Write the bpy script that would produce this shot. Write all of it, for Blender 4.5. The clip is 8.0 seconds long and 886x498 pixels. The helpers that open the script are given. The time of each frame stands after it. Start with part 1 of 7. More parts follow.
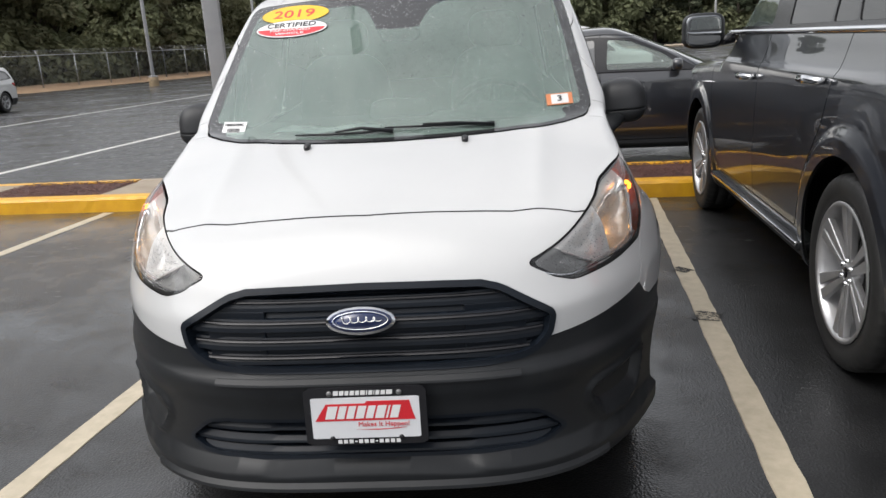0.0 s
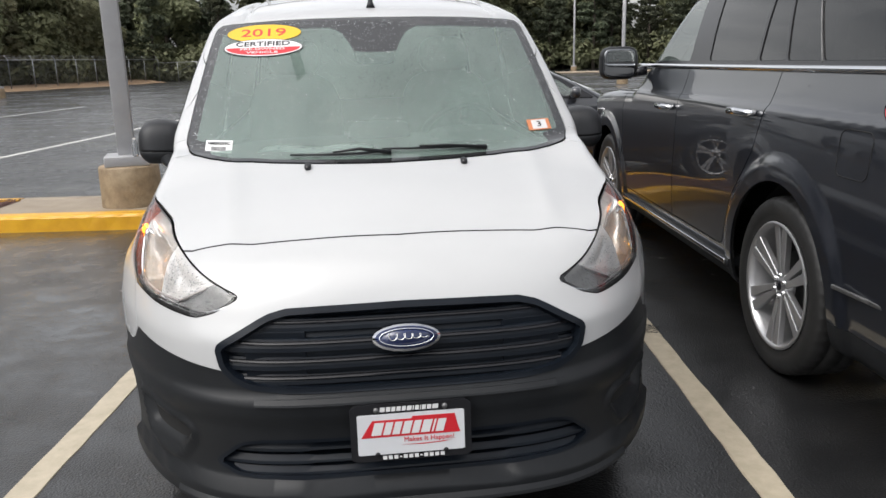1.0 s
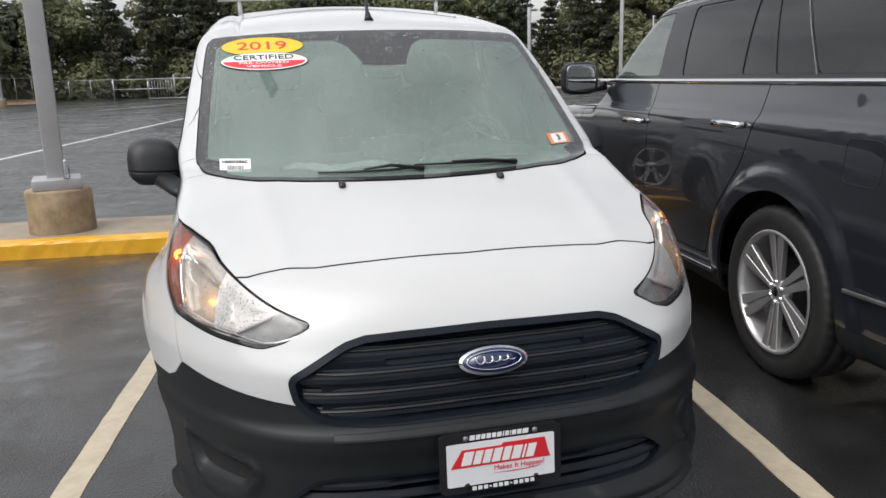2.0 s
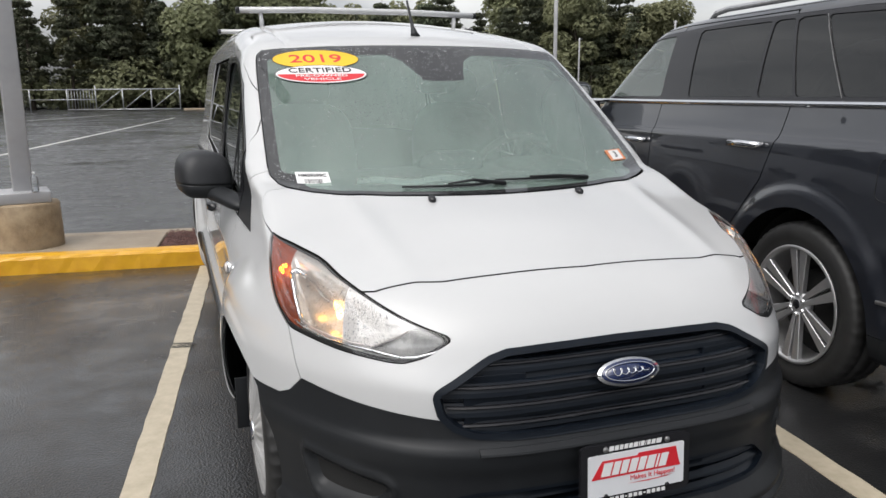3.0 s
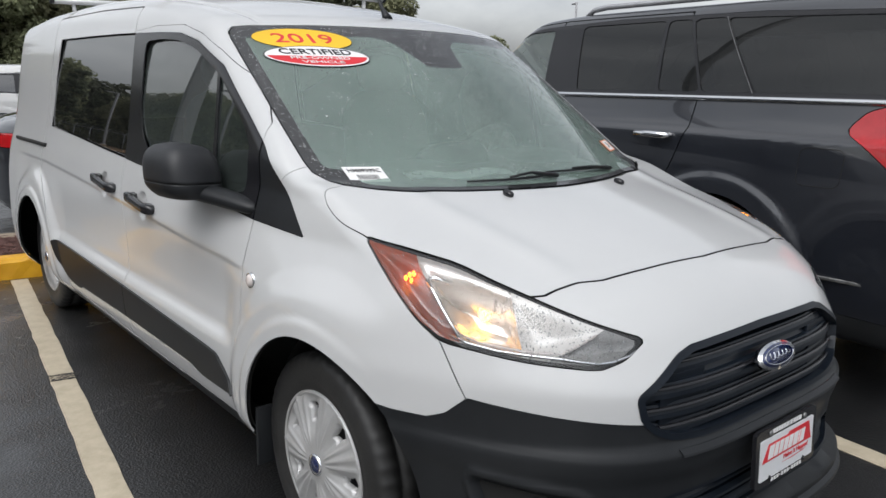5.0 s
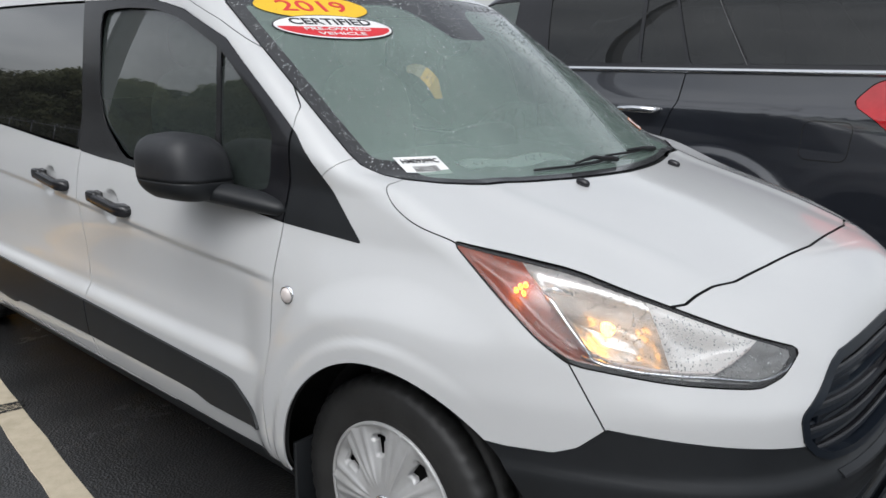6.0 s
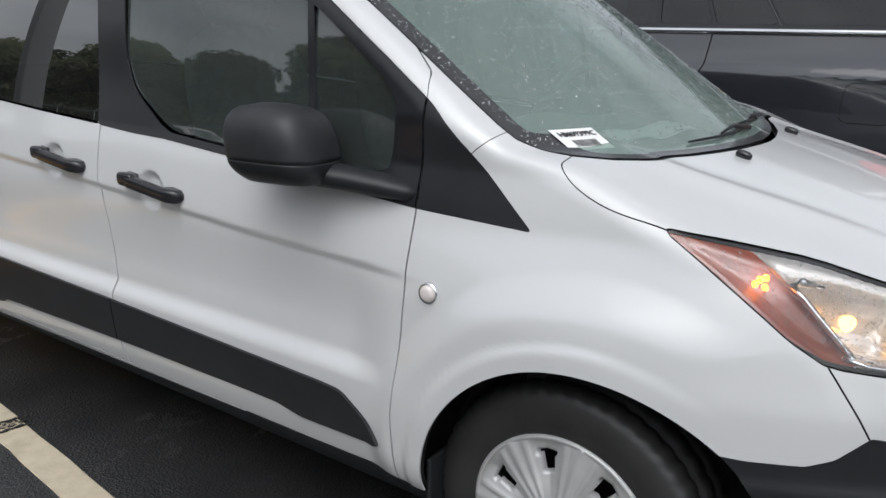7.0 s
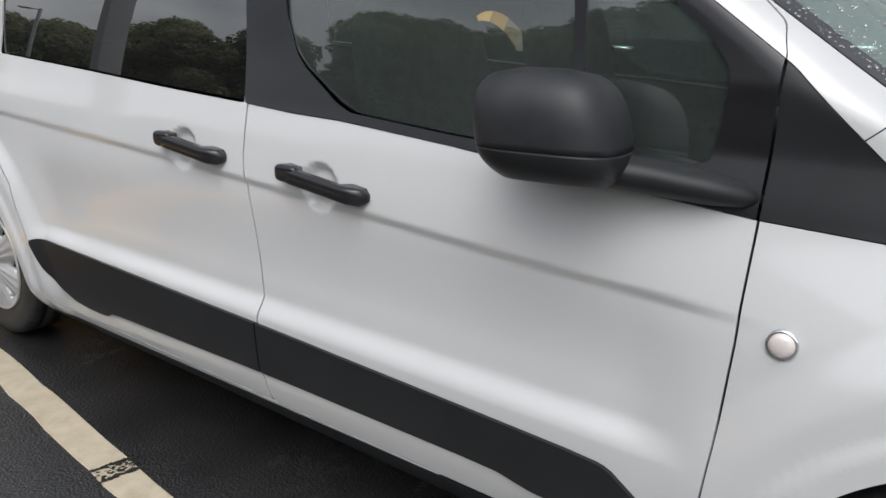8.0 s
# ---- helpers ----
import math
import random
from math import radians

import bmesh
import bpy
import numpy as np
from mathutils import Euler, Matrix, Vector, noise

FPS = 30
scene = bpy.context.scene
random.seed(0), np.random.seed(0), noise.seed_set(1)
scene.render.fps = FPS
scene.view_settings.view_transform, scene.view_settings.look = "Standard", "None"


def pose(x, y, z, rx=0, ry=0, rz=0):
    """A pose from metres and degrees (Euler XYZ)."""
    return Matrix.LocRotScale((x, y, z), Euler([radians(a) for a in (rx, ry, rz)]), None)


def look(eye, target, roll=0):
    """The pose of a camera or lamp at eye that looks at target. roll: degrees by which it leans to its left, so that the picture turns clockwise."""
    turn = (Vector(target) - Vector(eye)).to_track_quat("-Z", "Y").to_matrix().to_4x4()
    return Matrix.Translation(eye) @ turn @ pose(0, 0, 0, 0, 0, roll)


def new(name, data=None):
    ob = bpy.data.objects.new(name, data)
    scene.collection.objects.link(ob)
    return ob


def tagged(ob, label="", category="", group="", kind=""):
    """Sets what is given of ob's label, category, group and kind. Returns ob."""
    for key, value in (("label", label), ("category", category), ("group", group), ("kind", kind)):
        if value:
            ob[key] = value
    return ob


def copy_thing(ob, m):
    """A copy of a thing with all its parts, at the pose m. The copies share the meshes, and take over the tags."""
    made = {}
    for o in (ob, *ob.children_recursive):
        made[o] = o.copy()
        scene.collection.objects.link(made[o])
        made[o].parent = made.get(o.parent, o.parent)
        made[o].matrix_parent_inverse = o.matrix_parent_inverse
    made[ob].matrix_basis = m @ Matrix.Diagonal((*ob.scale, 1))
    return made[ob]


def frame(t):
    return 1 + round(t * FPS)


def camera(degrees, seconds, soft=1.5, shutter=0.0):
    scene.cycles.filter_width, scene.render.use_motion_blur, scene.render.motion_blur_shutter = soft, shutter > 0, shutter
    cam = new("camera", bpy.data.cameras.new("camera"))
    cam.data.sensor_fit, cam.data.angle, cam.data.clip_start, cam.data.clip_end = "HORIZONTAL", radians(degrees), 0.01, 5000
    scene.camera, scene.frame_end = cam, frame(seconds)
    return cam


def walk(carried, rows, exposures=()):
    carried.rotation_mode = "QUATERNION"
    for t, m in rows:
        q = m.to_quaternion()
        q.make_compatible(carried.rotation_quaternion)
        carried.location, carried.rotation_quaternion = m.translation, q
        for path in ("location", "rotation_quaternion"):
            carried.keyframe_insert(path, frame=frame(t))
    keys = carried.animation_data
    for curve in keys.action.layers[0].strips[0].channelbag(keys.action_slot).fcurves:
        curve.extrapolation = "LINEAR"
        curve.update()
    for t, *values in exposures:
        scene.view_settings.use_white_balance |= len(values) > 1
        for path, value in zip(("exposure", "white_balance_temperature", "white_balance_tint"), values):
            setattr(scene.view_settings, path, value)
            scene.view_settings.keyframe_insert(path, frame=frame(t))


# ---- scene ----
cam = camera(60.1, 8.0)
PATH = [
    (0, (0.342, -1.803, 1.402), (0.212, 0.125, 0.887), -3.6),
    (0.5, (0.11, -1.802, 1.398), (0.151, 0.136, 0.906), -2.3),
    (1, (-0.111, -1.862, 1.432), (0.108, 0.068, 0.955), -1.5),
    (1.5, (-0.313, -1.75, 1.424), (0.035, 0.164, 0.961), -2.3),
    (2.8, (-0.934, -1.643, 1.431), (-0.319, 0.217, 1.028), -0.2),
    (3, (-1.04, -1.559, 1.431), (-0.392, 0.29, 1.03), -0.5),
    (3.5, (-1.316, -1.417, 1.423), (-0.554, 0.389, 1.023), -0.7),
    (4, (-1.555, -1.33, 1.444), (-0.634, 0.399, 1.044), -0.8),
    (4.2, (-1.62, -1.249, 1.411), (-0.623, 0.439, 1.016), -0.6),
    (5.5, (-1.988, -0.642, 1.426), (-0.631, 0.755, 0.968), 1.1),
    (6, (-2.017, -0.333, 1.417), (-0.579, 0.97, 0.933), 0.3),
    (6.5, (-2.091, 0.016, 1.423), (-0.579, 1.219, 0.905), -0.1),
    (7, (-2.18, 0.299, 1.4), (-0.606, 1.393, 0.828), 0.5),
    (7.5, (-2.16, 0.652, 1.334), (-0.602, 1.745, 0.717), 0.6),
    (8, (-2.047, 1.002, 1.3), (-0.529, 2.161, 0.708), 0.4),
]
walk(cam, [(t, look(eye, target, roll)) for t, eye, target, roll in PATH], exposures=[(0.0, 0.86, 6620, 10), (1.5, 0.80, 6600, 10), (3.0, 0.72, 6600, 10), (4.0, 0.64, 6500, 10), (5.5, 0.53, 6350, 9), (6.5, 0.53, 6300, 9), (7.2, 0.54, 6300, 9), (8.0, 0.68, 6420, 10)])

# ---- world, sun, exposure ----
LOT = -6.3                       # the stall lines lie turned against the van, degrees
LOT_M = pose(0, 0, 0, 0, 0, LOT)


def at_lot(u, v, z=0.0, turn=0.0):
    """A pose from the car park's own axes: u across the stalls, v along them."""
    return LOT_M @ pose(u, v, z, 0, 0, turn)


def make_world():
    w = bpy.data.worlds.new("overcast_sky")
    scene.world = w
    w.use_nodes = True
    nt = w.node_tree
    nt.nodes.clear()
    out = nt.nodes.new("ShaderNodeOutputWorld")
    bg = nt.nodes.new("ShaderNodeBackground")
    sky = nt.nodes.new("ShaderNodeTexSky")
    sky.sky_type = "NISHITA"
    sky.sun_disc = False
    sky.sun_elevation = radians(58)
    sky.sun_rotation = radians(242)
    sky.air_density, sky.dust_density, sky.ozone_density = 1.0, 4.0, 1.0
    hsv = nt.nodes.new("ShaderNodeHueSaturation")
    hsv.inputs["Saturation"].default_value = 0.16
    tc = nt.nodes.new("ShaderNodeTexCoord")
    mp = nt.nodes.new("ShaderNodeMapping")
    mp.inputs["Scale"].default_value = (1.0, 1.0, 2.6)
    n1 = nt.nodes.new("ShaderNodeTexNoise")
    n1.inputs["Scale"].default_value = 2.3
    n1.inputs["Detail"].default_value = 7
    n1.inputs["Roughness"].default_value = 0.55
    n1.inputs["Distortion"].default_value = 0.4
    ramp = nt.nodes.new("ShaderNodeValToRGB")
    ramp.color_ramp.elements[0].position = 0.36
    ramp.color_ramp.elements[0].color = (0.68, 0.70, 0.74, 1)
    ramp.color_ramp.elements[1].position = 0.68
    ramp.color_ramp.elements[1].color = (1.35, 1.34, 1.32, 1)
    mix = nt.nodes.new("ShaderNodeMix")
    mix.data_type = "RGBA"
    mix.blend_type = "MULTIPLY"
    mix.inputs[0].default_value = 1.0
    nt.links.new(tc.outputs["Generated"], mp.inputs["Vector"])
    nt.links.new(mp.outputs["Vector"], n1.inputs["Vector"])
    nt.links.new(n1.outputs["Fac"], ramp.inputs["Fac"])
    nt.links.new(sky.outputs["Color"], hsv.inputs["Color"])
    nt.links.new(hsv.outputs["Color"], mix.inputs[6])
    nt.links.new(ramp.outputs["Color"], mix.inputs[7])
    nt.links.new(mix.outputs[2], bg.inputs["Color"])
    bg.inputs["Strength"].default_value = 0.15
    nt.links.new(bg.outputs["Background"], out.inputs["Surface"])


make_world()
sun = bpy.data.lights.new("sun", "SUN")
sun.energy, sun.angle, sun.color = 0.5, radians(60), (1.0, 0.97, 0.93)
sun_ob = new("sun", sun)
sun_ob.matrix_world = look((-14, -7, 27), (0, 0, 0))

# ---- materials ----
def links(nt, *pairs):
    for a, b in pairs:
        nt.links.new(a, b)


def node(nt, kind, **values):
    n = nt.nodes.new(kind)
    for key, v in values.items():
        n.inputs[key.replace("_", " ")].default_value = v
    return n


def base_mat(name):
    m = bpy.data.materials.new(name)
    m.use_nodes = True
    nt = m.node_tree
    return m, nt, nt.nodes["Principled BSDF"], nt.nodes["Material Output"]


def ramp_node(nt, lo, hi, p0=0.3, p1=0.7):
    r = nt.nodes.new("ShaderNodeValToRGB")
    r.color_ramp.elements[0].position, r.color_ramp.elements[1].position = p0, p1
    r.color_ramp.elements[0].color, r.color_ramp.elements[1].color = (*lo, 1), (*hi, 1)
    return r


def surface(name, lo, hi, rough=(0.5, 0.6), metal=0.0, scale=6.0, fine=120.0, bump=0.1, bump_dist=0.002, coat=0.0, spec=0.5, coat_rough=0.03, per_piece=0.0):
    """Colour between lo and hi at a coarse scale, roughness and relief at a fine one."""
    m, nt, p, out = base_mat(name)
    tc = nt.nodes.new("ShaderNodeTexCoord")
    n1 = node(nt, "ShaderNodeTexNoise", Scale=scale, Detail=5.0, Roughness=0.6)
    n2 = node(nt, "ShaderNodeTexNoise", Scale=fine, Detail=3.0)
    cr = ramp_node(nt, lo, hi)
    rr = nt.nodes.new("ShaderNodeMapRange")
    rr.inputs["To Min"].default_value, rr.inputs["To Max"].default_value = rough
    b = node(nt, "ShaderNodeBump", Strength=bump, Distance=bump_dist)
    links(nt, (tc.outputs["Object"], n1.inputs["Vector"]), (tc.outputs["Object"], n2.inputs["Vector"]), (n1.outputs["Fac"], cr.inputs["Fac"]),
          (n2.outputs["Fac"], rr.inputs["Value"]), (rr.outputs["Result"], p.inputs["Roughness"]), (n2.outputs["Fac"], b.inputs["Height"]), (b.outputs["Normal"], p.inputs["Normal"]))
    if per_piece:
        oi = nt.nodes.new("ShaderNodeObjectInfo")
        mr = nt.nodes.new("ShaderNodeMapRange")
        mr.inputs["To Min"].default_value, mr.inputs["To Max"].default_value = 1 - per_piece, 1 + per_piece
        mx = nt.nodes.new("ShaderNodeMix")
        mx.data_type, mx.blend_type = "RGBA", "MULTIPLY"
        mx.inputs[0].default_value = 1.0
        links(nt, (oi.outputs["Random"], mr.inputs["Value"]), (cr.outputs["Color"], mx.inputs[6]), (mr.outputs["Result"], mx.inputs[7]), (mx.outputs[2], p.inputs["Base Color"]))
    else:
        links(nt, (cr.outputs["Color"], p.inputs["Base Color"]))
    p.inputs["Metallic"].default_value = metal
    p.inputs["Coat Weight"].default_value = coat
    p.inputs["Coat Roughness"].default_value = coat_rough
    p.inputs["Specular IOR Level"].default_value = spec
    return m


def drops_into(m, scale=55.0, size=0.22, strength=0.5, dist=0.002):
    """Rain beads as fine relief on a material."""
    nt = m.node_tree
    p = nt.nodes["Principled BSDF"]
    tc = nt.nodes.new("ShaderNodeTexCoord")
    v = node(nt, "ShaderNodeTexVoronoi", Scale=scale)
    mr = nt.nodes.new("ShaderNodeMapRange")
    mr.interpolation_type = "SMOOTHSTEP"
    mr.inputs["From Min"].default_value, mr.inputs["From Max"].default_value = 0.0, size
    mr.inputs["To Min"].default_value, mr.inputs["To Max"].default_value = 1.0, 0.0
    b = node(nt, "ShaderNodeBump", Strength=strength, Distance=dist)
    links(nt, (tc.outputs["Object"], v.inputs["Vector"]), (v.outputs["Distance"], mr.inputs["Value"]), (mr.outputs["Result"], b.inputs["Height"]))
    if p.inputs["Normal"].links:
        links(nt, (p.inputs["Normal"].links[0].from_socket, b.inputs["Normal"]))
    links(nt, (b.outputs["Normal"], p.inputs["Normal"]), (b.outputs["Normal"], p.inputs["Coat Normal"]))
    return m


def clear_glass(name, tint, haze=0.0, haze_colour=(0.8, 0.85, 0.83), rough=0.0, ior=1.5):
    """A single pane: tinted see-through, mirror gloss by Fresnel, some haze of condensation."""
    m, nt, p, out = base_mat(name)
    nt.nodes.remove(p)
    tr = node(nt, "ShaderNodeBsdfTransparent", Color=(*tint, 1))
    gl = node(nt, "ShaderNodeBsdfGlossy", Color=(1, 1, 1, 1), Roughness=rough)
    df = node(nt, "ShaderNodeBsdfDiffuse", Color=(*haze_colour, 1))
    fr = node(nt, "ShaderNodeFresnel", IOR=ior)
    m1 = nt.nodes.new("ShaderNodeMixShader")
    m2 = nt.nodes.new("ShaderNodeMixShader")
    tc = nt.nodes.new("ShaderNodeTexCoord")
    n = node(nt, "ShaderNodeTexNoise", Scale=2.2, Detail=4.0)
    mr = nt.nodes.new("ShaderNodeMapRange")
    mr.inputs["From Min"].default_value, mr.inputs["From Max"].default_value = 0.3, 0.75
    mr.inputs["To Min"].default_value, mr.inputs["To Max"].default_value = haze * 0.76, haze * 1.24
    links(nt, (tc.outputs["Object"], n.inputs["Vector"]), (n.outputs["Fac"], mr.inputs["Value"]), (mr.outputs["Result"], m1.inputs["Fac"]),
          (tr.outputs[0], m1.inputs[1]), (df.outputs[0], m1.inputs[2]), (fr.outputs[0], m2.inputs["Fac"]), (m1.outputs[0], m2.inputs[1]), (gl.outputs[0], m2.inputs[2]),
          (m2.outputs[0], out.inputs["Surface"]))
    return m


def glow(name, colour, strength):
    m, nt, p, out = base_mat(name)
    p.inputs["Base Color"].default_value = (*colour, 1)
    p.inputs["Emission Color"].default_value = (*colour, 1)
    p.inputs["Emission Strength"].default_value = strength
    p.inputs["Roughness"].default_value = 0.2
    return m


M_WHITE = surface("van_white_paint", (0.468, 0.472, 0.475), (0.492, 0.496, 0.499), rough=(0.32, 0.42), scale=2.0, fine=300, bump=0.01, coat=1.0, coat_rough=0.02, spec=0.25)
drops_into(M_WHITE, scale=80.0, size=0.16, strength=0.12, dist=0.001)
M_BLACK_PAINT = surface("black_car_paint", (0.0085, 0.010, 0.0145), (0.011, 0.013, 0.0185), rough=(0.30, 0.42), scale=3, fine=250, bump=0.01, coat=1.0, coat_rough=0.012)
M_BLACK_PAINT.node_tree.nodes["Principled BSDF"].inputs["Coat IOR"].default_value = 1.72
M_BLACK_PLASTIC = surface("black_textured_plastic", (0.0105, 0.0115, 0.0130), (0.0165, 0.0180, 0.0200), rough=(0.32, 0.48), scale=5, fine=420, bump=0.25, bump_dist=0.0006, spec=0.26)
M_GLOSS_BLACK = surface("gloss_black_plastic", (0.008, 0.008, 0.010), (0.013, 0.013, 0.015), rough=(0.16, 0.26), scale=8, fine=260, bump=0.03)
M_GRILLE = surface("grille_dark_plastic", (0.0050, 0.0072, 0.0115), (0.0085, 0.0118, 0.017), rough=(0.24, 0.38), scale=9, fine=300, bump=0.08, bump_dist=0.0006, spec=0.22)
M_MIRROR_CAP = surface("weathered_mirror_plastic", (0.012, 0.013, 0.015), (0.024, 0.025, 0.028), rough=(0.38, 0.55), scale=14, fine=420, bump=0.25, bump_dist=0.0006, spec=0.35)
M_DARK = surface("dark_cavity", (0.006, 0.006, 0.006), (0.010, 0.010, 0.010), rough=(0.8, 0.9), bump=0.0)
M_FRIT = surface("glass_frit_border", (0.018, 0.019, 0.020), (0.03, 0.03, 0.032), rough=(0.12, 0.2), scale=30, bump=0.02, coat=0.5)
M_RUBBER = surface("wet_tyre_rubber", (0.012, 0.012, 0.012), (0.022, 0.022, 0.022), rough=(0.45, 0.65), scale=12, fine=200, bump=0.2, bump_dist=0.001)
M_CHROME = surface("chrome", (0.75, 0.76, 0.78), (0.82, 0.83, 0.85), rough=(0.06, 0.12), metal=1.0, bump=0.0)
M_ALLOY = surface("machined_alloy", (0.46, 0.46, 0.47), (0.56, 0.56, 0.57), rough=(0.38, 0.48), metal=0.85, scale=10, bump=0.02)
M_ALLOY_DARK = surface("dark_alloy_paint", (0.03, 0.031, 0.034), (0.05, 0.05, 0.055), rough=(0.3, 0.4), metal=0.6, bump=0.02)
M_COVER = surface("silver_wheel_cover_paint", (0.36, 0.36, 0.36), (0.44, 0.44, 0.44), rough=(0.34, 0.46), metal=0.30, scale=14, bump=0.03, coat=0.2)
M_STEEL = surface("dull_steel", (0.18, 0.18, 0.18), (0.3, 0.3, 0.3), rough=(0.4, 0.6), metal=0.9, scale=20, bump=0.1)
M_CLOTH = surface("grey_seat_cloth", (0.10, 0.105, 0.11), (0.15, 0.155, 0.16), rough=(0.8, 0.95), scale=25, fine=500, bump=0.3, bump_dist=0.001)
M_TRIM = surface("dark_interior_trim", (0.035, 0.037, 0.04), (0.055, 0.057, 0.06), rough=(0.55, 0.7), scale=10, fine=400, bump=0.2, bump_dist=0.0008)
M_LINING = surface("light_headliner", (0.42, 0.42, 0.40), (0.5, 0.5, 0.48), rough=(0.85, 0.95), scale=10, fine=300, bump=0.1)
M_PAPER = surface("paper", (0.74, 0.82, 0.86), (0.86, 0.90, 0.92), rough=(0.7, 0.8), scale=15, bump=0.02)
M_WHITE_PLATE = surface("white_printed_plate", (0.60, 0.61, 0.63), (0.66, 0.67, 0.69), rough=(0.3, 0.4), scale=9, bump=0.01)
M_RED_PRINT = surface("red_print", (0.50, 0.012, 0.02), (0.58, 0.02, 0.03), rough=(0.35, 0.45), bump=0.0)
M_YELLOW_PRINT = surface("yellow_print", (0.66, 0.40, 0.012), (0.72, 0.45, 0.016), rough=(0.35, 0.45), bump=0.0)
M_ORANGE_PRINT = surface("orange_print", (0.56, 0.19, 0.075), (0.62, 0.23, 0.10), rough=(0.35, 0.45), bump=0.0)
M_BLACK_PRINT = surface("black_print", (0.01, 0.01, 0.012), (0.015, 0.015, 0.016), rough=(0.4, 0.5), bump=0.0)
M_WHITE_PRINT = surface("white_print", (0.64, 0.64, 0.64), (0.70, 0.70, 0.70), rough=(0.4, 0.5), bump=0.0)
M_BLUE_OVAL = surface("blue_enamel", (0.008, 0.016, 0.06), (0.012, 0.022, 0.08), rough=(0.12, 0.2), bump=0.0, coat=1.0)
M_AMBER = surface("amber_plastic", (0.20, 0.034, 0.010), (0.27, 0.050, 0.015), rough=(0.15, 0.25), scale=20, fine=90, bump=0.3, bump_dist=0.002, coat=0.6)
M_RED_LENS = surface("red_lens", (0.34, 0.006, 0.010), (0.42, 0.012, 0.016), rough=(0.1, 0.18), scale=20, fine=80, bump=0.2, coat=0.8)
M_WINDSHIELD = clear_glass("fogged_windshield", (0.66, 0.76, 0.70), haze=0.42, haze_colour=(0.26, 0.35, 0.31), ior=1.8)
M_SIDE_GLASS = clear_glass("tinted_side_glass", (0.40, 0.475, 0.44), haze=0.045, haze_colour=(0.6, 0.72, 0.68), ior=1.9)
M_CAR_GLASS = clear_glass("green_tinted_glass", (0.66, 0.76, 0.71), haze=0.12, haze_colour=(0.55, 0.68, 0.62), ior=1.8)
M_DARK_GLASS = clear_glass("privacy_glass", (0.06, 0.065, 0.07), haze=0.012, ior=2.4)
M_SUV_GLASS = clear_glass("smoked_glass", (0.05, 0.055, 0.062), haze=0.012, ior=1.52)
M_SMOKE = surface("smoky_lamp_plastic", (0.20, 0.198, 0.194), (0.28, 0.276, 0.27), rough=(0.12, 0.22), scale=10, fine=80, bump=0.1, bump_dist=0.001)
M_LENS = clear_glass("headlamp_lens", (0.93, 0.94, 0.95), haze=0.012, haze_colour=(0.7, 0.7, 0.7))
M_REFLECTOR = surface("headlamp_reflector", (0.66, 0.63, 0.59), (0.76, 0.72, 0.68), rough=(0.16, 0.28), metal=0.6, scale=30, fine=45, bump=0.5, bump_dist=0.002)
M_BULB = glow("lit_amber_bulb", (1.0, 0.46, 0.08), 6.0)
M_BULB_WARM = glow("lit_marker_bulb", (1.0, 0.30, 0.02), 4.0)
M_PALE_LENS = surface("pale_lens", (0.55, 0.50, 0.48), (0.66, 0.60, 0.58), rough=(0.15, 0.25), scale=60, fine=200, bump=0.3, coat=0.6)
M_LAMP_GREY = surface("pale_lamp_housing", (0.60, 0.58, 0.56), (0.68, 0.66, 0.64), rough=(0.28, 0.40), metal=0.1, scale=8, fine=60, bump=0.1, bump_dist=0.001)
M_MIRROR = surface("mirror_glass", (0.28, 0.29, 0.30), (0.30, 0.31, 0.32), rough=(0.01, 0.02), metal=1.0, bump=0.0)

M_DROP = clear_glass("rain_water", (0.62, 0.65, 0.66), haze=0.08, haze_colour=(0.85, 0.87, 0.87), ior=1.9)

# ---- mesh helpers ----
def part(name, bm, material, parent=None, label="", smooth=True):
    me = bpy.data.meshes.new(name)
    bm.to_mesh(me)
    bm.free()
    me.materials.append(material)
    for p in me.polygons:
        p.use_smooth = smooth
    ob = new(name, me)
    if parent:
        ob.parent = parent
    if label:
        tagged(ob, label)
    return ob


def empty(name, m=None):
    ob = new(name)
    ob.empty_display_size = 0.1
    if m is not None:
        ob.matrix_world = m
    return ob


def mesh_object(name, v, t, material, parent=None, label="", smooth=True, normals=None):
    me = bpy.data.meshes.new(name)
    v, t = np.asarray(v, np.float32), np.asarray(t, np.int32)
    if t.ndim == 2 and len(t) > 200:
        n, k = t.shape
        me.vertices.add(len(v))
        me.vertices.foreach_set("co", v.ravel())
        me.loops.add(n * k)
        me.loops.foreach_set("vertex_index", t.ravel())
        me.polygons.add(n)
        me.polygons.foreach_set("loop_start", np.arange(0, n * k, k, dtype=np.int32))
    else:
        me.from_pydata(v.tolist(), [], t.tolist())
    me.materials.append(material)
    me.polygons.foreach_set("use_smooth", [smooth] * len(me.polygons))
    me.update(calc_edges=True)
    me.validate()
    if normals is not None:
        me.normals_split_custom_set_from_vertices(np.asarray(normals, np.float32).tolist())
    ob = new(name, me)
    if parent:
        ob.parent = parent
    if label:
        tagged(ob, label)
    return ob


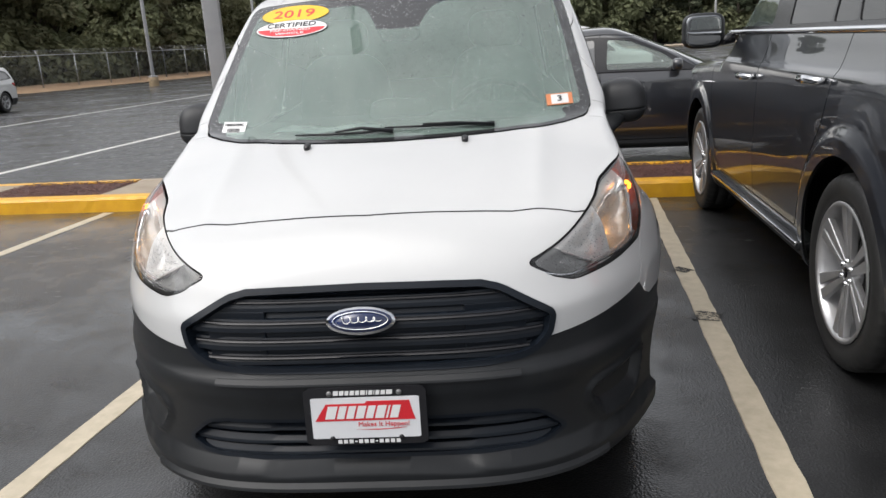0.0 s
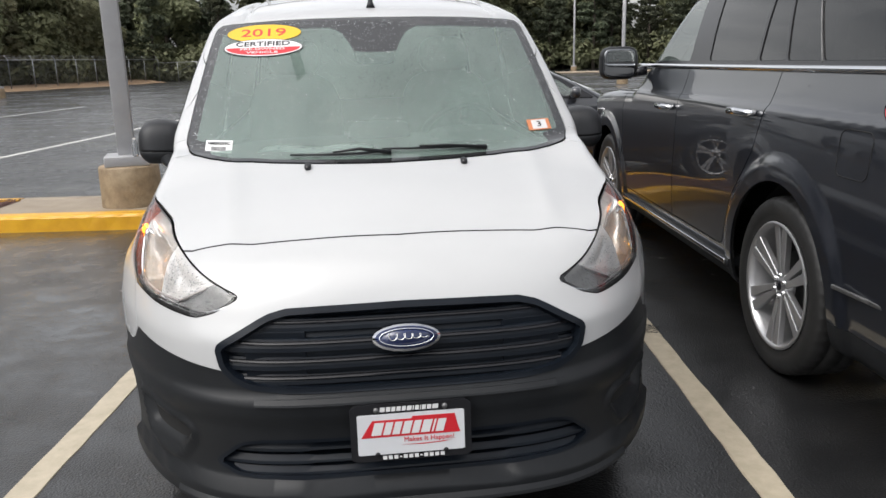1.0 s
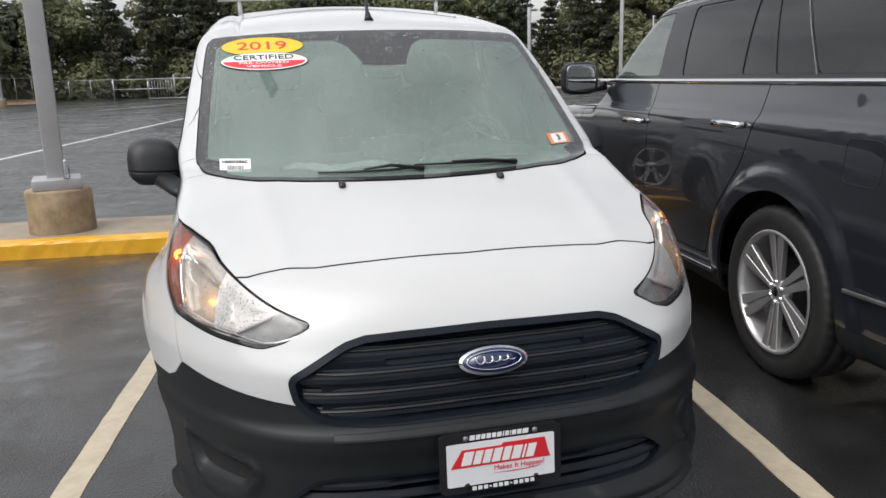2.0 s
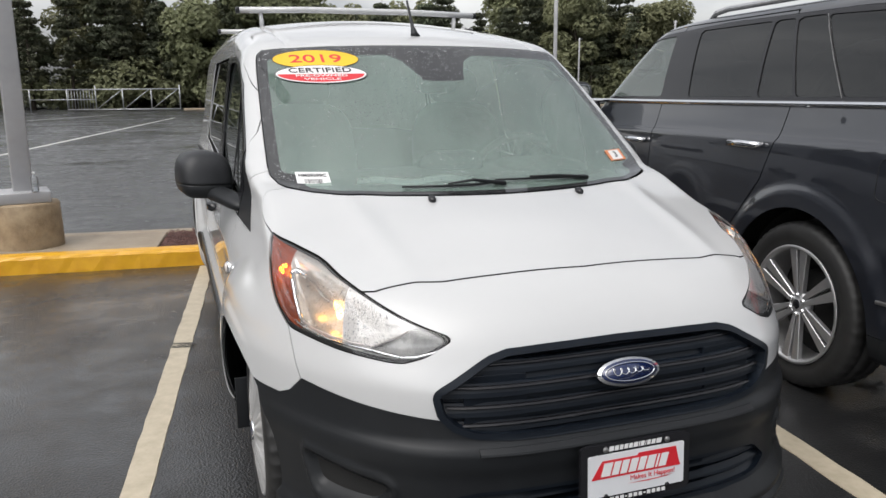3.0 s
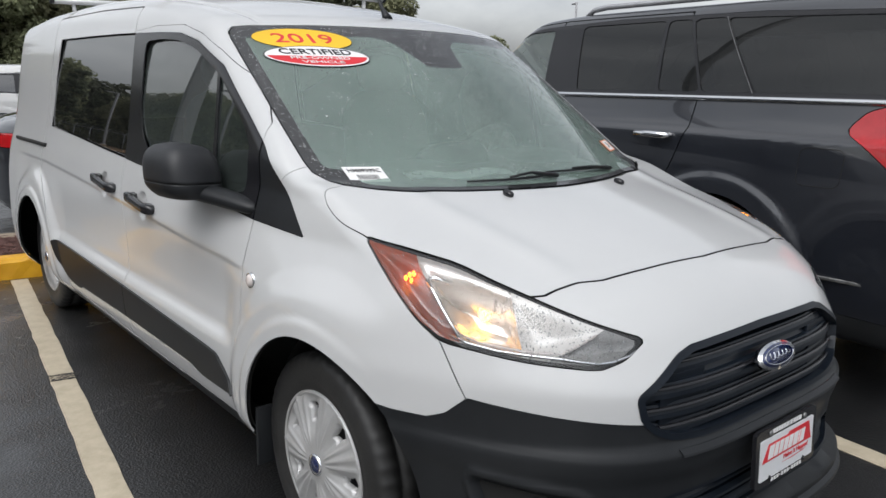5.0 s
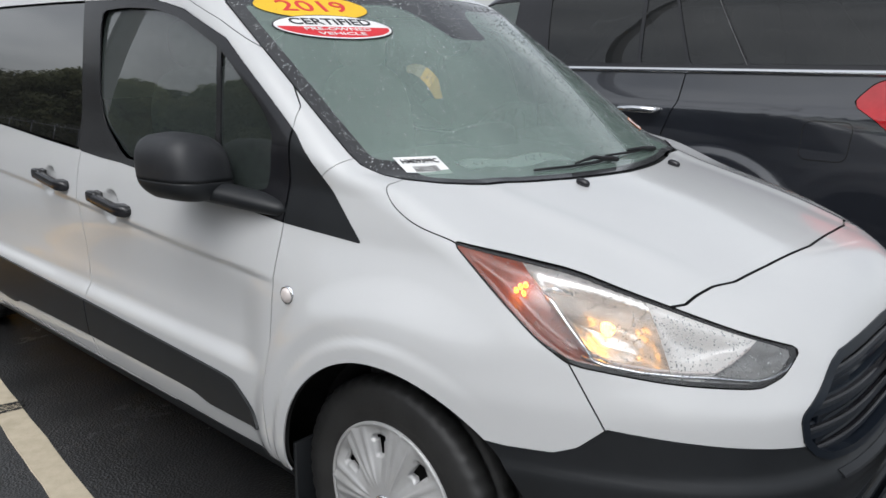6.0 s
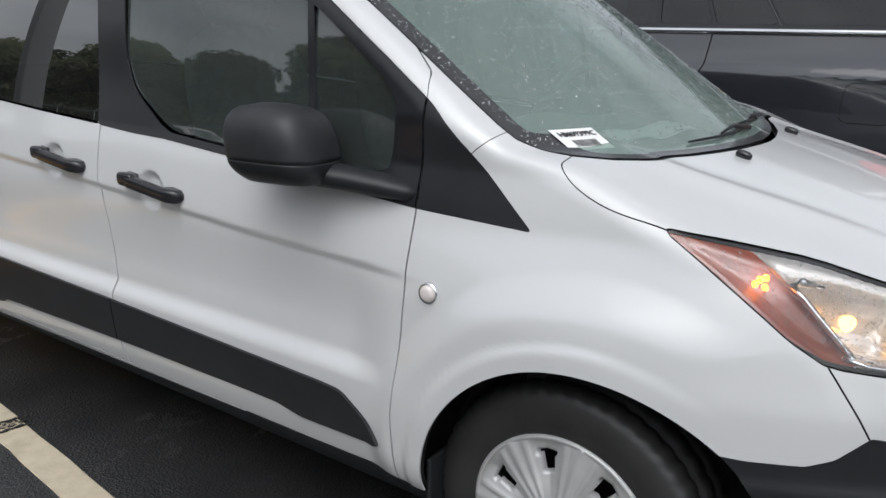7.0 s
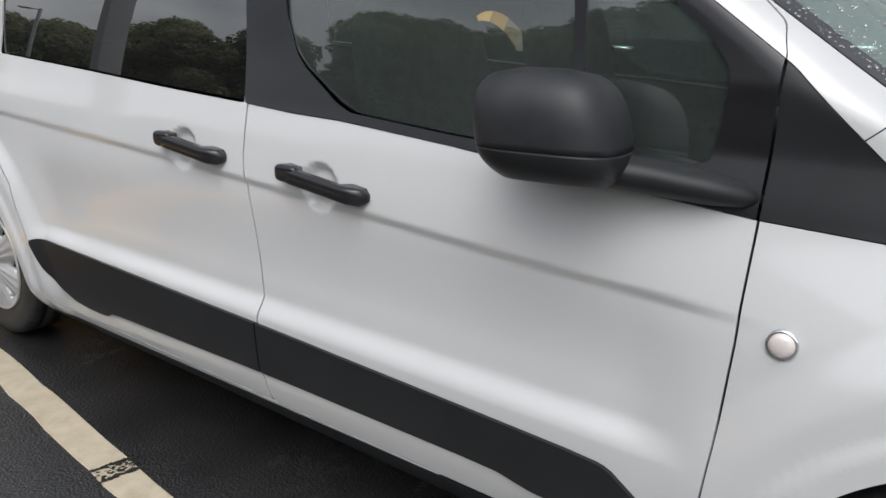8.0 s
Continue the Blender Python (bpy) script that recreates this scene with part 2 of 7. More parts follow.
def box_bm(sx, sy, sz, bevel=0.0, seg=2, bm=None, m=None):
    """A bevelled block centred on the origin, or laid by the pose m into a bmesh."""
    bm = bm or bmesh.new()
    r = bmesh.ops.create_cube(bm, size=1.0, matrix=Matrix.Diagonal((sx, sy, sz, 1)))
    vs = r["verts"]
    if bevel:
        es = list({e for v in vs for e in v.link_edges})
        g = bmesh.ops.bevel(bm, geom=es, offset=bevel, segments=seg, affect="EDGES", profile=0.6)
        vs = list({v for f in g["faces"] for v in f.verts} | {v for v in vs if v.is_valid})
    if m is not None:
        bmesh.ops.transform(bm, matrix=m, verts=[v for v in vs if v.is_valid])
    return bm


def lathe(profile, seg=48, axis="x"):
    """Turns (radius, along) points about an axis into a bmesh."""
    bm = bmesh.new()
    rings = []
    for r, a in profile:
        ring = []
        for i in range(seg):
            c, s = math.cos(2 * math.pi * i / seg), math.sin(2 * math.pi * i / seg)
            p = {"x": (a, r * c, r * s), "y": (r * c, a, r * s), "z": (r * c, r * s, a)}[axis]
            ring.append(bm.verts.new(p))
        rings.append(ring)
    for a, b in zip(rings, rings[1:]):
        for i in range(seg):
            j = (i + 1) % seg
            bm.faces.new((a[i], a[j], b[j], b[i]))
    bmesh.ops.remove_doubles(bm, verts=bm.verts, dist=1e-6)
    bmesh.ops.recalc_face_normals(bm, faces=bm.faces)
    return bm


def tube(points, radius, seg=10, flat=1.0):
    """A round bar along points; radius may be one number or one per point."""
    bm = bmesh.new()
    pts = [Vector(p) for p in points]
    rad = radius if isinstance(radius, (list, tuple)) else [radius] * len(pts)
    rings = []
    for i, p in enumerate(pts):
        d = (pts[min(i + 1, len(pts) - 1)] - pts[max(i - 1, 0)]).normalized()
        side = d.cross(Vector((0, 0, 1)))
        if side.length < 1e-3:
            side = Vector((1, 0, 0))
        side.normalize()
        up = side.cross(d).normalized()
        rings.append([bm.verts.new(p + rad[i] * (math.cos(2 * math.pi * k / seg) * side + flat * math.sin(2 * math.pi * k / seg) * up)) for k in range(seg)])
    for a, b in zip(rings, rings[1:]):
        for k in range(seg):
            bm.faces.new((a[k], a[(k + 1) % seg], b[(k + 1) % seg], b[k]))
    bm.faces.new(rings[0][::-1])
    bm.faces.new(rings[-1])
    bmesh.ops.recalc_face_normals(bm, faces=bm.faces)
    return bm


def plate_bm(outline, depth, m=None, bevel=0.0):
    """A flat outline in x, z, given depth towards +y."""
    bm = bmesh.new()
    f = bm.faces.new([bm.verts.new((x, 0, z)) for x, z in outline])
    g = bmesh.ops.extrude_face_region(bm, geom=[f])
    bmesh.ops.translate(bm, verts=[e for e in g["geom"] if isinstance(e, bmesh.types.BMVert)], vec=(0, depth, 0))
    bmesh.ops.recalc_face_normals(bm, faces=bm.faces)
    if bevel:
        bmesh.ops.bevel(bm, geom=[e for e in bm.edges if e.calc_face_angle(0) > 0.5], offset=bevel, segments=2, affect="EDGES")
    if m is not None:
        bmesh.ops.transform(bm, matrix=m, verts=bm.verts)
    return bm


def ellipse(a, b, n=48):
    return [(a * math.cos(2 * math.pi * i / n), b * math.sin(2 * math.pi * i / n)) for i in range(n)]


def eased(points, r=0.03):
    """Rounds the corners of a closed outline by r metres."""
    pts = [np.array(p, float) for p in points]
    out = []
    for a, b, c in zip(pts[-1:] + pts[:-1], pts, pts[1:] + pts[:1]):
        u, w = a - b, c - b
        k = min(r, 0.4 * np.linalg.norm(u), 0.4 * np.linalg.norm(w))
        p, q = b + u / np.linalg.norm(u) * k, b + w / np.linalg.norm(w) * k
        out += [tuple(p), tuple(0.25 * p + 0.5 * b + 0.25 * q), tuple(q)]
    return out


def rounded(points, r=0.2, steps=2):
    """Cuts the corners of a closed outline, steps times."""
    pts = [np.array(p, float) for p in points]
    for _ in range(steps):
        nxt = []
        for a, b in zip(pts, pts[1:] + pts[:1]):
            nxt += [a * (1 - r) + b * r, a * r + b * (1 - r)]
        pts = nxt
    return [tuple(p) for p in pts]


# ---- fields and skins ----
def smax(a, b, k):
    h = np.clip(0.5 + 0.5 * (a - b) / k, 0, 1)
    return b + (a - b) * h + k * h * (1 - h)


def smin(a, b, k):
    return -smax(-a, -b, k)


def ease(a, b, x):
    t = np.clip((x - a) / (b - a), 0, 1)
    return t * t * (3 - 2 * t)


def curve(xs, ys, x):
    """Monotone cubic through a few control points."""
    xs, ys = np.asarray(xs, float), np.asarray(ys, float)
    h, d = np.diff(xs), np.diff(ys) / np.diff(xs)
    m = np.zeros(len(xs))
    m[0], m[-1] = d[0], d[-1]
    for i in range(1, len(xs) - 1):
        if d[i - 1] * d[i] > 0:
            w1, w2 = 2 * h[i] + h[i - 1], h[i] + 2 * h[i - 1]
            m[i] = (w1 + w2) / (w1 / d[i - 1] + w2 / d[i])
    x = np.clip(x, xs[0], xs[-1])
    i = np.clip(np.searchsorted(xs, x) - 1, 0, len(h) - 1)
    t = (x - xs[i]) / h[i]
    return (1 + 2 * t) * (1 - t) ** 2 * ys[i] + t * (1 - t) ** 2 * h[i] * m[i] + t * t * (3 - 2 * t) * ys[i + 1] + t * t * (t - 1) * h[i] * m[i + 1]


def poly_sd(px, py, pts):
    """Signed distance to a closed outline, negative inside."""
    pts = np.asarray(pts, float)
    d = np.full(px.shape, 1e9)
    inside = np.zeros(px.shape, bool)
    for (ax, ay), (bx, by) in zip(pts, np.roll(pts, -1, axis=0)):
        ex, ey = bx - ax, by - ay
        t = np.clip(((px - ax) * ex + (py - ay) * ey) / (ex * ex + ey * ey + 1e-12), 0, 1)
        d = np.minimum(d, np.hypot(px - ax - t * ex, py - ay - t * ey))
        cross = (ay > py) != (by > py)
        inside ^= cross & (px < ax + (py - ay) / (by - ay + 1e-15) * ex)
    return np.where(inside, -d, d)


def skin(field, y0, y1, zc, fan_front, mid, fan_back, rise, low=-78.0, reach=4.0):
    """Half of a car's outer skin (x >= 0): rays from a spine in the middle plane meet the zero of the field. Returns points and triangles."""
    th = np.radians(np.linspace(low, 90, rise))
    rows = []
    for a in np.linspace(0, 90, fan_front, endpoint=False):
        rows.append((y0, np.sin(np.radians(a)), -np.cos(np.radians(a))))
    for y in np.linspace(y0, y1, mid):
        rows.append((y, 1.0, 0.0))
    for a in np.linspace(90, 0, fan_back + 1)[1:]:
        rows.append((y1, np.sin(np.radians(a)), np.cos(np.radians(a))))
    rows = np.array(rows)
    oy = np.repeat(rows[:, 0:1], rise, 1)
    dx, dy = rows[:, 1:2] * np.cos(th), rows[:, 2:3] * np.cos(th)
    dz = np.repeat(np.sin(th)[None], len(rows), 0)
    lo, hi = np.zeros(oy.shape), np.full(oy.shape, reach)
    found = np.zeros(oy.shape, bool)
    for r in np.linspace(0.05, reach, 56):
        f = field(r * dx, oy + r * dy, zc + r * dz)
        hit = (f > 0) & ~found
        hi[hit] = r
        found |= hit
        lo[~found] = r
    for _ in range(17):
        mdl = 0.5 * (lo + hi)
        out = field(mdl * dx, oy + mdl * dy, zc + mdl * dz) > 0
        hi[out], lo[~out] = mdl[out], mdl[~out]
    r = 0.5 * (lo + hi)
    v = np.stack([r * dx, oy + r * dy, zc + r * dz], -1).reshape(-1, 3)
    v[:, 0][v[:, 0] < 1e-5] = 0
    n, m = len(rows), rise
    i = (np.arange(n - 1)[:, None] * m + np.arange(m - 1)[None]).ravel()
    t = np.concatenate([np.stack([i, i + 1, i + m + 1], 1), np.stack([i, i + m + 1, i + m], 1)])
    return v, t


def normals_of(field, v, e=0.003):
    g = np.stack([field(*(v + np.eye(3)[k] * e).T) - field(*(v - np.eye(3)[k] * e).T) for k in range(3)], 1)
    return g / (np.linalg.norm(g, axis=1, keepdims=True) + 1e-12)


def cut(v, t, d):
    """Splits triangles where d changes sign. Returns all points, the triangles with d < 0 and those with d > 0."""
    s = d > 0
    k = s[t].sum(1)
    pin, pout = [t[k == 0]], [t[k == 3]]
    mixed = t[(k == 1) | (k == 2)]
    if len(mixed):
        sm = s[mixed]
        lone = np.where(sm.sum(1) == 1, sm.argmax(1), (~sm).argmax(1))
        r = np.arange(len(mixed))
        a, b, c = mixed[r, lone], mixed[r, (lone + 1) % 3], mixed[r, (lone + 2) % 3]
        edges = np.sort(np.concatenate([np.stack([a, b], 1), np.stack([a, c], 1)]), 1)
        uniq, inv = np.unique(edges, axis=0, return_inverse=True)
        inv = inv.ravel()
        d0, d1 = d[uniq[:, 0]], d[uniq[:, 1]]
        w = (d0 / (d0 - d1))[:, None]
        nv = v[uniq[:, 0]] * (1 - w) + v[uniq[:, 1]] * w
        base = len(v)
        v = np.concatenate([v, nv])
        ab, ac = base + inv[:len(a)], base + inv[len(a):]
        tip = np.stack([a, ab, ac], 1)
        rest = np.concatenate([np.stack([ab, b, c], 1), np.stack([ab, c, ac], 1)])
        lone_out = s[a]
        two = np.concatenate([lone_out, lone_out])
        pout += [tip[lone_out], rest[~two]]
        pin += [tip[~lone_out], rest[two]]
    return v, np.concatenate(pin), np.concatenate(pout)


class Shell:
    """A skin being cut into panels."""

    def __init__(self, field, v, t):
        self.field, self.v, self.t = field, v, t

    def take(self, sd, gap=0.0):
        """Removes the piece where sd < 0 and returns its triangles; a strip of the gap's width along the joint is dropped."""
        self.v, inside, rest = cut(self.v, self.t, sd(*self.v.T) + gap / 2)
        if gap:
            self.v, _, rest = cut(self.v, rest, sd(*self.v.T) - gap / 2)
        self.t = rest
        return inside


def build_panel(name, sh, t, material, parent, label="", sides="both", flange=0.005, lift=0.0, shape=None, pane=False):
    """Makes a panel of a Shell's triangles, with its edges turned in. sides: both (one mesh across the middle), left or right."""
    used, inv = np.unique(t, return_inverse=True)
    tt = inv.reshape(t.shape)
    v = sh.v[used]
    a = v[tt]
    area = np.linalg.norm(np.cross(a[:, 1] - a[:, 0], a[:, 2] - a[:, 0]), axis=1)
    tt = tt[area > 1e-10]
    n = normals_of(sh.field, v)
    a = v[tt]
    fn = np.cross(a[:, 1] - a[:, 0], a[:, 2] - a[:, 0])
    if (fn * n[tt].mean(1)).sum(1).mean() < 0:
        tt = tt[:, ::-1]
    if shape is not None:
        v = shape(v, n)
    if lift:
        v = v + n * lift
    if pane:
        # side glass: one even, slightly bowed sheet behind the trim
        d = v[:, 2] - 1.3
        v = np.stack([np.minimum(v[:, 0] - 0.004, 0.776 - 0.165 * d - 0.11 * d * d), v[:, 1], v[:, 2]], 1)
        n = np.stack([np.ones(len(v)), np.zeros(len(v)), 0.165 + 0.22 * d], 1)
        n /= np.linalg.norm(n, axis=1, keepdims=True)
    e = np.concatenate([tt[:, [0, 1]], tt[:, [1, 2]], tt[:, [2, 0]]])
    key = np.sort(e, 1)
    uq, idx, cnt = np.unique(key, axis=0, return_index=True, return_counts=True)
    be = e[idx[cnt == 1]]
    be = be[~((np.abs(v[be[:, 0], 0]) < 1e-4) & (np.abs(v[be[:, 1], 0]) < 1e-4))]
    if flange and len(be):
        p, q = v[be[:, 0]], v[be[:, 1]]
        out = np.cross(q - p, n[be[:, 0]])
        out /= np.linalg.norm(out, axis=1, keepdims=True) + 1e-12
        b0 = len(v)
        m = len(be)
        v = np.concatenate([v, p, q, p - n[be[:, 0]] * flange, q - n[be[:, 1]] * flange])
        n = np.concatenate([n, out, out, out, out])
        k = np.arange(m)
        tt = np.concatenate([tt, np.stack([b0 + m + k, b0 + k, b0 + 2 * m + k], 1), np.stack([b0 + m + k, b0 + 2 * m + k, b0 + 3 * m + k], 1)])
    flip = v * (-1, 1, 1), n * (-1, 1, 1)
    if sides == "right":
        v, n, tt = flip[0], flip[1], tt[:, ::-1]
    elif sides == "both":
        tt = np.concatenate([tt, tt[:, ::-1] + len(v)])
        v, n = np.concatenate([v, flip[0]]), np.concatenate([n, flip[1]])
    return mesh_object(name, v, tt, material, parent, label, normals=None if shape is not None else n)


def pair(name, sh, t, material, parent, label="", **more):
    """The same panel on both sides of a car, as two parts."""
    return [build_panel(name, sh, t, material, parent, label, sides=s, **more) for s in ("right", "left")]

# ---- the white van: its outer form ----
HUB_F, HUB_R = 0.915, 4.26      # wheel hubs along the van
ARCH_F, ARCH_R = 0.85, 4.11      # centres of the wheel openings
WHEEL_Z = 0.327


def van_line_z(y):
    """Height of the crease along the doors."""
    return curve([1.2, 1.62, 2.14, 2.99, 3.9], [0.846, 0.860, 0.888, 0.932, 0.968], y)


def van_side(y, z):
    w = curve([0.18, 0.25, 0.31, 0.40, 0.55, 0.70, 0.82, 0.90, 1.0, 1.1, 1.23, 1.4, 1.606, 1.724, 1.85],
              [0.76, 0.83, 0.862, 0.884, 0.893, 0.889, 0.881, 0.871, 0.850, 0.822, 0.793, 0.766, 0.730, 0.698, 0.64], z)
    taper = curve([0.3, 0.757, 1.025, 1.31, 1.8], [0.075, 0.057, 0.042, 0.022, 0.0], y)
    w = w - taper * ease(0.78, 1.0, z) * (1 - ease(1.08, 1.2, z))
    # hollow of the door panels between the crease and the lower shelf
    doors = ease(1.34, 1.50, y) * (1 - ease(3.50, 3.72, y))
    zc = van_line_z(y)
    w = w - 0.025 * doors * ease(0.548, 0.612, z) * (1 - ease(0.66, 0.90, z))
    long = ease(1.22, 1.45, y) * (1 - ease(4.3, 4.6, y))
    w = w - 0.010 * long * (1 - ease(-0.024, 0.002, z - zc)) * ease(-0.30, -0.06, z - zc)
    for cy, cz in ((2.262, 0.916), (2.785, 0.947)):
        w = w - 0.020 * (1 - ease(0.25, 1.0, ((y - cy) / 0.064) ** 2 + ((z - cz) / 0.060) ** 2))
    # flares round the wheels
    for c in (ARCH_F, ARCH_R):
        r = np.hypot(y - c, np.maximum(z - 0.345, -0.2))
        w = w + 0.024 * (1 - ease(0.49, 0.585, r)) * ease(0.2, 0.36, z) + 0.010 * (1 - ease(0.425, 0.455, r)) * ease(0.2, 0.36, z)
    return w


def van_front(ax, z):
    yc = curve([0.18, 0.235, 0.27, 0.29, 0.335, 0.355, 0.42, 0.50, 0.55, 0.578, 0.606, 0.72, 0.79, 0.83, 0.95],
               [0.13, 0.06, -0.018, -0.038, -0.040, -0.002, 0.006, 0.000, -0.014, -0.016, 0.006, 0.014, 0.048, 0.072, 0.17], z)
    return yc + 0.725 * (ax / 0.92) ** 3.95


def van_hood(ax, y):
    top = curve([-0.1, 0.1, 0.29, 0.5, 0.75, 1.0, 1.4], [0.80, 0.905, 0.977, 1.040, 1.098, 1.148, 1.19], y)
    bow = curve([0.0, 0.3, 0.75, 1.0, 1.4], [0.17, 0.15, 0.115, 0.05, 0.02], y)
    rib = 0.007 * np.exp(-((ax - 0.47 - 0.10 * np.clip(y - 0.3, 0, 1)) / 0.045) ** 2) * ease(0.15, 0.45, y)
    return top - bow * ax * ax + rib


GLASS_BOW = 0.45


def van_glass_y(z):
    return curve([0.95, 1.10, 1.145, 1.181, 1.35, 1.505, 1.57, 1.62, 1.80], [0.57, 0.795, 0.862, 0.918, 1.175, 1.418, 1.524, 1.606, 1.94], z)


def van_roof(ax, y):
    top = curve([1.4, 1.6, 1.755, 2.2, 2.7, 3.5, 4.3, 4.8], [1.585, 1.638, 1.674, 1.756, 1.815, 1.842, 1.832, 1.80], y)
    chan = 0.010 * np.exp(-((ax - 0.56) / 0.014) ** 2) * ease(1.55, 1.75, y)
    return top - 0.12 * ax * ax - chan


def van_field(x, y, z):
    ax = np.abs(x)
    side = ax - van_side(y, z)
    gx = 3.11 * (ax / 0.92) ** 2.95
    front = (van_front(ax, z) - y) / np.sqrt(1 + gx * gx)
    glass = (van_glass_y(z) + GLASS_BOW * ax * ax - y) / 1.85
    cabin = smax(glass, z - van_roof(ax, y), 0.03)
    top = smin((z - van_hood(ax, y)) * 0.95, cabin, 0.012)
    k = 0.045 + 0.045 * ease(1.5, 2.1, y)
    f = smax(smax(side, front, 0.05), top, k)
    f = smax(f, y - 4.90 + 0.02 * ease(0.8, 1.8, z), 0.10)
    return smax(f, 0.19 - z, 0.03)


# outlines: side ones in y, z; front ones in x, z; those round the corner in x + y, z
FRONT_WINDOW = [(2.215, 1.088), (2.385, 1.195), (2.435, 1.30), (2.452, 1.50), (2.44, 1.572), (2.28, 1.577), (2.09, 1.567), (1.911, 1.533), (1.674, 1.440), (1.449, 1.284), (1.388, 1.215), (1.395, 1.118), (1.405, 1.062), (1.65, 1.058), (1.887, 1.064), (2.08, 1.078)]
BLACK_TRIM = [(1.026, 0.979), (1.313, 0.992), (1.60, 1.018), (1.9, 1.045), (2.22, 1.067), (2.375, 1.071), (2.5525, 1.0815), (2.578, 1.3), (2.598, 1.612), (2.50, 1.609), (2.30, 1.604), (2.08, 1.594), (1.90, 1.560), (1.66, 1.470), (1.43, 1.315), (1.30, 1.225), (1.16, 1.097)]
SLIDE_WINDOW = [(2.600, 1.612), (2.9, 1.618), (3.3, 1.622), (3.83, 1.624), (3.87, 1.40), (3.885, 1.155), (3.3, 1.124), (2.9, 1.100), (2.556, 1.083), (2.58, 1.3)]
FRONT_DOOR = [(1.330, 1.288), (1.314, 1.24), (1.312, 0.988), (1.311, 0.80), (1.320, 0.62), (1.329, 0.50), (1.325, 0.308), (2.475, 0.302), (2.486, 0.45), (2.474, 0.60), (2.50, 0.80), (2.530, 0.96), (2.540, 1.08), (2.575, 1.30), (2.595, 1.45), (2.592, 1.62), (2.35, 1.632), (2.066, 1.624), (1.88, 1.585), (1.711, 1.522), (1.474, 1.410)]
SLIDE_DOOR = [(2.475, 0.302), (2.486, 0.45), (2.474, 0.60), (2.50, 0.80), (2.530, 0.96), (2.540, 1.08), (2.575, 1.30), (2.600, 1.45), (2.605, 1.725), (3.2, 1.742), (3.96, 1.742), (3.97, 1.2), (3.99, 0.90), (3.88, 0.83), (3.75, 0.72), (3.665, 0.56), (3.60, 0.302)]
CLADDING = [(1.366, 0.388), (1.44, 0.46), (1.505, 0.508), (1.60, 0.514), (2.468, 0.537), (3.155, 0.549), (3.60, 0.557), (3.645, 0.545), (3.585, 0.447), (3.52, 0.400), (3.434, 0.367), (3.36, 0.359), (3.277, 0.358), (3.235, 0.361), (3.20, 0.380), (2.478, 0.398), (1.75, 0.402), (1.66, 0.384), (1.60, 0.384)]
WINDSHIELD = [(-0.40, 1.098), (0.35, 1.102), (0.60, 1.112), (0.705, 1.128), (0.733, 1.16), (0.722, 1.30), (0.700, 1.50), (0.686, 1.585), (0.655, 1.610), (0.35, 1.622), (-0.40, 1.624)]
HOOD_FRONT = [(0.0, 0.243), (0.25, 0.258), (0.40, 0.272), (0.47, 0.291), (0.53, 0.300), (0.575, 0.302), (0.618, 0.326), (0.75, 0.40)]
HEADLAMP = [(0.539, 0.842), (0.615, 0.802), (0.697, 0.784), (0.95, 0.796), (1.225, 0.819), (1.31, 0.86), (1.42, 0.935), (1.545, 1.024), (1.40, 1.010), (1.18, 0.982), (0.944, 0.932), (0.72, 0.880)]
GRILLE = [(-0.40, 0.826), (0.30, 0.818), (0.36, 0.803), (0.488, 0.732), (0.497, 0.715), (0.487, 0.665), (0.455, 0.632), (0.41, 0.612), (0.31, 0.602), (-0.40, 0.598)]
INTAKE = [(-0.40, 0.470), (0.38, 0.474), (0.45, 0.462), (0.53, 0.395), (0.47, 0.366), (0.40, 0.359), (-0.40, 0.359)]
FOG = [(0.70, 0.474), (0.977, 0.498), (1.11, 0.508), (1.06, 0.41), (0.95, 0.392), (0.80, 0.390)]

van = tagged(empty("cargo_van"), "white compact cargo van, wet, with black unpainted bumper", "van")


def side_of(points, steps=0, r=0.2, behind=None):
    pts = rounded(points, r, steps) if steps else points
    return lambda x, y, z: np.maximum(poly_sd(y, z, pts), 0.5 - x)


def front_of(points, steps=0, r=0.2, depth=0.45):
    pts = rounded(points, r, steps) if steps else points
    return lambda x, y, z: np.maximum(poly_sd(x, z, pts), y - depth)


def corner_of(points, steps=0, r=0.2):
    pts = rounded(points, r, steps) if steps else points
    return lambda x, y, z: np.maximum(poly_sd(x + y, z, pts), y - 1.0)


def arch_of(c):
    return lambda x, y, z: np.maximum(np.hypot(y - c, np.maximum(z - 0.345, 0)) - 0.392, 0.5 - x)


def bumper_edge(x, y, z):
    u = x + y
    edge = np.interp(u, [0, 0.54, 0.74, 0.94, 1.125, 1.20, 1.265, 1.40, 1.5, 2.0], [0.655, 0.657, 0.671, 0.685, 0.699, 0.652, 0.634, 0.632, 0.638, 0.66])
    return np.maximum(z - edge, y - 0.85)


def hood_edge(x, y, z):
    """Behind the front joint and above the joint with the wing."""
    xs, ys = zip(*HOOD_FRONT)
    front = np.interp(x, xs, ys) - y
    low = curve([0.30, 0.45, 0.60, 0.70, 0.757, 0.87, 0.95, 1.005, 1.07], [0.84, 0.89, 0.960, 1.002, 1.020, 1.045, 1.080, 1.128, 1.20], y) - z
    low = low * (1 + 1.6 * ease(0.55, 0.75, y))
    return np.maximum(np.maximum(front, low), y - 1.12)


def nose_edge(x, y, z):
    """In front of the joint between bumper cover and front wing."""
    return np.maximum(np.maximum((x + y - 1.127 - (z - 0.695) * 0.78) * 0.7, z - 1.0), y - 0.85)


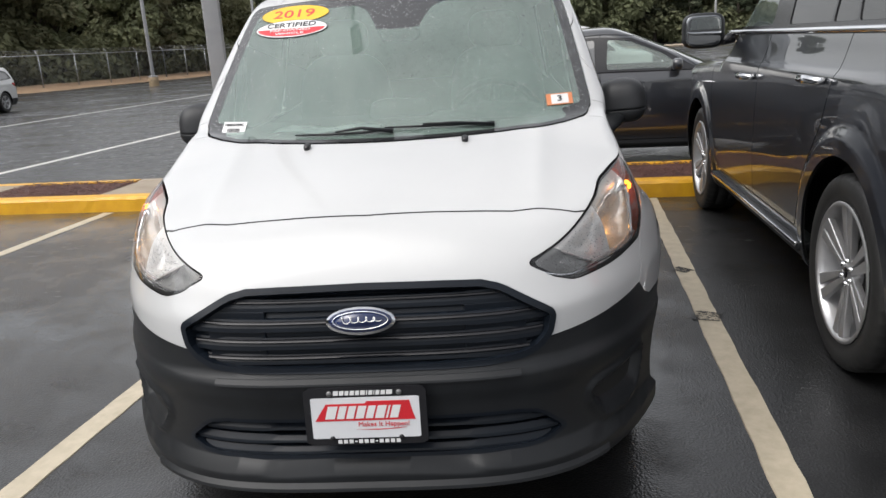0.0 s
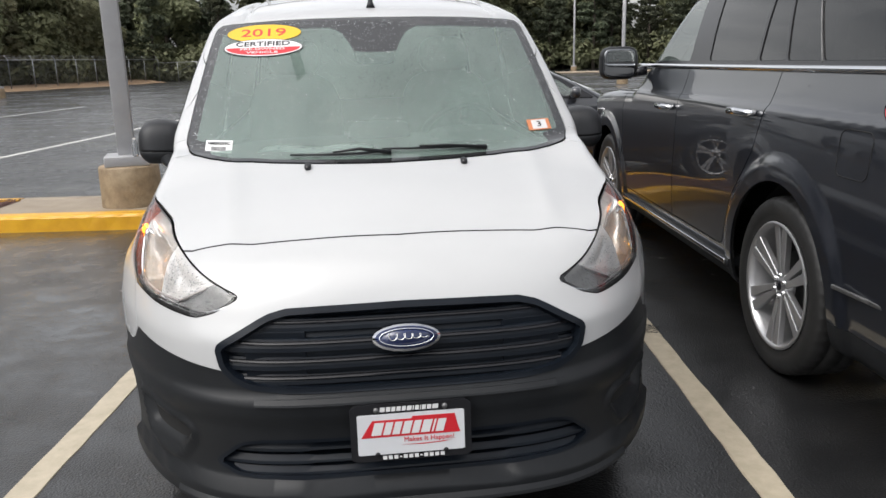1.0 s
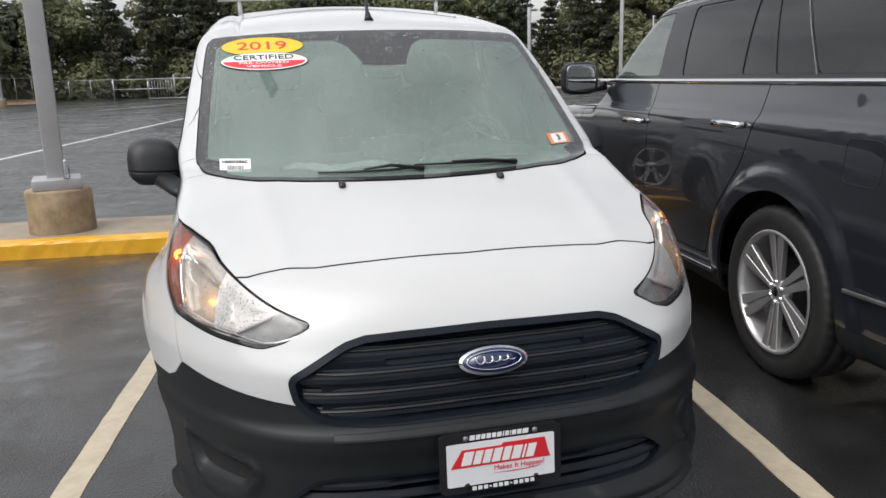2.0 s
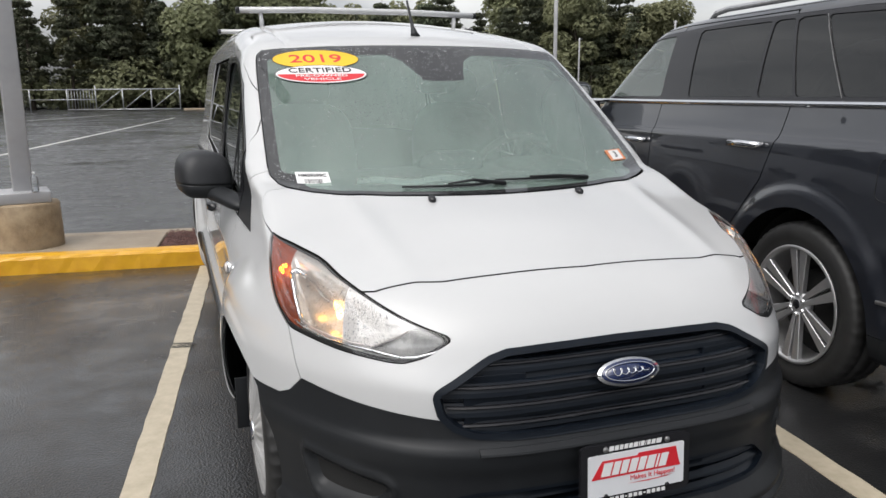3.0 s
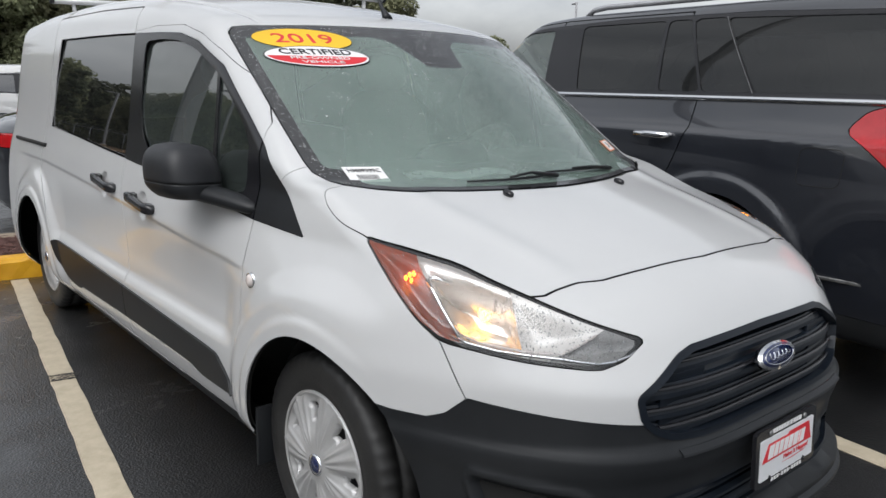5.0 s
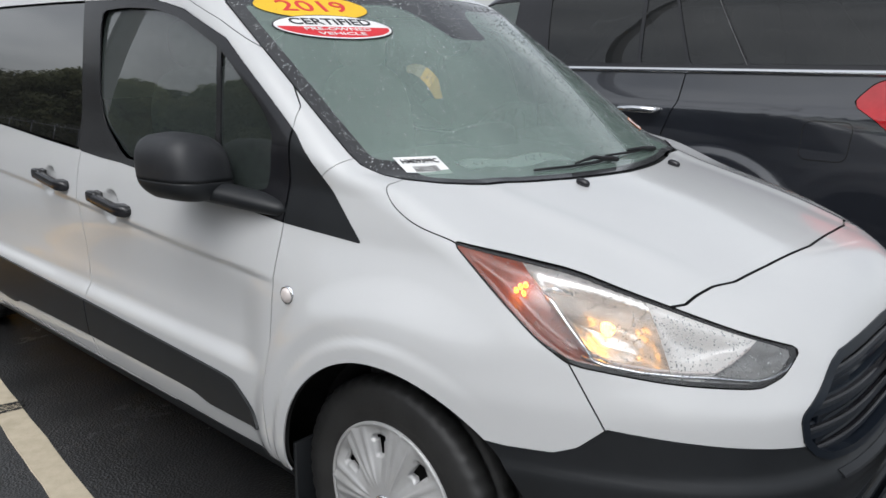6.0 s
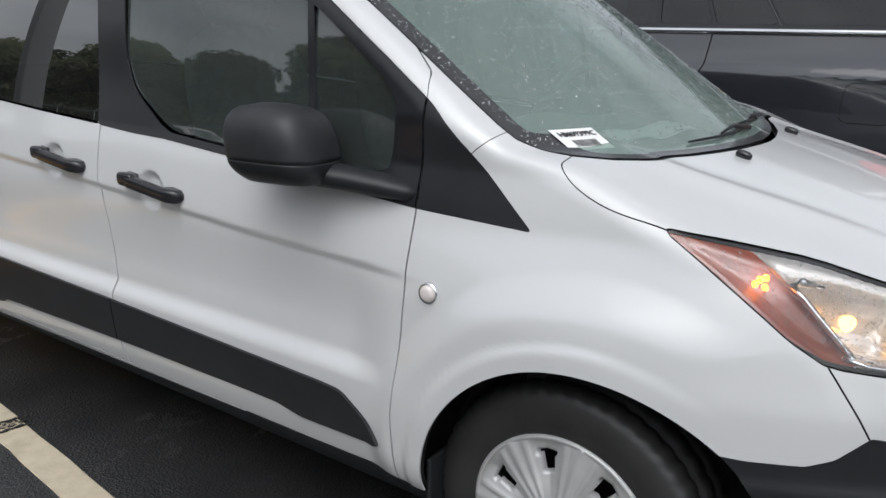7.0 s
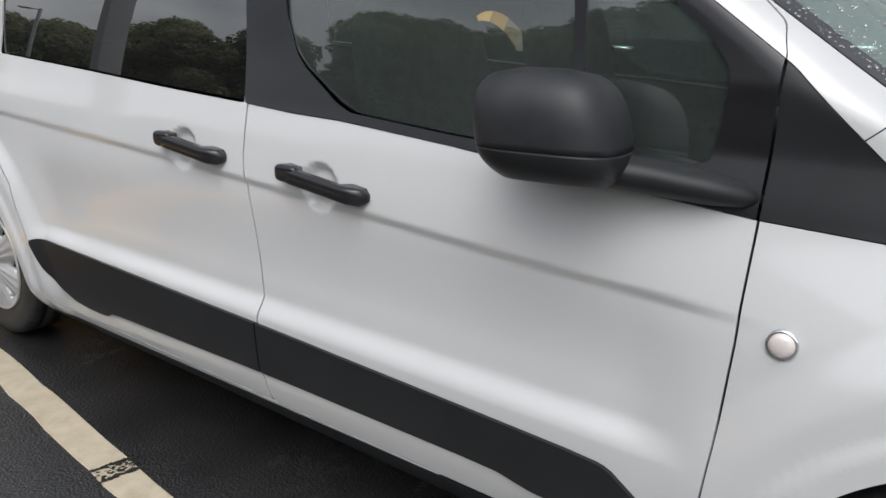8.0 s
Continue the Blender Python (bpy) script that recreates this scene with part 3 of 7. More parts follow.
def build_van_body():
    v, t = skin(van_field, 1.15, 4.1, 0.74, 170, 190, 40, 330)
    sh = Shell(van_field, v, t)
    # openings
    sh.take(arch_of(ARCH_F))
    sh.take(arch_of(ARCH_R))
    ws = sh.take(lambda x, y, z: np.maximum(poly_sd(x, z, rounded(WINDSHIELD, 0.15, 1)), y - 2.0), 0.004)
    lamp = sh.take(corner_of(HEADLAMP, 1, 0.12), 0.003)
    grille = sh.take(front_of(GRILLE, 1, 0.12))
    intake = sh.take(front_of(INTAKE, 1, 0.15))
    trim = sh.take(side_of(BLACK_TRIM), 0.002)
    win2 = sh.take(side_of(SLIDE_WINDOW), 0.003)
    under_t = sh.t.copy()
    # the dark structure that shows in the joints
    under = Shell(van_field, sh.v, under_t)
    build_panel("inner_frame", under, under_t, M_DARK, van, flange=0, lift=-0.018)
    under.v, _, high = cut(sh.v, under_t, sh.v[:, 2] - 1.14)
    build_panel("headliner", under, high, M_LINING, van, "light grey headliner and pillar lining", flange=0, lift=-0.028)
    clad = sh.take(side_of(CLADDING, 1, 0.12))
    sill = sh.take(lambda x, y, z: np.maximum(z - 0.312 + 0.022 * (y - 1.4), np.maximum(ARCH_F - y, 0.4 - x)), 0.004)
    hood = sh.take(hood_edge, 0.0065)
    bump = sh.take(bumper_edge, 0.002)
    nose = sh.take(nose_edge, 0.004)
    door_sd = side_of(FRONT_DOOR)
    door = sh.take(lambda x, y, z: door_sd(x, y, z) * (1 + 1.6 * ease(1.12, 1.26, z)), 0.0045)
    slide = sh.take(side_of(SLIDE_DOOR, 0), 0.006)
    wing = sh.take(lambda x, y, z: np.maximum(np.maximum(y - 1.36, z - 1.155 + 0.9 * (y - 1.155) * ease(1.0, 1.05, y)), 0.3 - x), 0.003)

    build_panel("body_shell", sh, sh.t, M_WHITE, van, "white painted roof, pillars and rear quarter")
    build_panel("hood", sh, hood, M_WHITE, van, "white painted hood beaded with rain", flange=0)
    build_panel("bumper_cover", sh, nose, M_WHITE, van, "white painted upper bumper cover", flange=0)

    def dent(v, n):
        x = np.abs(v[:, 0])
        d = poly_sd(x + v[:, 1], v[:, 2], rounded(FOG, 0.15, 2))
        depth = 0.040 * ease(0.0, 0.030, -d) * ease(0.39, 0.46, v[:, 2])
        ridge = 0.012 * np.exp(-((d - 0.016) / 0.010) ** 2)
        return v + n * (ridge - depth)[:, None]
    build_panel("bumper", sh, bump, M_BLACK_PLASTIC, van, "black unpainted plastic front bumper", shape=dent)
    wings = pair("front_wing", sh, wing, M_WHITE, van)
    doors = pair("front_door", sh, door, M_WHITE, van, "white front door with black lower cladding")
    slides = pair("sliding_door", sh, slide, M_WHITE, van, "white sliding side door")
    pair("sill", sh, sill, M_BLACK_PLASTIC, van)
    # cladding, split at the door joint
    c2 = Shell(van_field, sh.v, clad)
    front_piece = c2.take(lambda x, y, z: y - 2.482, 0.006)
    for k, d in enumerate(doors):
        build_panel("cladding", c2, front_piece, M_BLACK_PLASTIC, d, "black plastic door cladding", sides=("right", "left")[k], lift=0.009, flange=0.016)
    for k, d in enumerate(slides):
        build_panel("cladding", c2, c2.t, M_BLACK_PLASTIC, d, "black plastic door cladding", sides=("right", "left")[k], lift=0.009, flange=0.016)

    # windshield: clear field and dark border
    w = Shell(van_field, sh.v, ws)
    clear = w.take(lambda x, y, z: np.maximum(poly_sd(x, z, rounded(WINDSHIELD, 0.15, 1)) + 0.040 - 0.031 * ease(1.16, 1.12, z),
                                              -poly_sd(x, z, rounded([(-0.2, 1.7), (-0.2, 1.475), (0.085, 1.475), (0.10, 1.51), (0.14, 1.565), (0.24, 1.60), (0.3, 1.7)], 0.15, 1))))
    build_panel("windshield", w, clear, M_WINDSHIELD, van, "fogged green-tinted windshield with rain drops", flange=0).visible_shadow = False
    build_panel("windshield_border", w, w.t, M_FRIT, van, "black windshield border", flange=0.006)
    # side windows, set back a little more towards their tops
    g = Shell(van_field, sh.v, trim)
    pane = g.take(side_of(FRONT_WINDOW, 1, 0.15))
    strip = Shell(van_field, g.v, pane)
    bar = strip.take(lambda x, y, z: np.abs(y - 1.645 - 0.04 * (z - 1.1) / 0.34) - 0.011)
    front_trim = Shell(van_field, g.v, g.t)
    sail = front_trim.take(lambda x, y, z: y - 1.3135, 0.005)
    for k, d in enumerate(doors):
        s = ("right", "left")[k]
        build_panel("window_trim", front_trim, front_trim.t, M_GLOSS_BLACK, d, "black window surround and pillar cover", sides=s, lift=0.002)
        build_panel("window_glass", strip, strip.t, M_SIDE_GLASS, d, "tinted side window reflecting trees", sides=s, flange=0, pane=True)
        build_panel("window_bar", strip, bar, M_GLOSS_BLACK, d, "black window divider bar", sides=s)
    pair("corner_trim", front_trim, sail, M_BLACK_PLASTIC, van, "black plastic triangle beside the windshield")
    for k, d in enumerate(slides):
        build_panel("window_glass", sh, win2, M_DARK_GLASS, d, "dark privacy glass", sides=("right", "left")[k], flange=0.004, pane=True)
    return sh, lamp, grille, intake, doors, slides, wings


van_shell, van_lamp, van_grille, van_intake, van_doors, van_slides, van_wings = build_van_body()

# ---- the van: lamps, grille, plate ----
def corner_point(u, z, inset=0.0):
    """The van's skin where x + y = u, pushed in by inset."""
    lo, hi = 0.0, 0.95
    for _ in range(40):
        m = 0.5 * (lo + hi)
        if van_field(np.array([m]), np.array([u - m]), np.array([z]))[0] > 0:
            hi = m
        else:
            lo = m
    p = np.array([[lo, u - lo, z]])
    return (p - normals_of(van_field, p) * inset)[0]


def mirrored(points, s):
    return [(s * p[0], p[1], p[2]) for p in points]


def build_headlamps():
    outline = rounded(HEADLAMP, 0.12, 1)
    sd = lambda x, y, z: poly_sd(x + y, z, outline)
    for s, side in ((-1, "right"), (1, "left")):
        lamp = tagged(empty("headlamp"), "clear headlamp with amber corner, lit turn bulb")
        lamp.parent = van
        sh = Shell(van_field, van_shell.v, van_lamp)
        build_panel("lens", sh, sh.t, M_LENS, lamp, "wet clear lens", sides=side, flange=0)
        ring = Shell(van_field, sh.v, sh.t)
        inner = ring.take(lambda x, y, z: sd(x, y, z) + 0.0025 + 0.007 * ease(0.865, 0.825, z))
        build_panel("bezel", ring, ring.t, M_DARK, lamp, "black lamp edge", sides=side, lift=-0.004, flange=0.006)
        bowl = Shell(van_field, ring.v, inner)

        def amber_side(x, y, z):
            return (1.318 + (z - 0.985) * 1.0) - (x + y)
        amber = bowl.take(amber_side)
        refl = bowl.take(lambda x, y, z: 0.957 + 0.35 * (z - 0.842) - (x + y))
        smoke = bowl.take(lambda x, y, z: (x + y) - 0.822 + (z - 0.816) * 2.75)

        to_amber = lambda u, z: (1.318 + (z - 0.985) - u) * 0.7
        to_divider = lambda u, z: (u - 0.957 - 0.35 * (z - 0.842)) * 0.94
        to_smoke = lambda u, z: (u - 0.822 + (z - 0.816) * 2.75) * 0.34

        def sunk(depth, wall=0.03, wave=0.0, walls=()):
            def f(v, n):
                x, y, z = np.abs(v[:, 0]), v[:, 1], v[:, 2]
                far = -sd(x, y, z) - 0.008
                for w in walls:
                    far = np.minimum(far, w(x + y, z))
                d = 0.008 + depth * ease(0.0, wall, far)
                d = d + wave * np.sin((x + y) * 230)
                return v - n * d[:, None]
            return f
        build_panel("amber_reflector", bowl, amber, M_AMBER, lamp, "amber side reflector", sides=side, shape=sunk(0.016), flange=0.02)
        build_panel("reflector", bowl, refl, M_REFLECTOR, lamp, "bright faceted reflector bowl", sides=side, shape=sunk(0.115, 0.046, 0.0008, (to_amber, to_divider)), flange=0.03)
        build_panel("inner_housing", bowl, bowl.t, M_LAMP_GREY, lamp, "pale grey inner lamp housing", sides=side, shape=sunk(0.036, 0.04, 0.0, (lambda u, z: -to_divider(u, z), to_smoke)), flange=0.03)
        build_panel("smoky_end", bowl, smoke, M_SMOKE, lamp, "smoky dark end of the lamp", sides=side, shape=sunk(0.016, 0.03), flange=0.02)
        # pale edge round the bowl, light guide along the lower edge, chrome edge towards the amber
        rim = [corner_point(u, z, 0.011) for u, z in ((1.165, 0.843), (1.10, 0.829), (0.994, 0.8215), (0.90, 0.818), (0.822, 0.8175), (0.775, 0.833), (0.735, 0.848), (0.703, 0.859))]
        part("housing_edge", tube(mirrored(rim, s), 0.0035, 8), M_PALE_LENS, lamp, "pale inner edge of the lamp")
        strip = [corner_point(u, z, 0.006) for u, z in ((0.560, 0.826), (0.60, 0.812), (0.65, 0.802), (0.698, 0.7985), (0.76, 0.803), (0.823, 0.808), (0.92, 0.811), (1.03, 0.815), (1.13, 0.824), (1.19, 0.838))]
        part("light_guide", tube(mirrored(strip, s), 0.0042, 8), M_CHROME, lamp, "silver light guide along the lower edge")
        edge = [corner_point(u, z, 0.008) for u, z in ((1.160, 0.836), (1.19, 0.862), (1.225, 0.895), (1.262, 0.932), (1.282, 0.952), (1.255, 0.958), (1.20, 0.950))]
        part("bowl_edge", tube(mirrored(edge, s), [0.005, 0.006, 0.0065, 0.0075, 0.008, 0.009, 0.004], 8), M_CHROME, lamp, "bright bowl edge")
        fin = [corner_point(0.957 + 0.35 * (z - 0.842), z, 0.018) for z in (0.915, 0.89, 0.865, 0.845, 0.828)]
        part("divider", tube(mirrored(fin, s), 0.0025, 8), M_CHROME, lamp, "thin chrome divider")
        bm = bmesh.new()
        bmesh.ops.create_uvsphere(bm, u_segments=16, v_segments=10, radius=1, matrix=pose(s * 0.640, 0.440, 0.866, 0, 0, -40 * s) @ Matrix.Diagonal((0.014, 0.016, 0.024, 1)))
        part("turn_bulb", bm, M_BULB, lamp, "lit amber bulb")
        bm = bmesh.new()
        for k, (du, dz) in enumerate(((0, 0), (-0.016, 0.004), (0.014, -0.009), (-0.008, -0.012))):
            c = corner_point(1.352 + du, 0.960 + dz, 0.011)
            bmesh.ops.create_uvsphere(bm, u_segments=12, v_segments=8, radius=1, matrix=pose(s * c[0], c[1], c[2], 0, 0, -70 * s) @ Matrix.Diagonal((0.007, 0.004, 0.007, 1)))
        part("marker_bulb", bm, M_BULB_WARM, lamp, "lit orange marker bulb")


def front_bar(z, xe, height, depth, proud, kink=0.0, n=44):
    """A bar across the front that follows the bumper's bow."""
    bm = bmesh.new()
    rings = []
    for i in range(n + 1):
        x = -xe + 2 * xe * i / n
        h = height * (1.0 + kink * float(ease(0.25, 0.29, np.array([abs(x)]))[0]))
        y = float(van_front(np.array([abs(x)]), np.array([z]))[0]) + proud
        prof = [(y + depth, z - 0.3 * h), (y + 0.25 * depth, z - 0.5 * h), (y, z - 0.38 * h), (y + 0.002, z - 0.1 * h), (y + 0.3 * depth, z + 0.42 * h), (y + depth, z + 0.5 * h)]
        rings.append([bm.verts.new((x, a, b)) for a, b in prof])
    for a, b in zip(rings, rings[1:]):
        for k in range(6):
            bm.faces.new((a[k], a[(k + 1) % 6], b[(k + 1) % 6], b[k]))
    bm.faces.new(rings[0][::-1])
    bm.faces.new(rings[-1])
    bmesh.ops.recalc_face_normals(bm, faces=bm.faces)
    return bm


def hex_reach(outline, z):
    """Half width of a closed outline at a height."""
    best = 0.0
    for (ax, az), (bx, bz) in zip(outline, outline[1:] + outline[:1]):
        if (az - z) * (bz - z) <= 0 and az != bz:
            best = max(best, ax + (z - az) / (bz - az) * (bx - ax))
    return best


def build_grille():
    grille = tagged(empty("grille"), "dark plastic six-sided grille with horizontal bars")
    grille.parent = van
    g = Shell(van_field, van_shell.v, van_grille)
    sd = front_of(GRILLE, 1, 0.12)
    inner = g.take(lambda x, y, z: sd(x, y, z) + 0.016)
    build_panel("grille_frame", g, g.t, M_GRILLE, grille, "dark grille frame", lift=0.004, flange=0.06)
    back = Shell(van_field, g.v, inner)
    build_panel("grille_back", back, inner, M_GRILLE, grille, "black grille backing", lift=-0.034, flange=0)
    for k, (z, h) in enumerate(((0.770, 0.036), (0.722, 0.036), (0.674, 0.036), (0.631, 0.028))):
        xe = hex_reach(GRILLE, z) - 0.012
        part("grille_bar", front_bar(z, xe, h, 0.045, 0.016, 0.12), M_GRILLE, grille, smooth=False)
        part("bar_ridge", front_bar(z + 0.0095 * h / 0.036, xe - 0.015, 0.0050, 0.012, 0.0125), M_GLOSS_BLACK, grille, smooth=False)
    # shutter panels behind the outer bars
    for s in (-1, 1):
        for z in (0.79, 0.742, 0.694, 0.648):
            bm = box_bm(0.16, 0.012, 0.030, 0.003)
            x = s * 0.34
            ob = part("grille_blank", bm, M_GRILLE, grille, smooth=False)
            ob.location = (x, float(van_front(np.array([0.34]), np.array([z]))[0]) + 0.036, z)
            ob.rotation_euler = (0, 0, s * 0.14)
    part("grille_ledge", front_bar(0.584, 0.40, 0.018, 0.05, -0.010), M_BLACK_PLASTIC, grille, "black ledge below the grille", smooth=False)
    part("chin_lip", front_bar(0.302, 0.64, 0.030, 0.06, -0.014), M_BLACK_PLASTIC, van, "black bumper chin lip", smooth=False)
    low = tagged(empty("lower_intake"), "black lower bumper intake with two bars")
    low.parent = van
    g = Shell(van_field, van_shell.v, van_intake)
    build_panel("intake_back", g, g.t, M_DARK, low, "black intake backing", lift=-0.06, flange=0)
    sd2 = front_of(INTAKE, 1, 0.15)
    mid = g.take(lambda x, y, z: sd2(x, y, z) + 0.010)
    build_panel("intake_frame", g, g.t, M_GRILLE, low, "dark intake edge", lift=0.0, flange=0.055)
    for z in (0.442, 0.405, 0.374):
        part("intake_bar", front_bar(z, hex_reach(INTAKE, z) - 0.01, 0.020, 0.04, 0.012, 0.4), M_GRILLE, low, smooth=False)


def lettering(body, size, m, material, parent, name="lettering", bold=0.0, width=None):
    """Words in the built-in font as a thin mesh, centred; m carries x to the right and y up."""
    cu = bpy.data.curves.new(name, "FONT")
    cu.body, cu.size, cu.extrude, cu.offset = body, size, 0.0006, bold
    cu.align_x, cu.align_y = "CENTER", "CENTER"
    cu.resolution_u = 3
    tmp = bpy.data.objects.new(name, cu)
    me = tmp.to_mesh().copy()
    tmp.to_mesh_clear()
    bpy.data.objects.remove(tmp)
    if width:
        xs = [v.co.x for v in me.vertices]
        me.transform(Matrix.Diagonal((width / (max(xs) - min(xs)), 1, 1, 1)))
    if callable(m):
        for v in me.vertices:
            v.co = m(v.co.x, v.co.y, v.co.z)
    else:
        me.transform(m)
    me.materials.clear()
    me.materials.append(material)
    ob = new(name, me)
    ob.parent = parent
    return ob


def flat_shape(name, outline, thick, m, material, parent, label=""):
    """A thin plate from an outline, by a pose or a bending function."""
    dense = []
    for (ax, ay), (bx, by) in zip(outline, list(outline[1:]) + [outline[0]]):
        n = max(1, int(math.hypot(bx - ax, by - ay) / 0.018)) if callable(m) else 1
        dense += [(ax + (bx - ax) * k / n, ay + (by - ay) * k / n) for k in range(n)]
    cx, cy = sum(p[0] for p in dense) / len(dense), sum(p[1] for p in dense) / len(dense)
    bm = bmesh.new()
    n = len(dense)
    steps = (1.0, 0.8, 0.6, 0.4, 0.2) if callable(m) else (1.0,)
    lo = [bm.verts.new((x, y, 0)) for x, y in dense]
    rings = [[bm.verts.new((cx + (x - cx) * q, cy + (y - cy) * q, thick)) for x, y in dense] for q in steps]
    top = bm.verts.new((cx, cy, thick))
    for i in range(n):
        j = (i + 1) % n
        bm.faces.new((lo[i], lo[j], rings[0][j], rings[0][i]))
        for a, b in zip(rings, rings[1:]):
            bm.faces.new((a[i], a[j], b[j], b[i]))
        bm.faces.new((rings[-1][i], rings[-1][j], top))
    for v in bm.verts:
        v.co = m(*v.co) if callable(m) else m @ v.co
    return part(name, bm, material, parent, label, smooth=False)


def rect(x0, y0, x1, y1, slant=0.0):
    return [(x0, y0), (x1, y0), (x1 + slant, y1), (x0 + slant, y1)]


def build_badge_and_plate():
    badge = tagged(empty("badge"), "blue oval badge with chrome edge")
    badge.parent = van
    m = pose(0, 0.010, 0.739, -24, 0, 0)
    part("badge_ring", plate_bm(ellipse(0.0885, 0.0355), 0.02, m @ pose(0, -0.008, 0), 0.003), M_CHROME, badge, "chrome oval ring")
    part("badge_field", plate_bm(ellipse(0.081, 0.0295), 0.02, m @ pose(0, -0.0105, 0), 0.002), M_BLUE_OVAL, badge, "dark blue oval field")
    part("badge_line", tube([m @ Vector((0.070 * math.cos(a), -0.0112, 0.0225 * math.sin(a))) for a in np.linspace(0, 2 * math.pi, 49)], 0.0013, 6), M_CHROME, badge, "fine chrome line")
    # the maker's mark as plain strokes
    loops = [(-0.050 + 0.100 * t + 0.006 * math.cos(t * 31), 0.002 + 0.010 * (1 - 0.5 * t) * math.sin(t * 31)) for t in np.linspace(0, 1, 60)]
    part("badge_stroke", tube([m @ Vector((x, -0.0118, z)) for x, z in loops], 0.0012, 6), M_CHROME, badge)

    plate = tagged(empty("licence_plate"), "white dealer plate with red print in a black frame")
    plate.parent = van
    f = pose(0, -0.034, 0.5015, 90 - 3, 0, 0)      # x right, y up, z towards the viewer
    frame_o = rounded(rect(-0.157, -0.077, 0.157, 0.077), 0.05, 2)
    flat_shape("plate_frame", frame_o, 0.012, f, M_GLOSS_BLACK, plate, "black plastic plate frame")
    flat_shape("plate_panel", rounded(rect(-0.139, -0.058, 0.139, 0.052), 0.02, 1), 0.0022, f @ pose(0, 0, 0.0118), M_WHITE_PLATE, plate, "white printed panel")
    g = f @ pose(0, 0, 0.0142)
    # the dealer's mark as plain slanted blocks in its colours
    flat_shape("mark_ground", [(-0.130, -0.010), (0.128, -0.010), (0.122, 0.008), (0.114, 0.042), (0.005, 0.042), (0.0, 0.036), (-0.086, 0.036), (-0.100, 0.036)], 0.0008, g, M_RED_PRINT, plate, "red slanted mark")
    xs = -0.104
    for w in (0.030, 0.024, 0.024, 0.026, 0.024, 0.028, 0.010, 0.026):
        flat_shape("mark_block", rect(xs, -0.004, xs + w - 0.005, 0.030, 0.010), 0.0008, g @ pose(0, 0, 0.0009), M_WHITE_PRINT, plate)
        xs += w
    lettering("Makes It Happen!", 0.0185, g @ pose(0.046, -0.021, 0.0005), M_RED_PRINT, plate, width=0.130)
    flat_shape("swoosh", [(-0.025, -0.034), (0.03, -0.0365), (0.085, -0.034), (0.105, -0.030), (0.085, -0.0325), (0.03, -0.034)], 0.0006, g, M_RED_PRINT, plate, "thin red underline")
    # address and number on the frame as plain bars
    x = -0.080
    for w in (0.016, 0.014, 0.013, 0.014, 0.013, 0.015, 0.006, 0.013, 0.005, 0.013, 0.014, 0.018):
        flat_shape("frame_bar", rect(x, 0.058, x + w - 0.003, 0.070, 0.002), 0.0008, f @ pose(0, 0, 0.0118), M_WHITE_PRINT, plate)
        x += w
    x = -0.076
    for w in (0.0145,) * 3 + (0.010,) + (0.0145,) * 3 + (0.010,) + (0.0145,) * 4:
        h = 0.0035 if w == 0.010 else 0.010
        flat_shape("frame_bar", rect(x, -0.068 - h / 2, x + w - 0.004, -0.068 + h / 2), 0.0008, f @ pose(0, 0, 0.0118), M_WHITE_PRINT, plate)
        x += w
    for sx in (-1, 1):
        for zz, mat in ((0.063, M_STEEL), (-0.058, M_GLOSS_BLACK)):
            part("screw", lathe([(0.0, 0.004), (0.006, 0.004), (0.0075, 0.0)], 14, "z"), mat, plate).matrix_local = f @ pose(sx * 0.089, zz, 0.0125)


# ---- the van: wheels, mirrors, handles, small parts ----
def tyre_bm(r, w, rim, seg=144):
    """A tyre about the x axis: rounded walls, two grooves, notched tread and shoulders, all one surface."""
    h = w / 2
    k = r - rim
    prof = [(rim - 0.01, -h * 0.72, 0), (rim, -h * 0.86, 0), (rim + 0.10 * k, -h * 0.93, 0), (rim + 0.16 * k, -h * 0.915, 0), (rim + 0.30 * k, -h * 0.985, 0), (rim + 0.55 * k, -h, 0), (rim + 0.78 * k, -h * 0.965, 0), (rim + 0.90 * k, -h * 0.90, 1),
            (r - 0.004, -h * 0.80, 1), (r, -h * 0.62, 1), (r, -h * 0.40, 1), (r - 0.009, -h * 0.37, 0), (r - 0.009, -h * 0.27, 0), (r, -h * 0.24, 2), (r, h * 0.24, 2), (r - 0.009, h * 0.27, 0), (r - 0.009, h * 0.37, 0), (r, h * 0.40, 1), (r, h * 0.62, 1),
            (r - 0.004, h * 0.80, 1), (rim + 0.90 * k, h * 0.90, 1), (rim + 0.78 * k, h * 0.965, 0), (rim + 0.55 * k, h, 0), (rim + 0.30 * k, h * 0.985, 0), (rim, h * 0.86, 0), (rim - 0.01, h * 0.72, 0)]
    bm = bmesh.new()
    rings = []
    for rr, x, tread in prof:
        ring = []
        for i in range(seg):
            q = rr - (0.006 if tread == 1 and i % 3 == 0 else 0.005 if tread == 2 and (i + 1) % 4 == 0 else 0.0)
            a = 2 * math.pi * i / seg
            ring.append(bm.verts.new((x, q * math.cos(a), q * math.sin(a))))
        rings.append(ring)
    for a, b in zip(rings, rings[1:]):
        for i in range(seg):
            j = (i + 1) % seg
            bm.faces.new((a[i], a[j], b[j], b[i]))
    bmesh.ops.recalc_face_normals(bm, faces=bm.faces)
    return bm


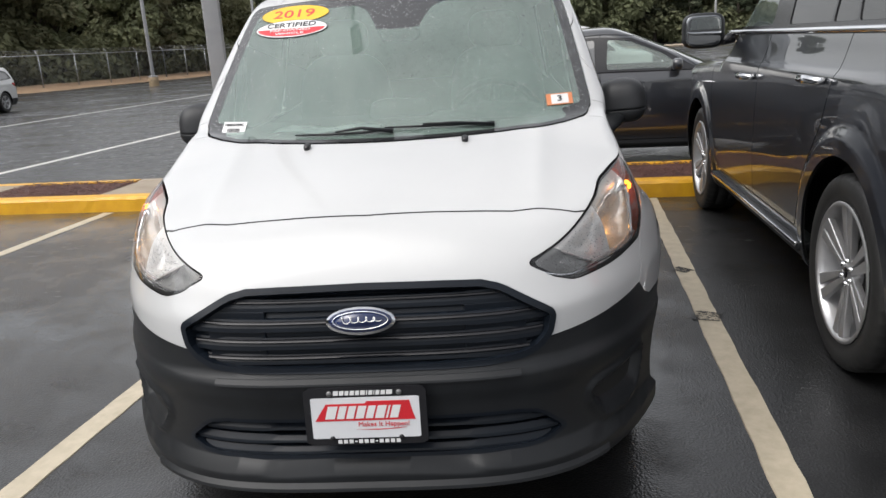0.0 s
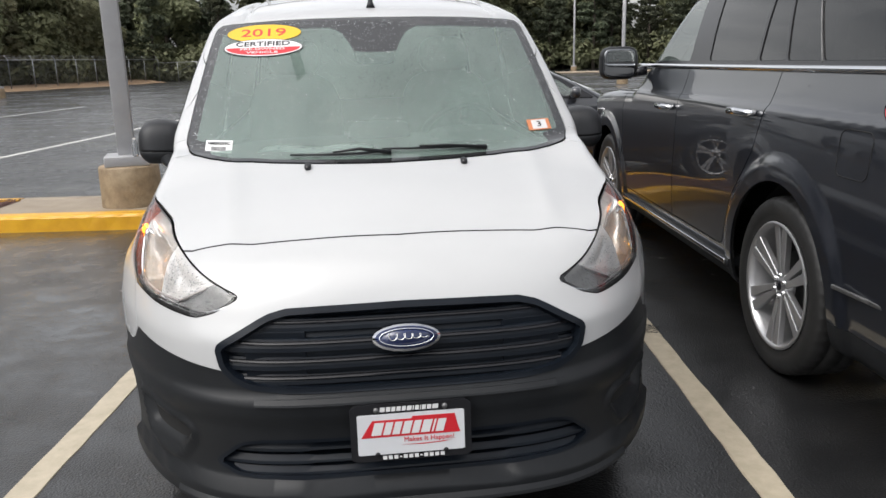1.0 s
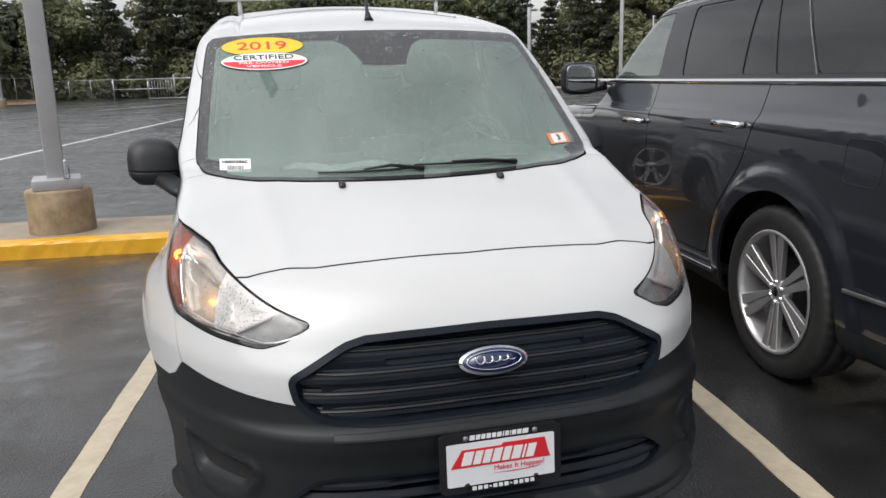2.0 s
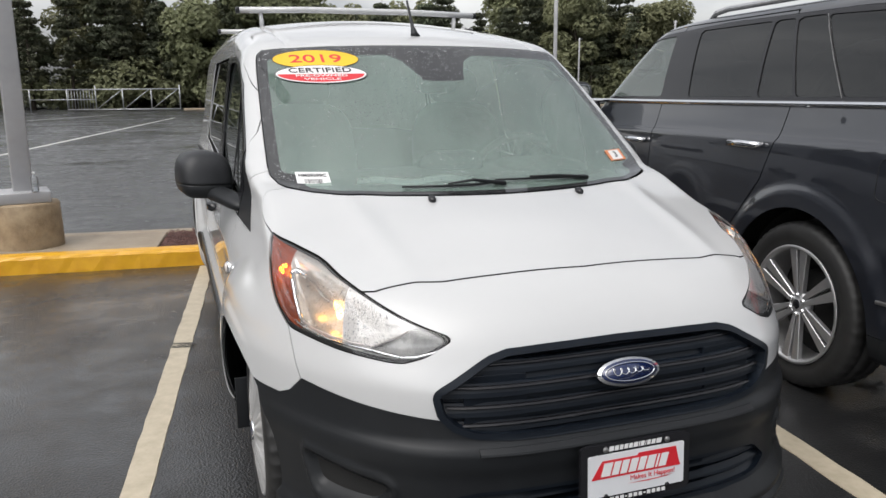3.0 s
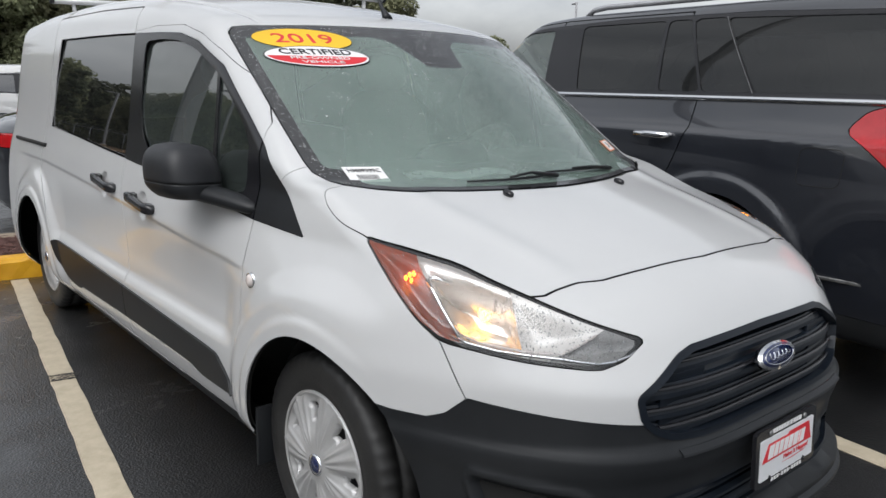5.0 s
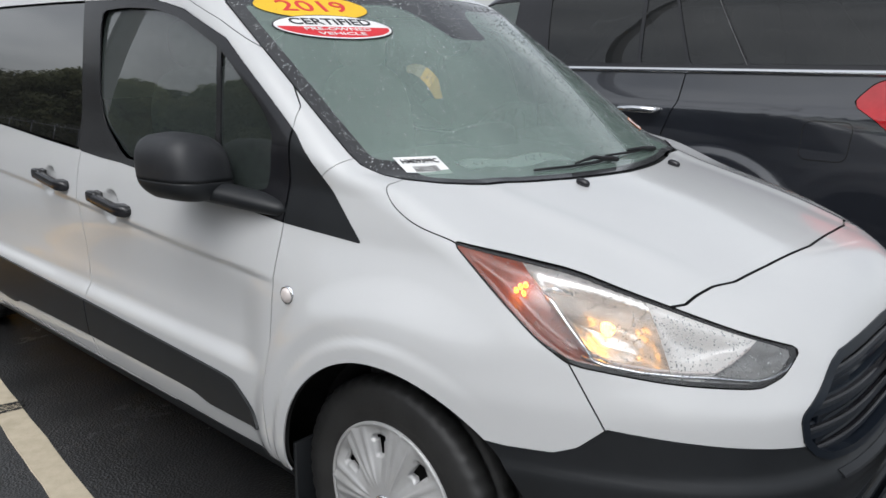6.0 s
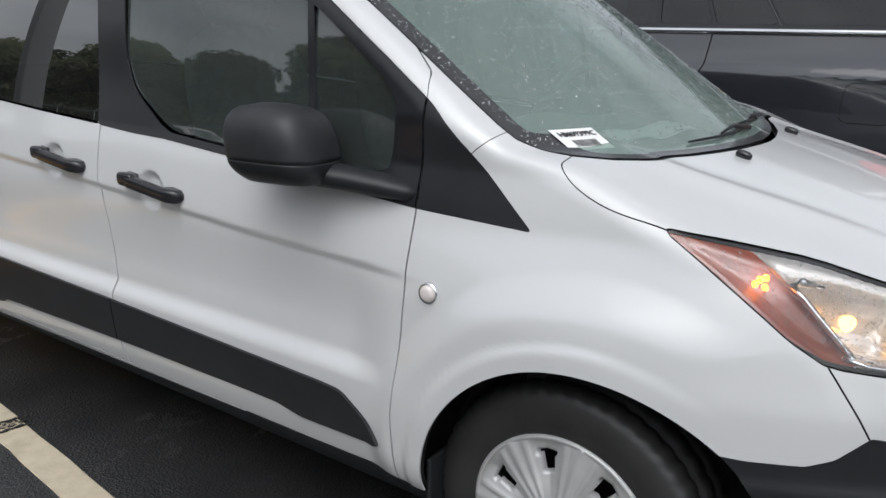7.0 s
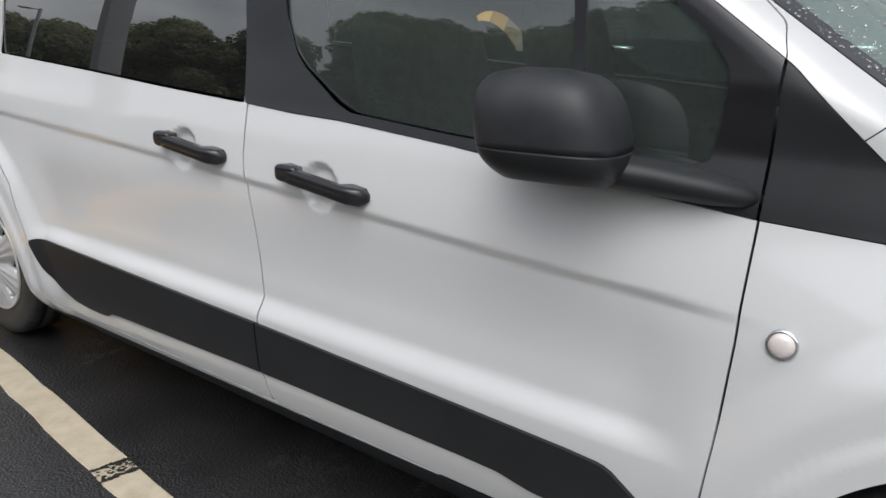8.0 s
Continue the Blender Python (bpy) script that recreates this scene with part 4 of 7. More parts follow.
def polar_part(name, height, keep, r0, r1, nr, nf, material, parent, label="", back=0.012):
    """A disc with relief: height(r, a) outwards along -x, only cells that keep(r, a)."""
    bm = bmesh.new()
    rs = [r0 + (r1 - r0) * i / nr for i in range(nr + 1)]
    grid = [[bm.verts.new((-height(r, 2 * math.pi * k / nf), r * math.cos(2 * math.pi * k / nf), r * math.sin(2 * math.pi * k / nf))) for k in range(nf)] for r in rs]
    for i in range(nr):
        for k in range(nf):
            if keep(0.5 * (rs[i] + rs[i + 1]), 2 * math.pi * (k + 0.5) / nf):
                bm.faces.new((grid[i][k], grid[i + 1][k], grid[i + 1][(k + 1) % nf], grid[i][(k + 1) % nf]))
    for v in [v for v in bm.verts if not v.link_faces]:
        bm.verts.remove(v)
    bmesh.ops.recalc_face_normals(bm, faces=bm.faces)
    edges = [e for e in bm.edges if e.is_boundary]
    g = bmesh.ops.extrude_edge_only(bm, edges=edges)
    bmesh.ops.translate(bm, verts=[e for e in g["geom"] if isinstance(e, bmesh.types.BMVert)], vec=(back, 0, 0))
    ob = part(name, bm, material, parent, label)
    return ob


def van_wheel(parent, y, s):
    """A wheel whose outer face looks to -x (s = -1) or +x."""
    wheel = tagged(empty("wheel"), "steel wheel with silver plastic cover and wet tyre")
    wheel.parent = parent
    wheel.matrix_local = pose(s * (0.742 if y < 2 else 0.705), y, WHEEL_Z, 0, 0, 0 if s < 0 else 180)
    r = WHEEL_Z
    part("tyre", tyre_bm(r, 0.205, 0.212), M_RUBBER, wheel, "black wet tyre with block tread")
    part("rim", lathe([(0.205, -0.078), (0.200, -0.06), (0.185, -0.02), (0.18, 0.06), (0.05, 0.05), (0.0, 0.05)], 48), M_ALLOY_DARK, wheel, "dark steel rim")
    n = 7

    def pocket(r, a):
        w = (a * n / (2 * math.pi)) % 1.0 - 0.5
        return 0.126 < r < 0.183 and abs(w) < 0.10 + 1.1 * (r - 0.126)

    def height(r, a):
        w = (a * n / (2 * math.pi)) % 1.0 - 0.5
        spoke = abs(abs(w) - 0.5) * 2
        dome = 0.088 + 0.024 * math.cos(min(r / 0.21, 1) * 1.35)
        dip = 0.016 * max(0.0, 1 - abs(w) / 0.30) * max(0.0, min(1.0, (r - 0.06) / 0.06)) * (1 - max(0.0, (r - 0.19) / 0.02))
        crest = 0.007 * max(0.0, 1 - spoke / 0.22) * max(0.0, min(1.0, (r - 0.05) / 0.05))
        rib = 0.005 * math.exp(-((abs(w) - 0.29) / 0.035) ** 2) * max(0.0, min(1.0, (r - 0.05) / 0.03)) * (1 - max(0.0, (r - 0.19) / 0.02))
        return dome - dip + crest + rib
    polar_part("wheel_cover", height, lambda r, a: not pocket(r, a), 0.0, 0.213, 32, 168, M_COVER, wheel, "silver seven-spoke plastic wheel cover", 0.02)
    part("cover_rim", lathe([(0.216, -0.088), (0.217, -0.096), (0.211, -0.100), (0.206, -0.096)], 72), M_COVER, wheel)
    part("centre_cap", lathe([(0.0, -0.120), (0.020, -0.119), (0.026, -0.115), (0.028, -0.108)], 28), M_BLUE_OVAL, wheel, "small dark centre cap")
    part("cap_ring", lathe([(0.026, -0.117), (0.031, -0.118), (0.033, -0.110), (0.033, -0.10)], 28), M_CHROME, wheel)


def superbox(sx, sy, sz, p=3.0, nu=28, nv=16):
    """A rounded solid between a ball and a box."""
    bm = bmesh.new()
    sg = lambda c: math.copysign(abs(c) ** (2 / p), c)
    rings = []
    for j in range(1, nv):
        b = -math.pi / 2 + math.pi * j / nv
        rings.append([bm.verts.new((sx * sg(math.cos(b)) * sg(math.cos(2 * math.pi * i / nu)), sy * sg(math.cos(b)) * sg(math.sin(2 * math.pi * i / nu)), sz * sg(math.sin(b)))) for i in range(nu)])
    for a, b in zip(rings, rings[1:]):
        for i in range(nu):
            bm.faces.new((a[i], a[(i + 1) % nu], b[(i + 1) % nu], b[i]))
    for ring, z in ((rings[0], -sz), (rings[-1], sz)):
        c = bm.verts.new((0, 0, z))
        for i in range(nu):
            bm.faces.new((ring[i], ring[(i + 1) % nu], c))
    bmesh.ops.recalc_face_normals(bm, faces=bm.faces)
    return bm


def van_mirror(s):
    mir = tagged(empty("door_mirror"), "black plastic door mirror, wet")
    mir.parent = van
    place = pose(s * 0.928, 1.622, 1.086, 0, 0, -8 * s)

    def shell(z0, z1, grow, p):
        """A slice of the mirror's housing between two heights, narrower towards its top and its foot."""
        bm = bmesh.new()
        rings = []
        n, m = 44, 14
        for j in range(m + 1):
            t = j / m
            z = z0 + (z1 - z0) * t
            if z > 0:
                k = max(0.0, 1 - (z / 0.1285) ** 3.3) ** (1 / 2.7)
            else:
                k = 1.0 - 0.34 * (-z / 0.052) ** 2.2
            lean = 0.020 * (z / 0.12) if z > 0 else 0.012 * (z / 0.05)
            ring = []
            for i in range(n):
                a = 2 * math.pi * i / n
                c, d = math.cos(a), math.sin(a)
                x = 0.104 * k * grow * math.copysign(abs(c) ** (2 / p), c)
                y = 0.122 * (0.35 * k + 0.65 * k ** 0.6) * grow * math.copysign(abs(d) ** (2 / p), d) + lean
                ring.append(bm.verts.new((x, y + 0.35 * x * x, z + 0.05 * s * x)))
            rings.append(ring)
        for a, b in zip(rings, rings[1:]):
            for i in range(n):
                bm.faces.new((a[i], a[(i + 1) % n], b[(i + 1) % n], b[i]))
        bm.faces.new(rings[0][::-1])
        bm.faces.new(rings[-1])
        bmesh.ops.recalc_face_normals(bm, faces=bm.faces)
        bmesh.ops.transform(bm, matrix=place, verts=bm.verts)
        return bm
    part("mirror_cap", shell(0.003, 0.128, 1.0, 3.5), M_MIRROR_CAP, mir, "black plastic mirror cap beaded with rain")
    part("mirror_base", shell(-0.050, 0.0, 0.995, 3.5), M_BLACK_PLASTIC, mir, "smooth black lower mirror shell")
    part("mirror_seam", shell(-0.001, 0.004, 0.982, 3.5), M_DARK, mir, "dark joint round the mirror")
    bm = superbox(0.080, 0.010, 0.056, 4, 28, 12)
    bmesh.ops.transform(bm, matrix=pose(s * 0.932, 1.733, 1.132, 0, 0, -8 * s), verts=bm.verts)
    part("mirror_glass", bm, M_MIRROR, mir, "mirror glass")
    arm = [(s * 0.93, 1.63, 1.062), (s * 0.90, 1.56, 1.058), (s * 0.862, 1.48, 1.046), (s * 0.830, 1.40, 1.033), (s * 0.812, 1.345, 1.024), (s * 0.798, 1.318, 1.020)]
    part("mirror_arm", tube(arm, [0.046, 0.047, 0.046, 0.042, 0.034, 0.020], 16, 0.66), M_BLACK_PLASTIC, mir, "black mirror arm")


def van_handle(door, y, z, s):
    """A black grab handle: a flat bow on two feet with a lock cap at its rear end."""
    def at(dy, dz, out):
        yy = y + dy
        return (s * (base + lean * dy + out), yy, z + 0.105 * dy + dz)
    ends = van_side(np.array([y - 0.16, y + 0.16]), np.array([z - 0.02, z + 0.01]))
    base, lean = float(ends.mean()), float(ends[1] - ends[0]) / 0.32
    bm = bmesh.new()
    rings = []
    n = 20
    for i in range(n + 1):
        t = i / n
        dy = -0.136 + 0.272 * t
        end = min(t, 1 - t)
        half = 0.0180 * min(1.0, (end / 0.05 + 0.15)) ** 0.5
        out = 0.010 + 0.030 * min(1.0, end / 0.16) ** 0.6
        deep = 0.020 if 0.2 < t < 0.80 else out + 0.004
        prof = [(out - deep, -half), (out - 0.004, -half), (out, -half + 0.005), (out, half - 0.006), (out - 0.005, half), (out - deep, half)]
        rings.append([bm.verts.new(at(dy, b, a)) for a, b in prof])
    for a, b in zip(rings, rings[1:]):
        for k in range(6):
            bm.faces.new((a[k], a[(k + 1) % 6], b[(k + 1) % 6], b[k]))
    bm.faces.new(rings[0][::-1])
    bm.faces.new(rings[-1])
    bmesh.ops.recalc_face_normals(bm, faces=bm.faces)
    handle = part("handle", bm, M_GLOSS_BLACK, door, "black door handle")
    cap = superbox(0.014, 0.036, 0.021, 3.6, 20, 12)
    bmesh.ops.transform(cap, matrix=pose(*at(0.100, 0.003, 0.026)), verts=cap.verts)
    part("lock_cap", cap, M_GLOSS_BLACK, handle, "black lock cap at the handle's end")


def glass_point(x, z, off=0.0):
    """A place on the windshield, off metres in front of it."""
    y = float(van_glass_y(np.array([z]))[0]) + GLASS_BOW * x * x
    n = Vector((2 * GLASS_BOW * x, -1.0, 1.60)).normalized()
    return Vector((x, y, z)) + n * off


def on_glass(x0, z0, off):
    """Bends a flat drawing on to the windshield round a place: x to the right, y up the glass."""
    return lambda a, b, c: glass_point(x0 + a, z0 + b * 0.535, off + c)


def build_van_stickers():
    st = tagged(empty("year_sticker"), "yellow oval window sticker with red year")
    st.parent = van
    f = on_glass(-0.466, 1.565, 0.0015)
    flat_shape("sticker_edge", ellipse(0.163, 0.0715, 64), 0.0006, f, M_BLACK_PRINT, st, "thin dark edge")
    flat_shape("sticker_field", ellipse(0.161, 0.0695, 64), 0.0012, f, M_YELLOW_PRINT, st, "yellow oval field")
    lettering("2019", 0.086, on_glass(-0.466, 1.565, 0.0030), M_RED_PRINT, st, bold=0.0006, width=0.196)
    st = tagged(empty("certified_sticker"), "white and red oval window sticker")
    st.parent = van
    f = on_glass(-0.464, 1.502, 0.0032)
    flat_shape("sticker_edge", ellipse(0.170, 0.0680, 64), 0.0006, f, M_BLACK_PRINT, st, "thin dark edge")
    flat_shape("sticker_rim", ellipse(0.166, 0.0640, 64), 0.0011, f, M_WHITE_PRINT, st, "white oval field")
    low = [(x, y) for x, y in ellipse(0.159, 0.0575, 96) if y <= 0.002]
    flat_shape("sticker_field", low, 0.0016, f, M_RED_PRINT, st, "red lower half")
    lettering("CERTIFIED", 0.048, on_glass(-0.464, 1.502 + 0.026 * 0.535, 0.0056), M_BLACK_PRINT, st, bold=0.0006, width=0.232)
    lettering("PRE-OWNED", 0.022, on_glass(-0.464, 1.502 - 0.014 * 0.535, 0.0056), M_WHITE_PRINT, st, bold=0.0002, width=0.190)
    lettering("VEHICLE", 0.021, on_glass(-0.464, 1.502 - 0.039 * 0.535, 0.0056), M_WHITE_PRINT, st, bold=0.0002, width=0.135)
    st = tagged(empty("stock_label"), "white stock number label with bar code")
    st.parent = van
    f = on_glass(-0.597, 1.146, 0.003)
    flat_shape("label_field", rect(-0.052, -0.037, 0.052, 0.037), 0.0006, f, M_WHITE_PRINT, st, "white paper label")
    lettering("HM09399C", 0.023, on_glass(-0.597, 1.146 + 0.016 * 0.535, 0.0058), M_BLACK_PRINT, st, bold=0.0001, width=0.086)
    rng = random.Random(4)
    x = -0.028
    while x < 0.028:
        w = rng.choice((0.0015, 0.0022, 0.003))
        flat_shape("label_bar", rect(x, -0.026, x + w, -0.003), 0.0004, on_glass(-0.597, 1.146, 0.0044), M_BLACK_PRINT, st)
        x += w + 0.0022
    st = tagged(empty("inspection_sticker"), "small orange and white inspection sticker")
    st.parent = van
    f = on_glass(0.611, 1.181, 0.003)
    flat_shape("sticker_field", rect(-0.050, -0.034, 0.050, 0.034), 0.0006, f, M_ORANGE_PRINT, st, "orange field")
    flat_shape("sticker_white", rect(-0.032, -0.028, 0.034, 0.028), 0.0012, f, M_WHITE_PRINT, st, "white square")
    lettering("3", 0.046, on_glass(0.611, 1.181, 0.0048), M_BLACK_PRINT, st, bold=0.0006)


def build_van_small():
    for s in (-1, 1):
        for y in (HUB_F, HUB_R):
            van_wheel(van, y, s)
        van_mirror(s)
        # dark wheel housings
        for c in (ARCH_F, ARCH_R):
            bm = bmesh.new()
            rings = []
            for i in range(25):
                a = math.radians(-24 + 228 * i / 24)
                p = (c + 0.388 * math.cos(a), 0.345 + 0.388 * math.sin(a))
                rings.append([bm.verts.new((s * x, *p)) for x in (0.50, 0.68, 0.80)] + [bm.verts.new((s * 0.50, c, 0.3))])
            for a, b in zip(rings, rings[1:]):
                for k in range(2):
                    bm.faces.new((a[k], a[k + 1], b[k + 1], b[k]))
                bm.faces.new((a[0], b[0], a[3]))
            bmesh.ops.recalc_face_normals(bm, faces=bm.faces)
            part("wheel_housing", bm, M_DARK, van, "dark wheel housing")
        part("mud_flap", box_bm(0.13, 0.012, 0.20, 0.004, m=pose(s * 0.82, 1.236, 0.30)), M_BLACK_PLASTIC, van, "black mud flap")
        part("side_repeater", lathe([(0.0, -0.010), (0.013, -0.009), (0.019, -0.005), (0.020, 0.004)], 24), M_PALE_LENS, van, "round pale side lamp").matrix_local = pose(s * 0.883, 1.241, 0.818, 0, 0, 0 if s < 0 else 180)
        part("repeater_seat", lathe([(0.0, 0.003), (0.018, 0.002), (0.0235, -0.003), (0.0245, 0.006)], 24), M_CHROME, van, "silver lamp seat").matrix_local = pose(s * 0.883, 1.241, 0.818, 0, 0, 0 if s < 0 else 180)
        part("door_rail", box_bm(0.016, 0.75, 0.020, 0.004, m=pose(s * 0.841, 4.28, 1.045)), M_DARK, van, "dark sliding door rail")
        for x, y, z in ((s * 0.266, 0.751, None),):
            zz = float(van_hood(np.array([0.266]), np.array([0.751]))[0])
            bm = superbox(0.012, 0.020, 0.011, 2.6, 16, 10)
            bmesh.ops.transform(bm, matrix=pose(x, y, zz + 0.006, 16, 0, 0), verts=bm.verts)
            part("washer_nozzle", bm, M_GLOSS_BLACK, van, "small black washer nozzle")
        van_handle(van_doors[0 if s < 0 else 1], 2.236, 0.930, s)
        van_handle(van_slides[0 if s < 0 else 1], 2.729, 0.959, s)
    # aerial
    part("aerial", tube([(0, 1.752, 1.668), (0, 1.765, 1.685), (0, 1.79, 1.715), (0, 1.84, 1.790), (0, 1.868, 1.832)], [0.022, 0.016, 0.008, 0.0055, 0.005], 12), M_BLACK_PLASTIC, van, "short black roof aerial")
    # wipers
    for name, pts in (("wiper", [(-0.33, 1.132), (-0.20, 1.132), (-0.08, 1.134), (0.02, 1.139)]), ("wiper", [(-0.01, 1.145), (0.10, 1.143), (0.21, 1.141), (0.365, 1.138)])):
        w = tagged(empty("wiper"), "black wiper arm and blade")
        w.parent = van
        part("wiper_blade", tube([glass_point(x, z - 0.014, 0.009) for x, z in pts], [0.0028, 0.004, 0.0045, 0.004], 8), M_BLACK_PLASTIC, w)
        x1, z1 = pts[-1]
        x0, z0 = pts[1]
        part("wiper_arm", tube([glass_point(x1, z1 - 0.022, 0.012), glass_point(0.5 * (x0 + x1), z1 - 0.012, 0.018), glass_point(x0 + 0.02, z0 - 0.012, 0.015)], [0.0075, 0.0055, 0.003], 8), M_BLACK_PLASTIC, w)
    # roof rack
    for y in (2.739, 4.236):
        rack = tagged(empty("rack_bar"), "pale aluminium roof rack bar on short feet")
        rack.parent = van
        part("bar", tube([(-0.66, y, 1.862), (-0.3, y, 1.872), (0.3, y, 1.872), (0.66, y, 1.862)], 0.026, 14, 0.62), M_WHITE, rack, "pale rack bar")
        for s in (-1, 1):
            zr = float(van_roof(np.array([0.56]), np.array([y]))[0])
            part("foot", tube([(s * 0.54, y, zr - 0.01), (s * 0.545, y, 1.858)], [0.013, 0.010], 10), M_WHITE, rack, "pale rack foot")
            part("end_cap", tube([(s * 0.655, y, 1.862), (s * 0.672, y, 1.861)], 0.027, 14, 0.62), M_BLACK_PLASTIC, rack)


def build_van_inside():
    part("engine_block", box_bm(1.10, 0.62, 0.50, 0.05, m=pose(0, 0.62, 0.56)), M_DARK, van, "dark engine bay")
    part("underbody", box_bm(1.36, 4.4, 0.20, 0.04, m=pose(0, 2.45, 0.30)), M_DARK, van, "dark underbody")
    part("bulkhead", box_bm(1.56, 0.05, 0.55, 0.02, m=pose(0, 1.02, 0.72)), M_DARK, van)
    dash = tagged(empty("dashboard"), "dark dashboard with instrument hood")
    dash.parent = van
    bm = superbox(0.76, 0.30, 0.14, 4, 40, 16)
    bmesh.ops.transform(bm, matrix=pose(0, 1.16, 0.985, 8, 0, 0), verts=bm.verts)
    part("dash_top", bm, M_TRIM, dash, "dark grey dashboard top")
    bm = superbox(0.20, 0.16, 0.07, 3, 24, 12)
    bmesh.ops.transform(bm, matrix=pose(0.38, 1.30, 1.10), verts=bm.verts)
    part("instrument_hood", bm, M_TRIM, dash)
    bm = superbox(0.13, 0.10, 0.08, 4, 24, 12)
    bmesh.ops.transform(bm, matrix=pose(0, 1.33, 1.12, -15, 0, 0), verts=bm.verts)
    part("centre_screen", bm, M_GLOSS_BLACK, dash)
    w = tagged(empty("steering_wheel"), "dark steering wheel")
    w.parent = van
    m = pose(0.38, 1.56, 1.08, -62, 0, 0)
    part("wheel_rim", tube([m @ Vector((0.185 * math.cos(a), 0.185 * math.sin(a), 0)) for a in np.linspace(0, 2 * math.pi, 41)], 0.016, 10), M_TRIM, w)
    for a in (0, 180, 270):
        c, s = math.cos(math.radians(a)), math.sin(math.radians(a))
        part("wheel_spoke", tube([m @ Vector((0.03 * c, 0.03 * s, -0.01)), m @ Vector((0.18 * c, 0.18 * s, 0))], 0.018, 8), M_TRIM, w)
    bm = superbox(0.07, 0.06, 0.025, 3, 20, 10)
    bmesh.ops.transform(bm, matrix=m, verts=bm.verts)
    part("wheel_hub", bm, M_TRIM, w)
    for s in (-1, 1):
        seat = tagged(empty("front_seat"), "grey cloth front seat with headrest")
        seat.parent = van
        for name, size, at, p in (("seat_cushion", (0.25, 0.26, 0.09), pose(s * 0.40, 2.02, 0.74, 6), 4), ("seat_back", (0.245, 0.075, 0.33), pose(s * 0.40, 2.30, 1.06, -12), 3.4), ("headrest", (0.135, 0.055, 0.095), pose(s * 0.40, 2.37, 1.465, -8), 3)):
            bm = superbox(*size, p, 28, 18)
            bmesh.ops.transform(bm, matrix=at, verts=bm.verts)
            part(name, bm, M_CLOTH, seat)
        for k in (-1, 1):
            part("headrest_post", tube([(s * 0.40 + k * 0.05, 2.35, 1.33), (s * 0.40 + k * 0.05, 2.365, 1.42)], 0.006, 8), M_STEEL, seat)
    bm = superbox(0.085, 0.05, 0.045, 4, 20, 12)
    p = glass_point(0, 1.52, -0.05)
    bmesh.ops.transform(bm, matrix=pose(*p, 30), verts=bm.verts)
    part("sensor_housing", bm, M_GLOSS_BLACK, van, "black sensor housing behind the windshield")
    # paper lying on the dashboard
    sheet = bmesh.new()
    n = 8
    g = [[sheet.verts.new((-0.46 + 0.40 * i / n + 0.03 * j / 4, 0.975 + 0.09 * j / 4 - 0.07 * i / n, 1.126 + 0.006 * math.sin(i * 1.3) + 0.003 * j)) for i in range(n + 1)] for j in range(5)]
    for j in range(4):
        for i in range(n):
            sheet.faces.new((g[j][i], g[j][i + 1], g[j + 1][i + 1], g[j + 1][i]))
    bmesh.ops.solidify(sheet, geom=sheet.faces[:], thickness=0.002)
    tagged(part("paper_sheet", sheet, M_PAPER), "pale blue-white paper lying on the dashboard", "paper")
    part("cargo_floor", box_bm(1.5, 2.3, 0.04, m=pose(0, 3.5, 0.62)), M_TRIM, van, "dark cargo floor")


def dome(r, seg=6):
    """A bead of water, flat side at z = 0: points and faces."""
    v = [(0, 0, 0.55 * r)]
    for k, (a, h) in enumerate(((0.62, 0.42), (1.0, 0.0))):
        v += [(r * a * math.cos(2 * math.pi * i / seg), r * a * math.sin(2 * math.pi * i / seg), h * r) for i in range(seg)]
    f = [(0, 1 + i, 1 + (i + 1) % seg) for i in range(seg)]
    for i in range(seg):
        j = (i + 1) % seg
        f += [(1 + i, 1 + seg + i, 1 + seg + j), (1 + i, 1 + seg + j, 1 + j)]
    return np.array(v), np.array(f)


def bead_field(name, places, normals, sizes, label):
    """Rain beads standing on a surface, too many to count."""
    dv, df = dome(1.0)
    vs, fs = [], []
    for p, n, r in zip(places, normals, sizes):
        a = np.cross(n, (0.31, 0.87, 0.38))
        a /= np.linalg.norm(a)
        b = np.cross(n, a)
        fs.append(df + len(vs) * len(dv))
        vs.append(np.asarray(p) + r * (dv[:, :1] * a + dv[:, 1:2] * b + dv[:, 2:] * n))
    ob = mesh_object(name, np.concatenate(vs), np.concatenate(fs), M_DROP, van, label)
    tagged(ob, kind="stuff")


def corner_points(u, z, lift):
    """Many places on the van's skin where x + y = u."""
    lo, hi = np.zeros(len(u)), np.full(len(u), 0.95)
    for _ in range(30):
        m = 0.5 * (lo + hi)
        out = van_field(m, u - m, z) > 0
        hi, lo = np.where(out, m, hi), np.where(out, lo, m)
    p = np.stack([lo, u - lo, z], 1)
    return p + normals_of(van_field, p) * lift


